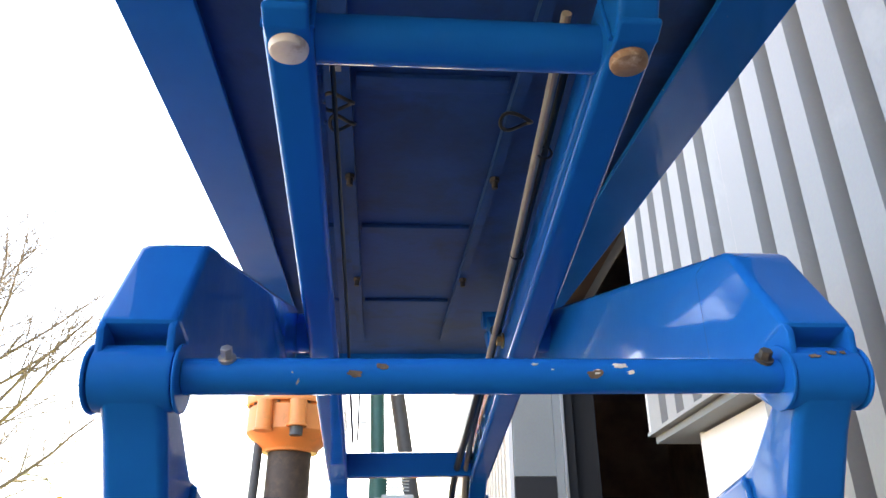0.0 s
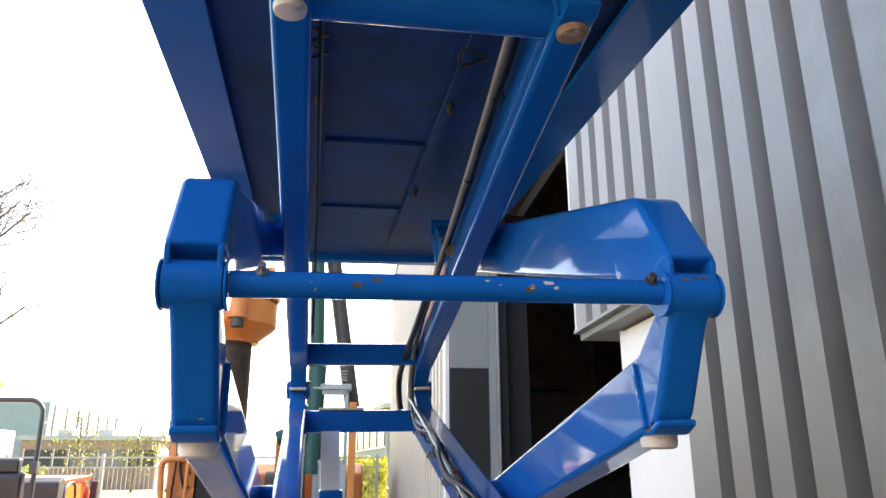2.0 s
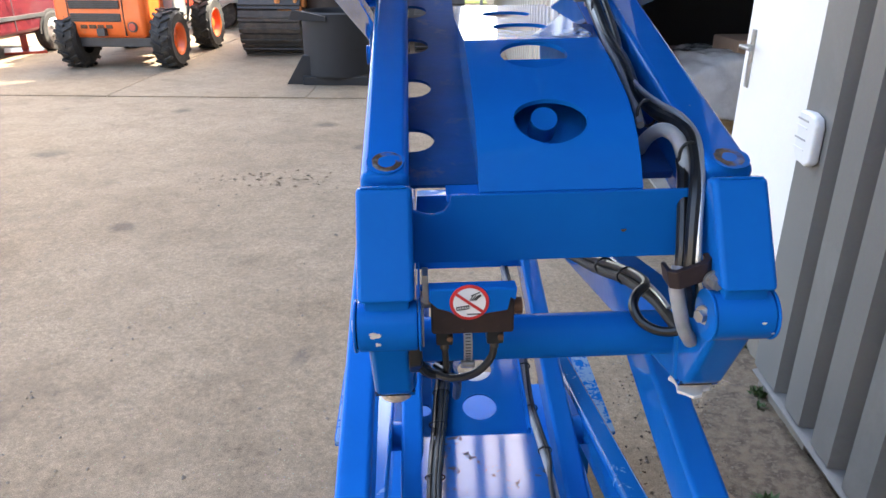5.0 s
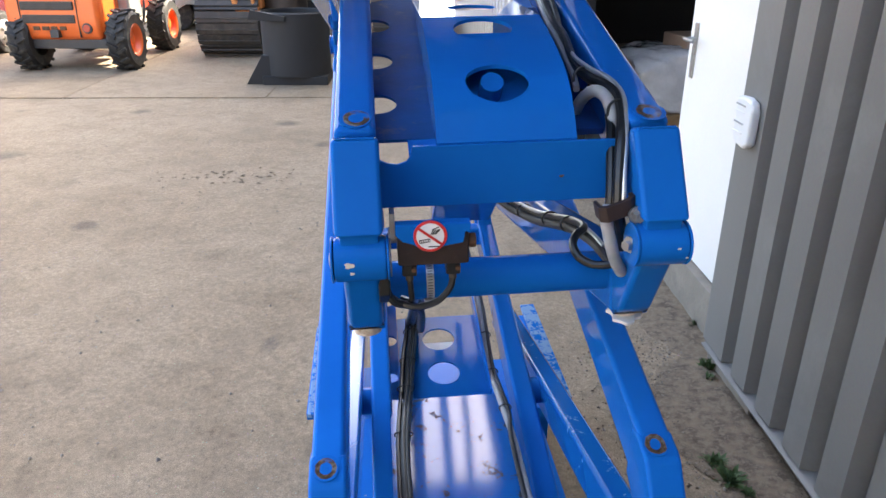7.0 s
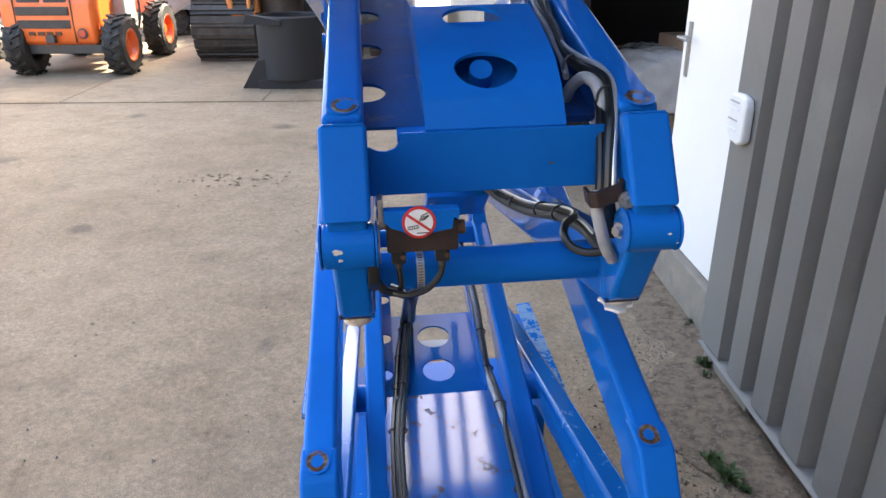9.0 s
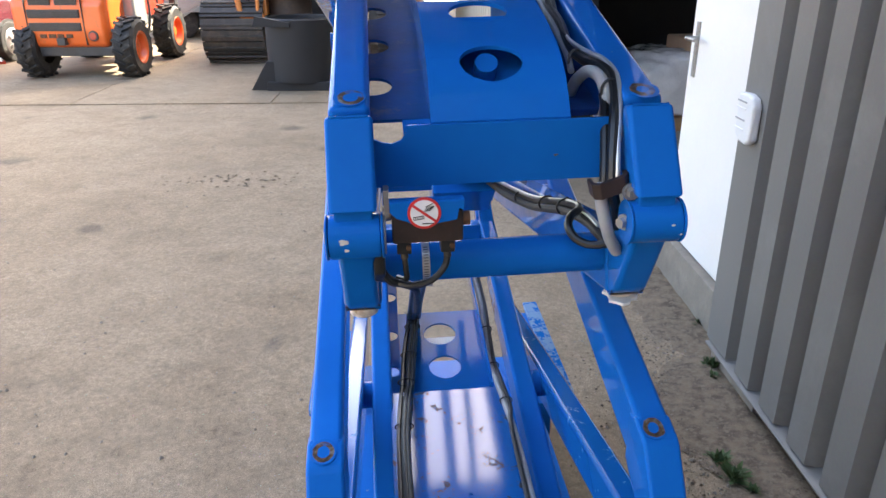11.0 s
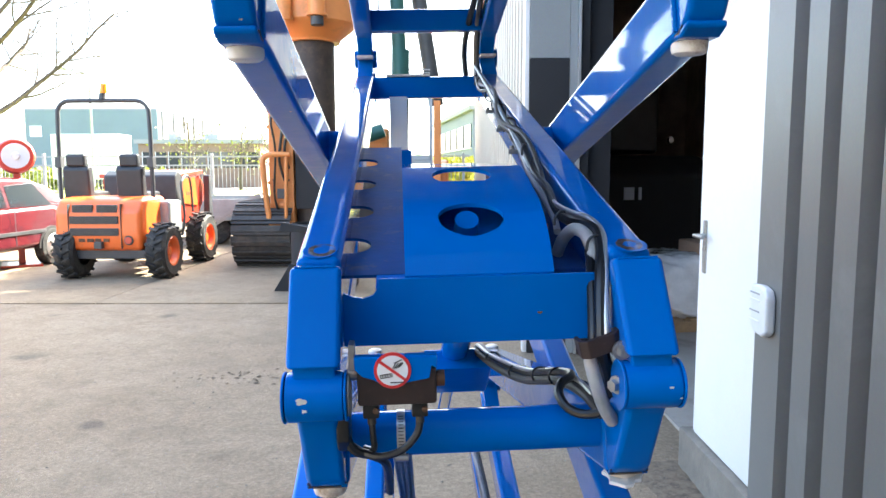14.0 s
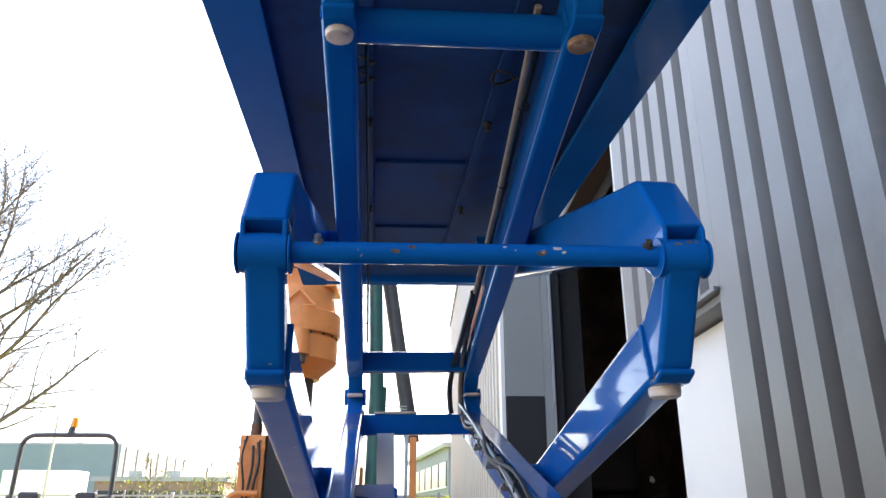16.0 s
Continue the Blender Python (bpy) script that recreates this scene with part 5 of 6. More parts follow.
# ================= orange site dumper =================
def lugged_wheel(name, parent, x, y, r, w, side, rim_mat, lugs=18):
    wheel = part(name, spun([(0.01, -w * 0.05), (r * 0.53, -w * 0.05), (r * 0.53, -w / 2 + 0.01), (r * 0.86, -w / 2), (r * 0.96, -w * 0.36), (r * 0.97, w * 0.36), (r * 0.86, w / 2), (r * 0.53, w / 2 - 0.01), (r * 0.53, w * 0.05), (0.01, w * 0.05)], (x, y, r), "x", 32), TYRE, parent, "black lugged tyre")
    bars = []
    for k in range(lugs):
        for s in (-1, 1):
            a = 2 * math.pi * (k + (0.5 if s > 0 else 0)) / lugs
            b = box(-0.004, w * 0.50, -0.022, 0.022, 0, 0.034, 0.004, 1)
            m = Matrix.Translation((x, y, r)) @ Matrix.Rotation(a, 4, "X") @ Matrix.Translation((0, 0, r * 0.955)) @ Matrix.Rotation(radians(28) * s, 4, "Z") @ Matrix.Diagonal((s, 1, 1, 1))
            b = turned(b, m)
            bmesh.ops.recalc_face_normals(b, faces=list(b.faces))
            bars.append(b)
    part("tread", merged(*bars), TYRE, wheel)
    part("rim", spun([(0.01, w * 0.30 * side), (r * 0.16, w * 0.30 * side), (r * 0.20, w * 0.20 * side), (r * 0.40, w * 0.16 * side), (r * 0.48, w * 0.44 * side), (r * 0.55, w * 0.49 * side), (r * 0.56, w * 0.46 * side), (r * 0.50, w * 0.40 * side), (r * 0.42, w * 0.08 * side), (0.01, w * 0.08 * side)], (x, y, r), "x", 28), rim_mat, wheel, "orange steel rim")
    return wheel


def dumper():
    t = thing("site_dumper", "orange articulated site dumper with roll bar and amber beacon", "dumper", pose(-4.84, 10.40, 0, 0, 0, -1) @ Matrix.Diagonal((0.95, 1, 1, 1)))
    body = part("engine_cover", prism([(-0.12, 0.42), (-0.16, 0.62), (-0.14, 1.02), (-0.02, 1.17), (0.20, 1.20), (0.75, 1.20), (0.85, 1.0), (0.85, 0.42)], -0.68, 0.64, "x", 0.075, 5), ORANGE, t)
    for z, x0, x1 in ((1.035, -0.40, -0.09), (1.035, -0.03, 0.28), (0.87, -0.44, 0.30), (0.70, -0.44, 0.30)):
        grille = part("vent_grille", box(x0, x1, -0.172 + (0.02 if z > 1 else 0), -0.10, z - 0.055, z + 0.055, 0.012), DGREY, body)
        for k in range(4):
            part("slat", box(x0 + 0.015, x1 - 0.015, -0.178 + (0.02 if z > 1 else 0), -0.165, z - 0.042 + k * 0.026, z - 0.032 + k * 0.026), TRACK, grille)
    for k, w in enumerate((0.09, 0.10, 0.085, 0.09)):
        part("logo_bar", box(-0.31 + k * 0.125, -0.31 + k * 0.125 + w, -0.166, -0.14, 0.555, 0.605, 0.004), RUST, body)
    for s in (-1, 1):
        lamp = part("tail_lamp", cyl((s * 0.51 - 0.06, -0.17, 0.58), (s * 0.51 - 0.06, -0.10, 0.58), 0.07, 24, bev=0.008), DGREY, body)
        part("lens", cyl((s * 0.51 - 0.06, -0.182, 0.58), (s * 0.51 - 0.06, -0.16, 0.58), 0.05, 20, bev=0.006), RED, lamp)
        part("cover_seam", box(s * 0.40 - 0.064, s * 0.40 - 0.056, -0.166, 0.0, 0.46, 1.10, 0.002), DGREY, body)
    part("hitch", box(-0.06, 0.06, -0.22, -0.08, 0.46, 0.56, 0.01), DGREY, t)
    part("bumper", box(-0.66, 0.66, -0.08, 0.75, 0.30, 0.43, 0.02), DGREY, t)
    bar = [(x - 0.14, y, z + 0.05) for x, y, z in [(-0.735, 0.42, 1.10), (-0.735, 0.42, 1.55), (-0.725, 0.42, 2.30), (-0.70, 0.42, 2.46), (-0.60, 0.42, 2.545), (-0.45, 0.42, 2.56), (0, 0.42, 2.56), (0.45, 0.42, 2.56), (0.60, 0.42, 2.545), (0.70, 0.42, 2.46), (0.725, 0.42, 2.30), (0.735, 0.42, 1.55), (0.735, 0.42, 1.10)]]
    rb = part("roll_bar", pipe(bar, 0.034, 12, 4), DGREY, t, "dark grey tubular roll bar")
    for s in (-1, 1):
        part("bracket", box(s * 0.73 - 0.19, s * 0.73 - 0.09, 0.36, 0.48, 1.62, 1.78, 0.01), DGREY, rb)
    bc = part("beacon", cyl((-0.14, 0.42, 2.63), (-0.14, 0.42, 2.72), 0.055, 20, r2=0.045), DGREY, t)
    part("lens", cyl((-0.12, 0.42, 2.72), (-0.11, 0.42, 2.86), 0.058, 20, r2=0.045, bev=0.012), AMBER, bc, "amber beacon lens")
    for x in (-0.57, 0.27):
        seat = part("seat_back", prism([(0.34, 1.16), (0.30, 1.60), (0.36, 1.66), (0.44, 1.64), (0.50, 1.16)], x - 0.21, x + 0.21, "x", 0.035, 3), SEAT, t)
        part("headrest", prism([(0.31, 1.64), (0.30, 1.80), (0.34, 1.83), (0.42, 1.82), (0.43, 1.64)], x - 0.15, x + 0.15, "x", 0.03, 3), SEAT, seat)
        part("cushion", box(x - 0.22, x + 0.22, 0.46, 0.95, 1.14, 1.26, 0.04), SEAT, seat)
    ring = [(-0.16 + 0.17 * math.cos(a), 1.22 + 0.06 * math.sin(a), 1.60 + 0.12 * math.sin(a)) for a in [2 * math.pi * k / 16 for k in range(17)]]
    part("steering_wheel", pipe(ring, 0.016, 8, 2), SEAT, t)
    part("steering_column", cyl((-0.16, 1.22, 1.60), (-0.16, 1.45, 1.2), 0.03, 12), DGREY, t)
    part("console", prism([(1.25, 1.0), (1.25, 1.50), (1.40, 1.58), (1.55, 1.5), (1.55, 1.0)], -0.62, 0.62, "x", 0.03), DGREY, t)
    part("floor", box(-0.62, 0.62, 0.85, 1.62, 0.60, 0.72, 0.02), DGREY, t)
    skip = part("skip", prism([(1.62, 1.02), (1.55, 1.45), (2.75, 1.52), (3.15, 1.18), (2.55, 0.70), (1.95, 0.66)], -0.80, 0.46, "x", 0.03, 3), RED, t, "orange-red steel load skip")
    part("rim", prism([(1.52, 1.45), (1.52, 1.52), (2.78, 1.59), (2.78, 1.52)], -0.84, 0.52, "x", 0.012), RED, skip)
    part("skip_side", prism([(1.86, 1.02), (1.80, 1.44), (2.46, 1.47), (2.56, 0.95)], 0.461, 0.49, "x", 0.01), ORANGE, skip)
    for k in range(3):
        part("logo_bar", box(0.491, 0.494, 2.02 + 0.09 * k, 2.08 + 0.09 * k, 1.16, 1.21), GREEN, skip)
    part("skip_arm", prism([(2.80, 0.62), (2.84, 1.50), (2.95, 1.50), (2.98, 0.62)], 0.50, 0.62, "x", 0.02), DGREY, skip)
    part("step", merged(pipe([(0.78, 1.05, 0.55), (0.83, 1.05, 0.85), (0.80, 1.05, 1.40), (0.78, 1.45, 1.45), (0.78, 1.55, 0.9)], 0.02, 8, 4)), DGREY, t)
    part("fuel_tank", box(0.52, 0.80, 0.55, 1.05, 0.62, 1.12, 0.05, 3), GALV, t, "pale side tank")
    for s in (-1, 1):
        lugged_wheel("wheel", t, s * 0.70 + 0.17, 0.12, 0.40, 0.30, s, ORANGE)
        lugged_wheel("wheel", t, s * 0.70, 2.15, 0.42, 0.32, s, ORANGE)
    return t


dumper()

# ================= yellow crawler drill rig =================
def crawler(parent, x, y0, length, w, h):
    pts = []
    r = h / 2
    for k in range(13):
        a = math.pi / 2 + math.pi * k / 12
        pts.append((y0 + r + r * math.cos(a), r + r * math.sin(a)))
    for k in range(13):
        a = -math.pi / 2 + math.pi * k / 12
        pts.append((y0 + length - r + r * math.cos(a), r + r * math.sin(a)))
    core = [(p[0] * 1.0, p[1]) for p in pts]
    tr = part("crawler_track", prism([(y0 + length / 2 + (p[0] - y0 - length / 2) * 0.985, r + (p[1] - r) * 0.94) for p in core], x - w / 2 + 0.02, x + w / 2 - 0.02, "x"), TRACK, parent, "dark steel crawler track")
    # shoes round the loop
    loop = []
    n = len(pts)
    for i in range(n):
        a, b = Vector(pts[i]), Vector(pts[(i + 1) % n])
        loop.append((a, b))
    total = sum((b - a).length for a, b in loop)
    count = int(total / 0.17)
    for k in range(count):
        s = total * k / count
        for a, b in loop:
            d = (b - a).length
            if s <= d:
                p, dd = a + (b - a) * (s / d), (b - a).normalized()
                break
            s -= d
        nrm = Vector((dd.y, -dd.x))
        if nrm.dot(p - Vector((y0 + length / 2, r))) < 0:
            nrm = -nrm
        q = [p - dd * 0.078, p + dd * 0.078, p + dd * 0.078 + nrm * 0.018, p + dd * 0.03 + nrm * 0.02, p + dd * 0.025 + nrm * 0.045, p + dd * 0.005 + nrm * 0.045, p + nrm * 0.02, p - dd * 0.078 + nrm * 0.018]
        part("shoe", prism([(v.x, v.y) for v in q], x - w / 2, x + w / 2, "x"), TRACK, tr)
    return tr


def rig():
    t = thing("drill_rig", "yellow crawler drilling rig with mast and rotary head", "drill rig", pose(0, 0, 0))
    crawler(t, -2.85, 11.5, 4.6, 0.95, 1.02)
    crawler(t, -0.25, 11.9, 4.6, 0.80, 1.02)
    part("undercarriage", box(-2.38, -0.66, 12.6, 15.4, 0.45, 0.95, 0.05), DGREY, t)
    part("upper_body", prism([(13.4, 1.05), (13.4, 1.6), (13.7, 1.78), (16.6, 1.78), (16.8, 1.05)], -2.75, 0.20, "x", 0.06), YELLOW, t)
    tower = part("jack_housing", box(-2.74, -2.34, 11.75, 12.3, 0.72, 2.72, 0.02), YELLOW, t)
    part("panel", box(-2.69, -2.42, 11.735, 11.752, 1.5, 2.1, 0.006), YELLOW, tower)
    for z in (1.0, 1.35, 2.25, 2.5):
        part("rib", box(-2.76, -2.33, 11.73, 11.76, z, z + 0.05, 0.006), YELLOW, tower)
    for z in (0.9, 1.42, 2.16, 2.62):
        for x in (-2.66, -2.42):
            part("bolt", cyl((x, 11.74, z), (x, 11.715, z), 0.022, 6), RUST, tower)
    part("hose", pipe([(-2.62, 11.70, 2.70), (-2.66, 11.62, 2.35), (-2.60, 11.62, 1.9), (-2.64, 11.66, 1.2), (-2.58, 11.68, 0.9)], 0.018, 8), RUBBER, tower)
    part("valve", box(-2.60, -2.46, 11.66, 11.75, 1.12, 1.28, 0.012), DGREY, tower)
    part("cap", cyl((-2.55, 12.0, 2.72), (-2.55, 12.0, 2.92), 0.09, 18), RUST, tower)
    part("ram", cyl((-2.55, 12.0, 2.92), (-2.50, 12.05, 5.6), 0.075, 16), DGREY, tower)
    part("hose", pipe([(-2.45, 11.72, 2.6), (-2.40, 11.66, 2.3), (-2.46, 11.66, 1.9), (-2.40, 11.68, 1.6)], 0.022, 8), RUBBER, tower)
    part("hose", pipe([(-2.52, 11.72, 2.55), (-2.50, 11.66, 2.2), (-2.55, 11.66, 1.75), (-2.47, 11.68, 1.4)], 0.022, 8), RUBBER, tower)
    cage = part("guard_cage", pipe([(-2.36, 11.6, 0.72), (-2.62, 11.6, 0.72), (-2.72, 11.6, 0.80), (-2.80, 11.6, 1.60), (-2.78, 11.6, 1.78), (-2.66, 11.6, 1.83), (-2.36, 11.6, 1.83)], 0.045, 12, 4), YELLOW, t, "yellow tubular guard")
    part("cage_bar", cyl((-2.45, 11.6, 0.72), (-2.42, 11.6, 1.83), 0.03, 12), YELLOW, cage)
    # mast with kelly bar and rotary head
    part("mast", box(-2.34, -1.98, 12.2, 12.7, 0.55, 8.5, 0.02), BLACK_PANEL, t, "black lattice mast leg")
    part("mast", prism([(-2.31, 0.95), (-2.31, 2.95), (-2.05, 2.95), (-1.58, 0.95)], 11.75, 11.82, "y", 0.01), BLACK_PANEL, t)
    HX, HY = -2.05, 12.15      # axis of the rotary drive
    part("kelly_bar", cyl((HX, HY, 0.4), (HX, HY, 9.0), 0.35, 28), KELLY, t, "dark brown steel kelly bar")
    head = part("rotary_head", spun([(0.02, 4.38), (0.74, 4.38), (0.76, 4.41), (0.76, 4.74), (0.74, 4.77), (0.66, 4.79), (0.62, 5.20), (0.02, 5.20)], (HX, HY, 0), "z", 40), YELLOW, t, "yellow rotary drive head")
    part("hub", spun([(0.02, 3.66), (0.44, 3.66), (0.46, 3.72), (0.68, 3.90), (0.72, 3.95), (0.72, 4.32), (0.66, 4.38), (0.02, 4.38)], (HX, HY, 0), "z", 36), YELLOW, head)
    for k in range(18):
        a = 2 * math.pi * k / 18
        part("bolt", cyl((HX + 0.69 * math.cos(a), HY + 0.69 * math.sin(a), 4.38), (HX + 0.69 * math.cos(a), HY + 0.69 * math.sin(a), 4.34), 0.024, 6), RUST, head)
    motor = part("motor", cyl((-1.84, 11.36, 3.98), (-1.84, 11.36, 4.36), 0.13, 22, bev=0.015), YELLOW, head)
    part("flange", cyl((-1.84, 11.36, 3.94), (-1.84, 11.36, 3.98), 0.16, 22, bev=0.006), YELLOW, motor)
    part("motor_end", cyl((-1.84, 11.36, 3.80), (-1.84, 11.36, 3.94), 0.10, 20, bev=0.012), DGREY, motor)
    motor = part("motor", cyl((-2.36, 11.40, 3.92), (-2.36, 11.40, 4.36), 0.12, 22, bev=0.015), YELLOW, head)
    part("flange", cyl((-2.36, 11.40, 3.88), (-2.36, 11.40, 3.92), 0.15, 22, bev=0.006), YELLOW, motor)
    part("bracket", merged(cyl((-2.20, 11.45, 4.78), (-1.92, 11.45, 5.06), 0.025, 8), cyl((-1.92, 11.45, 5.06), (-1.64, 11.45, 4.78), 0.025, 8), cyl((-2.20, 11.45, 4.78), (-1.64, 11.45, 4.78), 0.022, 8)), YELLOW, head)
    part("carriage", box(-2.62, -1.36, 11.75, 12.6, 5.205, 6.3, 0.03), YELLOW, head)
    part("hose", pipe([(-2.40, 11.6, 5.60), (-2.1, 11.5, 5.50), (-1.7, 11.5, 5.48), (-1.36, 11.6, 5.5)], 0.045, 8), RUBBER, head)
    part("hose", pipe([(-2.30, 11.6, 5.85), (-2.2, 11.5, 5.72), (-1.95, 11.5, 5.75)], 0.07, 10), RUBBER, head)
    # boom, green rams, cab
    part("boom", cyl((-0.62, 12.6, 6.4), (-0.02, 12.8, 2.7), 0.13, 18), DGREY, t, "dark boom strut")
    part("lift_ram", cyl((-0.76, 12.4, 6.6), (-0.62, 12.4, 3.0), 0.12, 18), GREEN, t, "green hydraulic ram")
    part("lift_ram", cyl((-0.62, 12.45, 3.6), (-0.66, 12.45, 1.6), 0.15, 18), GREEN, t, "green hydraulic ram")
    part("ladder", merged(cyl((-0.98, 12.3, 3.9), (-0.98, 12.3, 6.3), 0.018, 8), *[cyl((-0.98, 12.3, z), (-0.83, 12.3, z), 0.015, 6) for z in (4.2, 4.7, 5.2, 5.7)]), DGREY, t)
    cab = part("cab", merged(box(-0.62, -0.54, 12.35, 12.43, 0.95, 2.95, 0.01), box(-0.14, -0.08, 12.35, 12.43, 0.95, 2.95, 0.01), box(-0.60, -0.10, 12.35, 12.43, 2.87, 2.95, 0.01), box(-0.60, -0.10, 12.35, 12.43, 1.75, 1.83, 0.01), box(-0.6, -0.1, 12.37, 12.41, 0.95, 1.75)), CAB, t, "pale grey operator's cab")
    part("pane", box(-0.54, -0.14, 12.38, 12.40, 1.83, 2.87), CLEAR, cab)
    part("cab_roof", box(-0.68, -0.04, 12.30, 13.2, 2.95, 3.05, 0.02), CAB, cab)
    part("grating", merged(*[cyl((-0.62, 12.4, 3.12 + 0.05 * k), (-0.12, 12.4, 3.12 + 0.05 * k), 0.012, 6) for k in range(4)]), GALV, cab)
    part("cab_post", box(-0.06, 0.06, 12.3, 12.7, 0.9, 2.75, 0.015), YELLOW, t)
    part("counter_tower", box(-1.25, -0.85, 12.5, 12.9, 0.95, 2.3, 0.04), YELLOW, t)
    part("winch", cyl((-1.35, 12.4, 1.35), (-0.75, 12.4, 1.35), 0.30, 24), TRACK, t)
    part("pump", cyl((-1.2, 12.2, 2.15), (-0.9, 12.2, 2.25), 0.12, 18), GREEN, t)
    return t


rig()

# black drilling bucket on the ground
bk = thing("drill_bucket", "black steel drilling bucket standing on the yard", "drill bucket", pose(-1.50, 9.55, 0))
part("drum", spun([(0.02, 0.10), (0.42, 0.10), (0.43, 0.13), (0.43, 0.86), (0.41, 0.88), (0.40, 0.86), (0.40, 0.2), (0.02, 0.2)], (0, 0, 0), "z", 36), BLACK_PANEL, bk)
part("foot", prism([(-0.62, 0.0), (-0.40, 0.36), (-0.30, 0.36), (-0.28, 0.0)], -0.30, -0.05, "y", 0.01), BLACK_PANEL, bk)
part("foot", box(-0.40, 0.42, -0.36, 0.36, 0.0, 0.11, 0.012), BLACK_PANEL, bk)
part("ear", prism([(-0.50, 0.80), (-0.46, 0.92), (-0.05, 0.84), (-0.05, 0.78)], -0.46, -0.40, "y", 0.006), BLACK_PANEL, bk)

# ================= trailer behind the dumper =================
tr = thing("flatbed_trailer", "grey steel flatbed trailer with low side boards", "trailer", pose(-5.6, 15.2, 0, 0, 0, 2))
part("bed", box(-2.6, 2.4, 0, 2.4, 0.52, 0.62, 0.01), DGREY, tr)
part("side_board", box(-2.6, 2.4, -0.03, 0.0, 0.52, 0.98, 0.008), GALV, tr)
part("side_board", box(-2.6, 2.4, 2.4, 2.43, 0.52, 0.98, 0.008), GALV, tr)
part("tail_board", box(2.4, 2.43, -0.03, 2.43, 0.52, 0.98, 0.008), GALV, tr)
part("chassis", box(-2.4, 2.2, 0.5, 1.9, 0.36, 0.52, 0.01), DGREY, tr)
for x in (-0.8, 0.8):
    for y in (0.25, 2.1):
        part("wheel", cyl((x, y - 0.1, 0.32), (x, y + 0.1, 0.32), 0.32, 24, bev=0.03), TYRE, tr)
part("ramp", prism([(0.10, 0.02), (1.9, 1.12), (1.98, 1.08), (0.20, -0.0)], -0.62, -0.57, "y", 0.004), GALV, tr, "bare steel loading ramp rail")
part("ramp", prism([(0.10, 0.02), (1.9, 1.12), (1.98, 1.08), (0.20, -0.0)], -0.2, -0.15, "y", 0.004), GALV, tr, "bare steel loading ramp rail")
part("prop", box(1.86, 1.96, -0.62, -0.15, 0.0, 1.06, 0.01), GALV, tr)

# ================= parked red car =================
def car():
    t = thing("parked_car", "dark red five-door car parked in low sun", "car", pose(-7.62, 8.95, 0, 0, 0, -4))
    prof = [(0.04, 0.30), (-0.02, 0.50), (0.05, 0.68), (0.30, 0.80), (0.70, 0.90), (1.10, 0.97), (2.4, 1.00), (3.6, 1.02), (3.92, 0.94), (4.02, 0.70), (3.98, 0.32)]
    hull = prism(prof, -0.84, 0.84, "x", 0.10, 5)
    bmesh.ops.subdivide_edges(hull, edges=[e for e in hull.edges if abs(e.verts[0].co.x - e.verts[1].co.x) > 1.0], cuts=6, use_grid_fill=True)
    for v in hull.verts:
        v.co.y += 0.22 * (v.co.x / 0.84) ** 2 * (1 if v.co.y < 1.0 else -0.6 if v.co.y > 3.2 else 0)
        v.co.x *= 1 - 0.10 * max(0.0, (v.co.z - 0.62) / 0.40)
    part("body", hull, CARRED, t)
    cabin = prism([(0.95, 0.93), (1.40, 1.26), (1.75, 1.42), (2.2, 1.48), (3.0, 1.46), (3.55, 1.30), (3.90, 0.98), (3.85, 0.93)], -0.76, 0.76, "x", 0.07, 4)
    for v in cabin.verts:
        v.co.x *= 1 - 0.20 * max(0.0, (v.co.z - 0.93) / 0.55)
    part("cabin", cabin, CARRED, t)
    for s in (-1, 1):
        for a, b, c, d in ((1.30, 1.72, 2.30, 2.30), (2.38, 2.38, 3.10, 3.45)):
            glass = prism([(a, 1.0), (b, 1.34), (c, 1.38), (d, 1.0)], s * 0.748 - 0.012, s * 0.748 + 0.012, "x", 0.006)
            for v in glass.verts:
                v.co.x *= 1 - 0.20 * (v.co.z - 0.95) / 0.55
            part("side_window", glass, GLASS_DARK, t)
        for y in (0.78, 3.25):
            arch = [(y + 0.36 * math.cos(math.pi * k / 12), 0.30 + 0.36 * math.sin(math.pi * k / 12)) for k in range(13)]
            part("wheel_arch", prism(arch, s * 0.80 - 0.046, s * 0.80 + 0.046, "x", 0.004), TYRE, t)
        part("door_mirror", box(s * 0.92 - 0.08, s * 0.92 + 0.08, 1.40, 1.50, 1.0, 1.12, 0.03, 3), CARRED, t)
        part("door_seam", box(s * 0.842 - 0.002, s * 0.842 + 0.002, 2.33, 2.345, 0.40, 0.97), DGREY, t)
        part("headlamp", prism([(0.06, 0.66), (0.10, 0.78), (0.50, 0.84), (0.42, 0.68)], s * 0.80 - 0.06, s * 0.80 + 0.055, "x", 0.015), CHROME, t)
        part("rubbing_strip", box(s * 0.845 - 0.008, s * 0.845 + 0.008, 1.15, 3.1, 0.56, 0.62, 0.004), DGREY, t)
        for y in (0.78, 3.25):
            w = part("wheel", cyl((s * 0.70, y, 0.31), (s * 0.87, y, 0.31), 0.31, 30, bev=0.03), TYRE, t)
            hub = part("hub_cap", spun([(0.01, 0.03 * s), (0.08, 0.03 * s), (0.19, 0.012 * s), (0.21, 0.0)], (s * 0.87, y, 0.31), "x", 24), ALU, w)
            for k in range(6):
                a = k * math.pi / 3
                part("slot", turned(box(-0.004, 0.004, -0.018, 0.018, 0.10, 0.17, 0.002, 1), Matrix.Translation((s * 0.895, y, 0.31)) @ Matrix.Rotation(a, 4, "X")), TRACK, hub)
    part("front_bumper", box(-0.62, 0.62, -0.06, 0.12, 0.34, 0.54, 0.05, 3), CARRED, t)
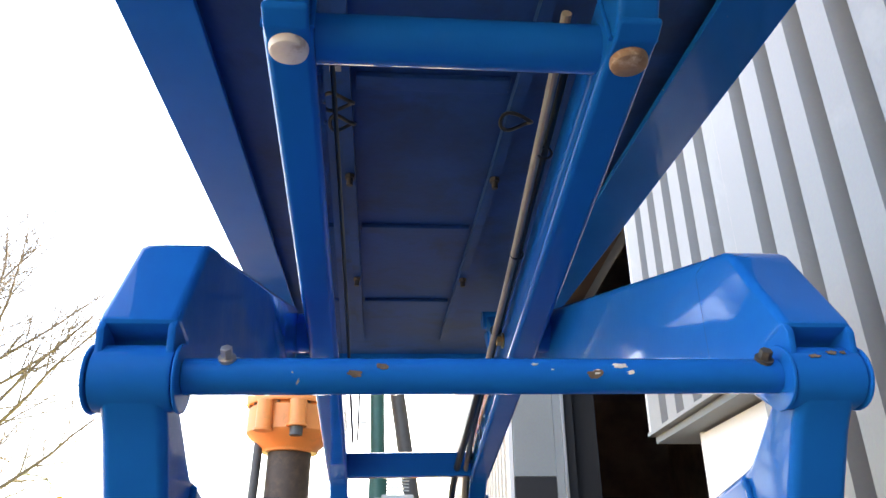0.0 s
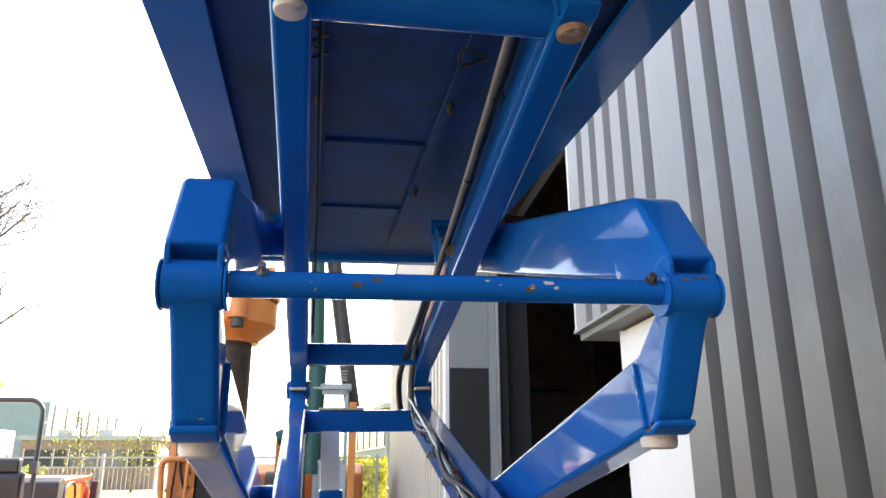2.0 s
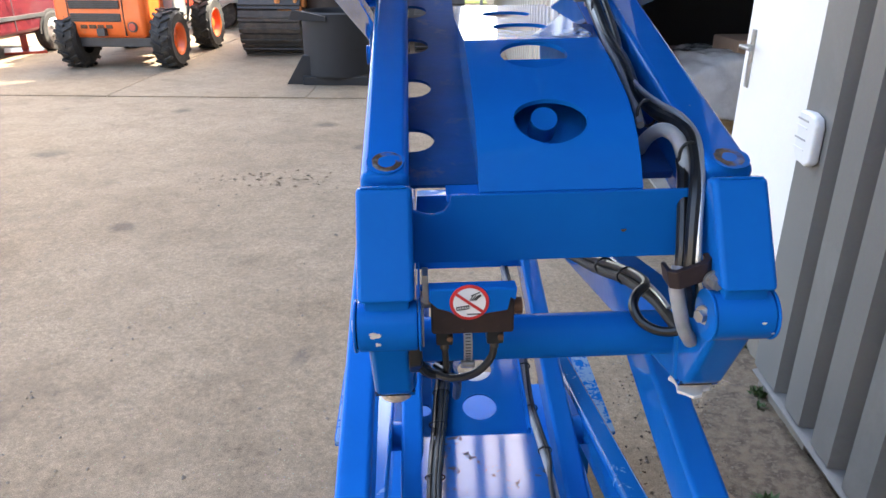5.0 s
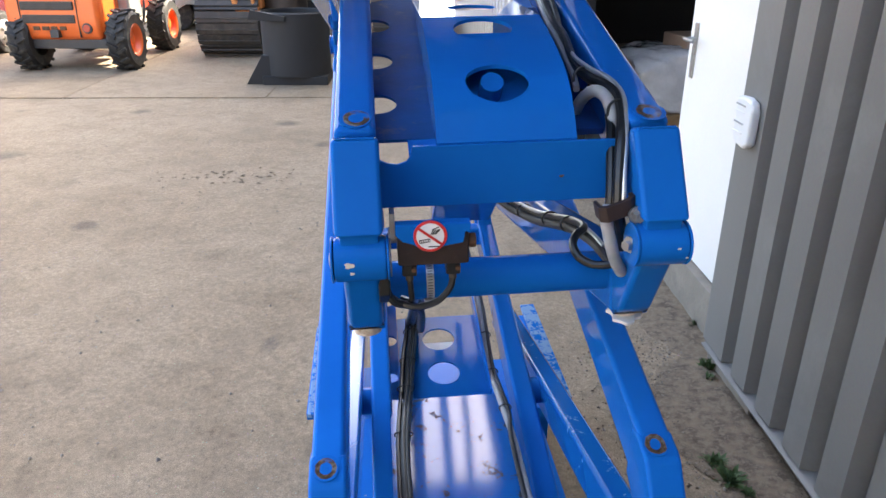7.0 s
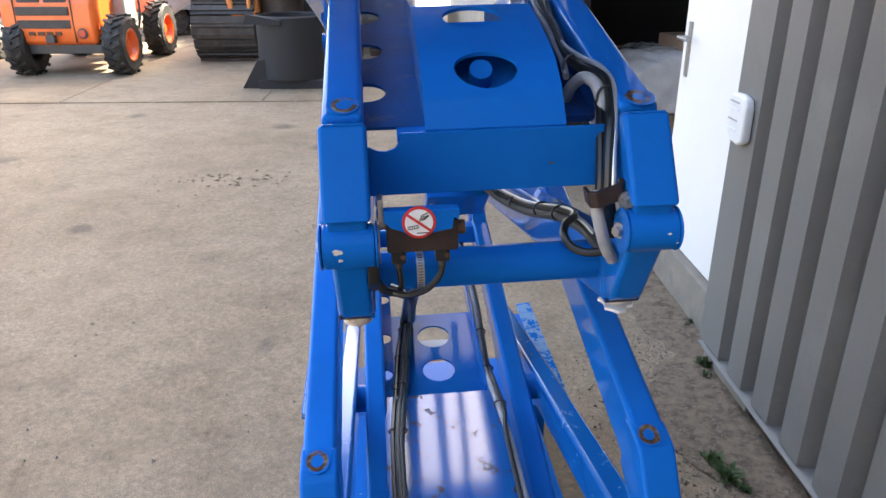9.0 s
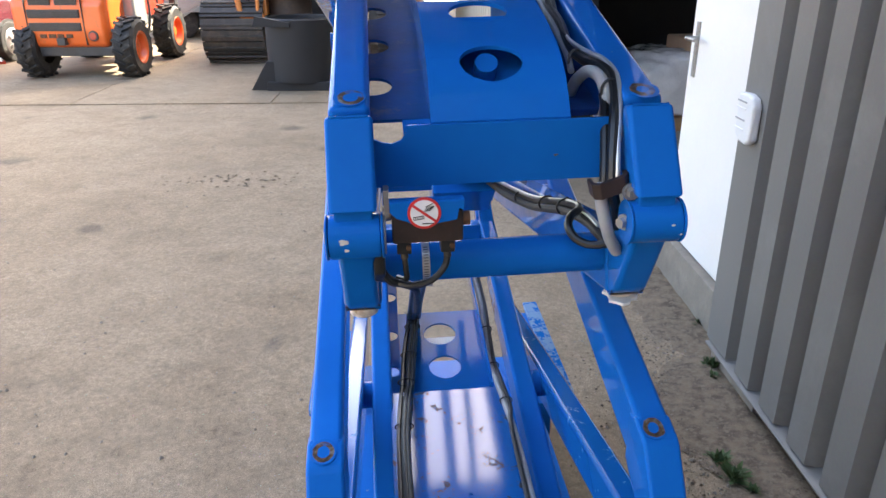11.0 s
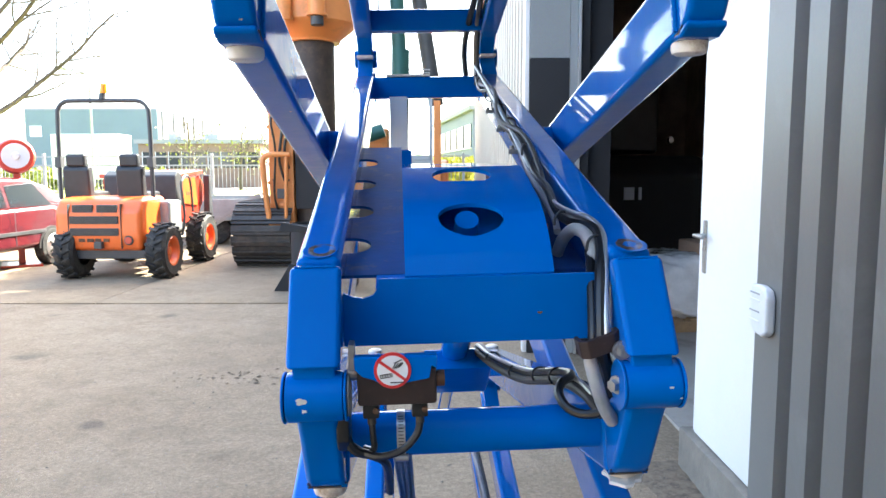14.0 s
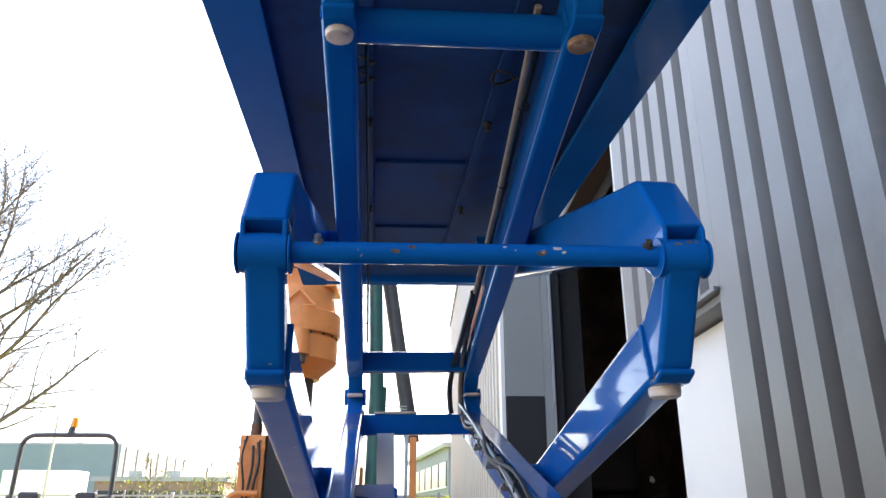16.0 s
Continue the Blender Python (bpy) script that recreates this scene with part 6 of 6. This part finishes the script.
    part("grille", box(-0.4, 0.4, -0.07, -0.02, 0.60, 0.70, 0.01), DGREY, t)
    part("windscreen", prism([(1.04, 0.98), (1.44, 1.27), (1.72, 1.395), (1.70, 1.415), (1.40, 1.285), (0.98, 0.98)], -0.56, 0.56, "x", 0.004), GLASS_DARK, t)
    return t


car()
reel = thing("wheel_stand", "red round wheel with white disc on a steel stand", "wheel", pose(-6.95, 11.9, 0, 0, 0, 30))
part("tyre", spun([(0.16, -0.10), (0.26, -0.10), (0.29, -0.05), (0.29, 0.05), (0.26, 0.10), (0.16, 0.10)], (0, 0, 1.82), "y", 32), RED, reel)
part("disc", spun([(0.01, -0.14), (0.05, -0.14), (0.06, -0.105), (0.20, -0.11), (0.22, -0.08), (0.01, -0.08)], (0, 0, 1.82), "y", 28), PLASTIC_W, reel)
part("stand", merged(box(-0.05, 0.05, -0.05, 0.05, 0.0, 1.82, 0.005), box(-0.3, 0.3, -0.3, 0.3, 0.0, 0.04, 0.005)), RED, reel)

# ================= concrete slabs of the far yard =================
slabs = thing("pavement", "worn concrete yard slabs with dark joints", "pavement", pose(0, 0, 0), kind="structure")
xs = [-12.3, -8.2, -4.05, -1.72, 1.2]
ys = [8.42, 12.9, 17.2, 21.0]
for i in range(4):
    for j in range(3):
        sk = 0.06 * (j + 1)
        bm = prism([(xs[i] + 0.007, ys[j] + 0.003), (xs[i + 1] - 0.007, ys[j] + 0.003), (xs[i + 1] - 0.007, ys[j + 1] - 0.003), (xs[i] + 0.007, ys[j + 1] - 0.003)], -0.1, 0.003, "z", 0.002)
        part("slab", bm, DIRT, slabs)

# ================= fence, verge, trees, far buildings =================
FY = 21.5
fence = thing("fence", "galvanised steel bar fence along the yard", "fence", pose(0, 0, 0))
for z in (0.25, 1.72, 1.98):
    part("rail", box(-32, 0.9, FY - 0.025, FY + 0.025, z, z + 0.045), GALV, fence)
for k in range(14):
    x = -31.8 + 2.5 * k
    part("post", box(x - 0.04, x + 0.04, FY - 0.04, FY + 0.04, 0, 2.1, 0.006), GALV, fence)
bar_me = None
for k in range(270):
    x = -31.7 + 0.12 * k
    if bar_me is None:
        ob = part("bar", cyl((0, 0, 0.27), (0, 0, 1.74), 0.010, 6), GALV, fence)
        bar_me = ob.data
    else:
        ob = new("bar", bar_me)
        ob.parent = fence
    ob.location = (x, FY, 0)

single("verge", prism([(-110, 22.4), (0.9, 22.4), (0.9, 62), (-110, 62)], -0.05, 0.02, "z"), GRASS, "sunlit yellow-green grass verge", "grass", kind="structure")
single("far_road", box(-90, 0.9, 63, 70, -0.05, 0.03), CONC, "pale road beyond the verge", "road", kind="structure")


def leaf_cloud(n, sampler, size, seed):
    rnd = random.Random(seed)
    verts, faces = [], []
    for _ in range(n):
        p = Vector(sampler(rnd))
        a = Euler((rnd.uniform(0, 6.3), rnd.uniform(0, 6.3), rnd.uniform(0, 6.3))).to_matrix()
        s = size * rnd.uniform(0.6, 1.4)
        base = len(verts)
        for q in ((-0.5, 0, 0), (0, -0.28, 0.06), (0.5, 0, 0), (0, 0.28, 0.06)):
            verts.append(p + a @ (Vector(q) * s))
        faces.append((base, base + 1, base + 2, base + 3))
    me = bpy.data.meshes.new("leaves")
    me.from_pydata([tuple(v) for v in verts], [], faces)
    bm = bmesh.new()
    bm.from_mesh(me)
    bpy.data.meshes.remove(me)
    return bm


def hedge_at(rnd, x0, x1, y0, y1, z1):
    return (rnd.uniform(x0, x1), rnd.uniform(y0, y1), z1 * math.sqrt(rnd.random()) * (0.85 + 0.15 * math.sin(rnd.uniform(0, 9))))


single("hedge", leaf_cloud(9000, lambda r: hedge_at(r, -2.2, 1.25, 27.0, 28.2, 2.15), 0.16, 3), GOLD_LEAF, "clipped yellow-green hedge", "hedge", kind="stuff")
single("hedge", leaf_cloud(9000, lambda r: hedge_at(r, -60, -24, 61, 62.5, 1.6 + 0.5 * math.sin(r.random() * 40)), 0.45, 4), LEAF, "low straggling hedge beyond the verge", "hedge", kind="stuff")
single("shrub", leaf_cloud(2600, lambda r: hedge_at(r, -24, -9.6, 22.6, 23.6, 1.5 * r.random() + 0.2), 0.12, 5), LEAF, "thin sprouting shrubs along the fence", "shrub", kind="stuff")


def bare_tree(name, x, y, height, seed, label, kids=(8, 6, 5, 3), trunk=0.24, leaves=0, first=0.25, reach=0.42, thin=0.008):
    """A leafless tree: a tapered trunk, limbs that leave it flatter low down and bend upwards, and fine twigs."""
    rnd = random.Random(seed)
    t = thing(name, label, "tree", pose(x, y, 0))
    pieces = {"limb": [], "twig": []}

    def grow(p, d, length, r, level):
        pts = [p]
        q, dd = p.copy(), d.copy()
        n = 6
        for _ in range(n):
            bend = 0.03 if level == 0 else 0.17
            dd = (dd + Vector((rnd.uniform(-1, 1), rnd.uniform(-1, 1), rnd.uniform(-0.45, 0.85))) * bend).normalized()
            q = q + dd * (length / n)
            pts.append(q.copy())
        pieces["limb" if level < 2 else "twig"].append(pipe(pts, r, (10, 7, 4, 3, 3)[level], 2 if level < 2 else 1, r * 0.35))
        if level >= len(kids):
            return
        for k in range(kids[level]):
            f = (first + (1 - first) * (k + rnd.random()) / kids[0]) if level == 0 else 0.18 + 0.82 * (k + rnd.random()) / kids[level]
            i = min(int(f * n), n - 1)
            base = pts[i].lerp(pts[i + 1], f * n - i)
            along = (pts[i + 1] - pts[i]).normalized()
            side = along.orthogonal().normalized()
            side.rotate(Matrix.Rotation(k * 2.4 + rnd.uniform(-0.5, 0.5), 3, along))
            ang = radians(75 - 45 * f + rnd.uniform(-8, 8)) if level == 0 else radians(rnd.uniform(28, 55))
            nd = (along * math.cos(ang) + side * math.sin(ang)).normalized()
            ln = height * reach * (1.15 - 0.7 * f) * rnd.uniform(0.8, 1.15) if level == 0 else length * (1.0 - 0.45 * f) * rnd.uniform(0.36, 0.58)
            grow(base, nd, ln, max(r * (1 - 0.6 * f) * (0.42 if level == 0 else 0.54), thin), level + 1)

    grow(Vector((0, 0, -0.1)), Vector((0, 0, 1)), height * 0.9, trunk, 0)
    part("trunk", merged(*pieces["limb"]), BARK, t)
    part("crown", merged(*pieces["twig"]), TWIG, t, "bare spring twigs")
    if leaves:
        part("leaves", leaf_cloud(leaves, lambda r: (r.gauss(0, height * 0.2), r.gauss(0, height * 0.2), height * (0.55 + 0.2 * r.gauss(0, 0.8))), 0.22, seed), LEAF, t)
    return t


bare_tree("tree", -18.6, 30, 15.4, 11, "tall leafless tree with fine spreading branches", (22, 12, 7, 4), 0.33, 0, 0.26, 0.60, 0.014)
bare_tree("tree", -20.2, 58, 6.2, 21, "small pollarded tree just coming into leaf", (9, 6, 5, 3), 0.14, 160, 0.3, 0.40, 0.014)
bare_tree("tree", -16.8, 60, 5.6, 22, "small pollarded tree just coming into leaf", (9, 6, 5, 3), 0.14, 160, 0.3, 0.40, 0.014)
bare_tree("tree", -14.6, 62, 5.8, 25, "small pollarded tree just coming into leaf", (9, 6, 5, 3), 0.14, 260, 0.3, 0.40, 0.014)

lampp = thing("street_lamp", "slim grey street lamp with curved arm", "street lamp", pose(-19.3, 40, 0))
part("pole", pipe([(0, 0, 0), (0, 0, 3.5), (0, 0, 6.3), (-0.15, 0, 6.75), (-0.6, 0, 7.0), (-1.2, 0, 7.12)], 0.075, 10, 5, 0.04), GALV, lampp)
part("lamp_head", prism([(-1.9, 7.16), (-1.85, 7.24), (-1.3, 7.22), (-1.15, 7.16), (-1.25, 7.08), (-1.8, 7.1)], -0.12, 0.12, "y", 0.02), GALV, lampp)

hallb = thing("industrial_hall", "large flat-roofed hall with green front and pale ribbed side", "building", pose(0, 0, 0))
part("front_wall", box(-46, -31.4, 80, 80.4, 0, 8.3), HALL_GREEN, hallb)
part("side_wall", box(-31.8, -31.4, 80.4, 104, 0, 8.3), HALL_PALE, hallb)
part("roof", box(-46, -31.4, 80, 104, 8.3, 8.5), GREY_PANEL, hallb)
for k in range(7):
    part("pilaster", box(-31.4, -31.2, 81.2 + 3.4 * k, 81.4 + 3.4 * k, 0, 8.28), GALV, hallb)
part("window", box(-45.5, -44.2, 79.93, 80, 5.4, 6.6), HALL_WHITE, hallb)
part("roof_vent", box(-43, -42.4, 84, 85, 8.5, 8.9), GALV, hallb)
part("roof_vent", box(-38, -37.4, 84, 85, 8.5, 8.9), GALV, hallb)

low = thing("office_block", "low brown brick block with a flat roof and window band", "building", pose(0, 0, 0))
part("wall", box(-29, -17.4, 69, 76, 0, 4.2), BRICK, low)
part("roof", box(-29.3, -17.0, 68.7, 76.2, 4.2, 4.6), GREY_PANEL, low)
for k in range(9):
    w = part("window", box(-28.6 + 1.25 * k, -27.6 + 1.25 * k, 68.94, 69, 1.9, 3.4), GLASS_DARK, low)
    part("frame", box(-28.65 + 1.25 * k, -28.6 + 1.25 * k, 68.92, 69, 1.85, 3.45), HALL_WHITE, w)
for k in range(2):
    part("roof_unit", box(-26.5 + 3.5 * k, -25.2 + 3.5 * k, 70, 71, 4.6, 5.2, 0.03), GALV, low)

truck = thing("box_trailer", "white box trailer parked beyond the fence", "trailer", pose(0, 0, 0))
part("box_body", box(-29.2, -24.2, 54, 56.4, 1.0, 4.35, 0.03), HALL_WHITE, truck)
part("chassis", box(-29, -24.4, 54.2, 56.2, 0.6, 1.0), DGREY, truck)
for x in (-28, -25.2):
    part("wheel", cyl((x, 54.0, 0.5), (x, 54.35, 0.5), 0.5, 20), TYRE, truck)

far = thing("street_building", "grey two-storey building with a window band", "building", pose(1.95, 40, 0, 0, 0, 8))
part("wall", box(-0.2, 8, 0, 16, 0, 4.9), HALL_GREY, far)
part("roof", box(-0.45, 8.2, -0.3, 16.2, 4.9, 5.15), GREY_PANEL, far)
for k in range(6):
    w = part("window", box(-0.25, -0.2, 0.6 + 2.55 * k, 2.7 + 2.55 * k, 2.9, 4.2), GLASS_DARK, far)
    part("sill", box(-0.30, -0.2, 0.5 + 2.55 * k, 2.8 + 2.55 * k, 2.82, 2.9), HALL_WHITE, w)

# ================= inside the opening =================
pal = thing("wrapped_pallet", "pallet of goods wrapped in clear stretch film", "pallet", pose(2.58, 7.3, 0.012, 0, 0, 8))
for y in (-0.45, 0.0, 0.45):
    part("bearer", box(-0.6, 0.6, y - 0.05, y + 0.05, 0.0, 0.10), WOOD, pal)
for k in range(6):
    part("deck_board", box(-0.6 + 0.22 * k, -0.46 + 0.22 * k, -0.5, 0.5, 0.10, 0.125), WOOD, pal)
load = bmesh.new()
bmesh.ops.create_icosphere(load, subdivisions=5, radius=1.0)
for v in load.verts:
    n = v.co.normalized()
    c = Vector((max(-0.72, min(0.72, n.x)), max(-0.72, min(0.72, n.y)), max(-0.8, min(0.8, n.z))))
    k = 1 + 0.10 * noise.noise(n * 2.1) + 0.05 * noise.noise(n * 7) + 0.03 * abs(noise.noise(n * 16))
    v.co = Vector((c.x * 0.67 * k, c.y * 0.62 * k, 0.42 + c.z * 0.38 * k))
part("wrapped_load", load, WRAP, pal, "crumpled clear film over boxes", crease=80)
part("carton", box(0.02, 0.42, -0.32, 0.20, 0.62, 0.84, 0.02), CARD, pal)

mach = thing("parked_loader", "dark blue machine parked in the unlit hall", "machine", pose(2.6, 10.2, 0.012, 0, 0, 12))
part("body", prism([(-1.0, 0.5), (-1.0, 1.5), (-0.6, 1.75), (2.0, 1.8), (2.2, 0.5)], -1.0, 0.9, "x", 0.06, 3), BLACK_PANEL, mach)
part("cab", box(-0.8, 0.7, 0.2, 1.9, 1.8, 2.8, 0.06), GLASS_DARK, mach)
for s in (-0.85, 0.75):
    for y in (-0.4, 1.6):
        part("wheel", cyl((s - 0.15, y, 0.5), (s + 0.15, y, 0.5), 0.5, 28, bev=0.04), TYRE, mach)
part("logo_bar", box(-0.42, -0.28, -1.02, -0.99, 1.18, 1.34, 0.003), HALL_WHITE, mach)
part("logo_bar", box(-0.22, -0.18, -1.02, -0.99, 1.18, 1.34, 0.003), HALL_WHITE, mach)
part("work_lamp", spun([(0.035, -0.02), (0.05, 0.0), (0.035, 0.03), (0.01, 0.03)], (0.35, -0.75, 1.95), "y", 20), CHROME, mach)

# ================= weeds and grit along the wall =================
def weed(x, y, r, seed):
    rnd = random.Random(seed)
    verts, faces = [], []
    for _ in range(90):
        a, e, ln = rnd.uniform(0, 6.283), rnd.uniform(0.1, 1.3), r * rnd.uniform(0.4, 1.2)
        d = Vector((math.cos(a) * math.cos(e), math.sin(a) * math.cos(e), math.sin(e)))
        s = d.cross(Vector((0, 0, 1))).normalized() * ln * 0.16
        b = len(verts)
        o = Vector((rnd.uniform(-1, 1), rnd.uniform(-1, 1), 0)) * r * 0.35
        verts += [o, o + d * ln * 0.5 + s, o + d * ln + Vector((0, 0, -0.1 * ln)), o + d * ln * 0.5 - s]
        faces.append((b, b + 1, b + 2, b + 3))
    me = bpy.data.meshes.new("weed")
    me.from_pydata([tuple(v) for v in verts], [], faces)
    me.materials.append(WEED)
    ob = new("weed", me)
    ob.location = (x, y, -0.004)
    return tagged(ob, "small green weed growing at the wall foot", "weed", "weeds along the wall")


for i, (x, y, r) in enumerate(((1.36, 2.90, 0.06), (1.27, 2.53, 0.055), (1.245, 2.45, 0.04), (1.07, 1.93, 0.05), (1.09, 1.84, 0.06), (1.12, 1.77, 0.035), (1.25, 1.45, 0.05))):
    weed(x, y, r * 0.95, 40 + i)


def stones(n, seed):
    rnd = random.Random(seed)
    verts, faces = [], []
    for _ in range(n):
        u = rnd.random()
        if u < 0.35:
            x, y = rnd.uniform(0.75, 1.28), rnd.uniform(0.8, 3.6)
        else:
            x, y = rnd.uniform(-3.6, 1.2), rnd.uniform(0.9, 7.5)
        s = 0.0030 * (1 / (0.14 + rnd.random())) ** 0.7
        b = len(verts)
        for q in ((1, 0, 0), (-1, 0, 0), (0, 1, 0), (0, -1, 0), (0, 0, 1)):
            verts.append((x + q[0] * s * rnd.uniform(0.6, 1.2), y + q[1] * s * rnd.uniform(0.6, 1.2), max(q[2] * s * rnd.uniform(0.5, 0.9), 0) - 0.003))
        faces += [(b, b + 2, b + 4), (b + 2, b + 1, b + 4), (b + 1, b + 3, b + 4), (b + 3, b, b + 4)]
    me = bpy.data.meshes.new("grit")
    me.from_pydata(verts, [], faces)
    me.materials.append(CONC)
    return tagged(new("grit", me), "loose grit and small stones on the yard", "gravel", kind="stuff")


stones(3600, 8)


def soil_strip(seed):
    """A ragged low bank of dark soil that has gathered at the wall foot."""
    bm = bmesh.new()
    rows = []
    for k in range(140):
        y = 0.3 + 3.4 * k / 139
        w = 0.30 + 0.22 * noise.noise(Vector((y * 2.1, seed, 0))) + 0.09 * noise.noise(Vector((y * 9.0, seed, 4)))
        edge = 1.30 + (0.07 if y > 2.6 else 0.0)
        rows.append([bm.verts.new((edge - max(w, 0.03) * f, y, -0.004 + 0.018 * (1 - f) * (1 + 0.8 * noise.noise(Vector((f * 5, y * 11, seed)))))) for f in (0.0, 0.25, 0.5, 0.75, 1.0)])
    for a, b in zip(rows, rows[1:]):
        for i in range(4):
            bm.faces.new((a[i], b[i], b[i + 1], a[i + 1]))
    bmesh.ops.recalc_face_normals(bm, faces=list(bm.faces))
    return bm


single("soil", soil_strip(2.0), SOIL, "dark soil and dead leaves gathered at the wall foot", "soil", kind="stuff", crease=60)


def clods(n, seed):
    rnd = random.Random(seed)
    verts, faces = [], []
    for _ in range(n):
        x = rnd.uniform(-2.0, -0.9)
        y = 5.42 + 0.10 * rnd.gauss(0, 1) + 0.05 * x
        s = rnd.uniform(0.007, 0.024)
        b = len(verts)
        for k in range(6):
            a = k * math.pi / 3 + rnd.uniform(-0.3, 0.3)
            verts.append((x + s * rnd.uniform(0.7, 1.3) * math.cos(a), y + s * rnd.uniform(0.6, 1.2) * math.sin(a), -0.004))
        verts.append((x + 0.3 * s * rnd.uniform(-1, 1), y + 0.3 * s * rnd.uniform(-1, 1), s * rnd.uniform(0.12, 0.35)))
        faces += [(b + k, b + (k + 1) % 6, b + 6) for k in range(6)]
    me = bpy.data.meshes.new("dirt_clods")
    me.from_pydata(verts, [], faces)
    me.materials.append(SOIL)
    return tagged(new("dirt_clods", me), "row of crumbled dirt clods from a tyre", "dirt", kind="stuff")


clods(70, 5)


def crumbs(n, seed):
    rnd = random.Random(seed)
    verts, faces = [], []
    for _ in range(n):
        x = 1.33 - abs(rnd.gauss(0, 0.30)) - 0.02
        y = rnd.uniform(0.5, 3.7)
        s = 0.0016 + 0.0068 * rnd.random() ** 2.6
        b = len(verts)
        for k in range(5):
            a = k * 1.257 + rnd.uniform(-0.3, 0.3)
            verts.append((x + s * rnd.uniform(0.6, 1.4) * math.cos(a), y + s * rnd.uniform(0.6, 1.4) * math.sin(a), -0.004))
        verts.append((x, y, s * rnd.uniform(0.1, 0.4)))
        faces += [(b + k, b + (k + 1) % 5, b + 5) for k in range(5)]
    me = bpy.data.meshes.new("crumbs")
    me.from_pydata(verts, [], faces)
    for m in (SOIL, CONC, BARK):
        me.materials.append(m)
    me.polygons.foreach_set("material_index", [(k // 5) % 7 % 3 for k in range(len(faces))])
    return tagged(new("crumbs", me), "crumbs of soil and dead leaves by the wall", "dirt", kind="stuff")


crumbs(7000, 9)
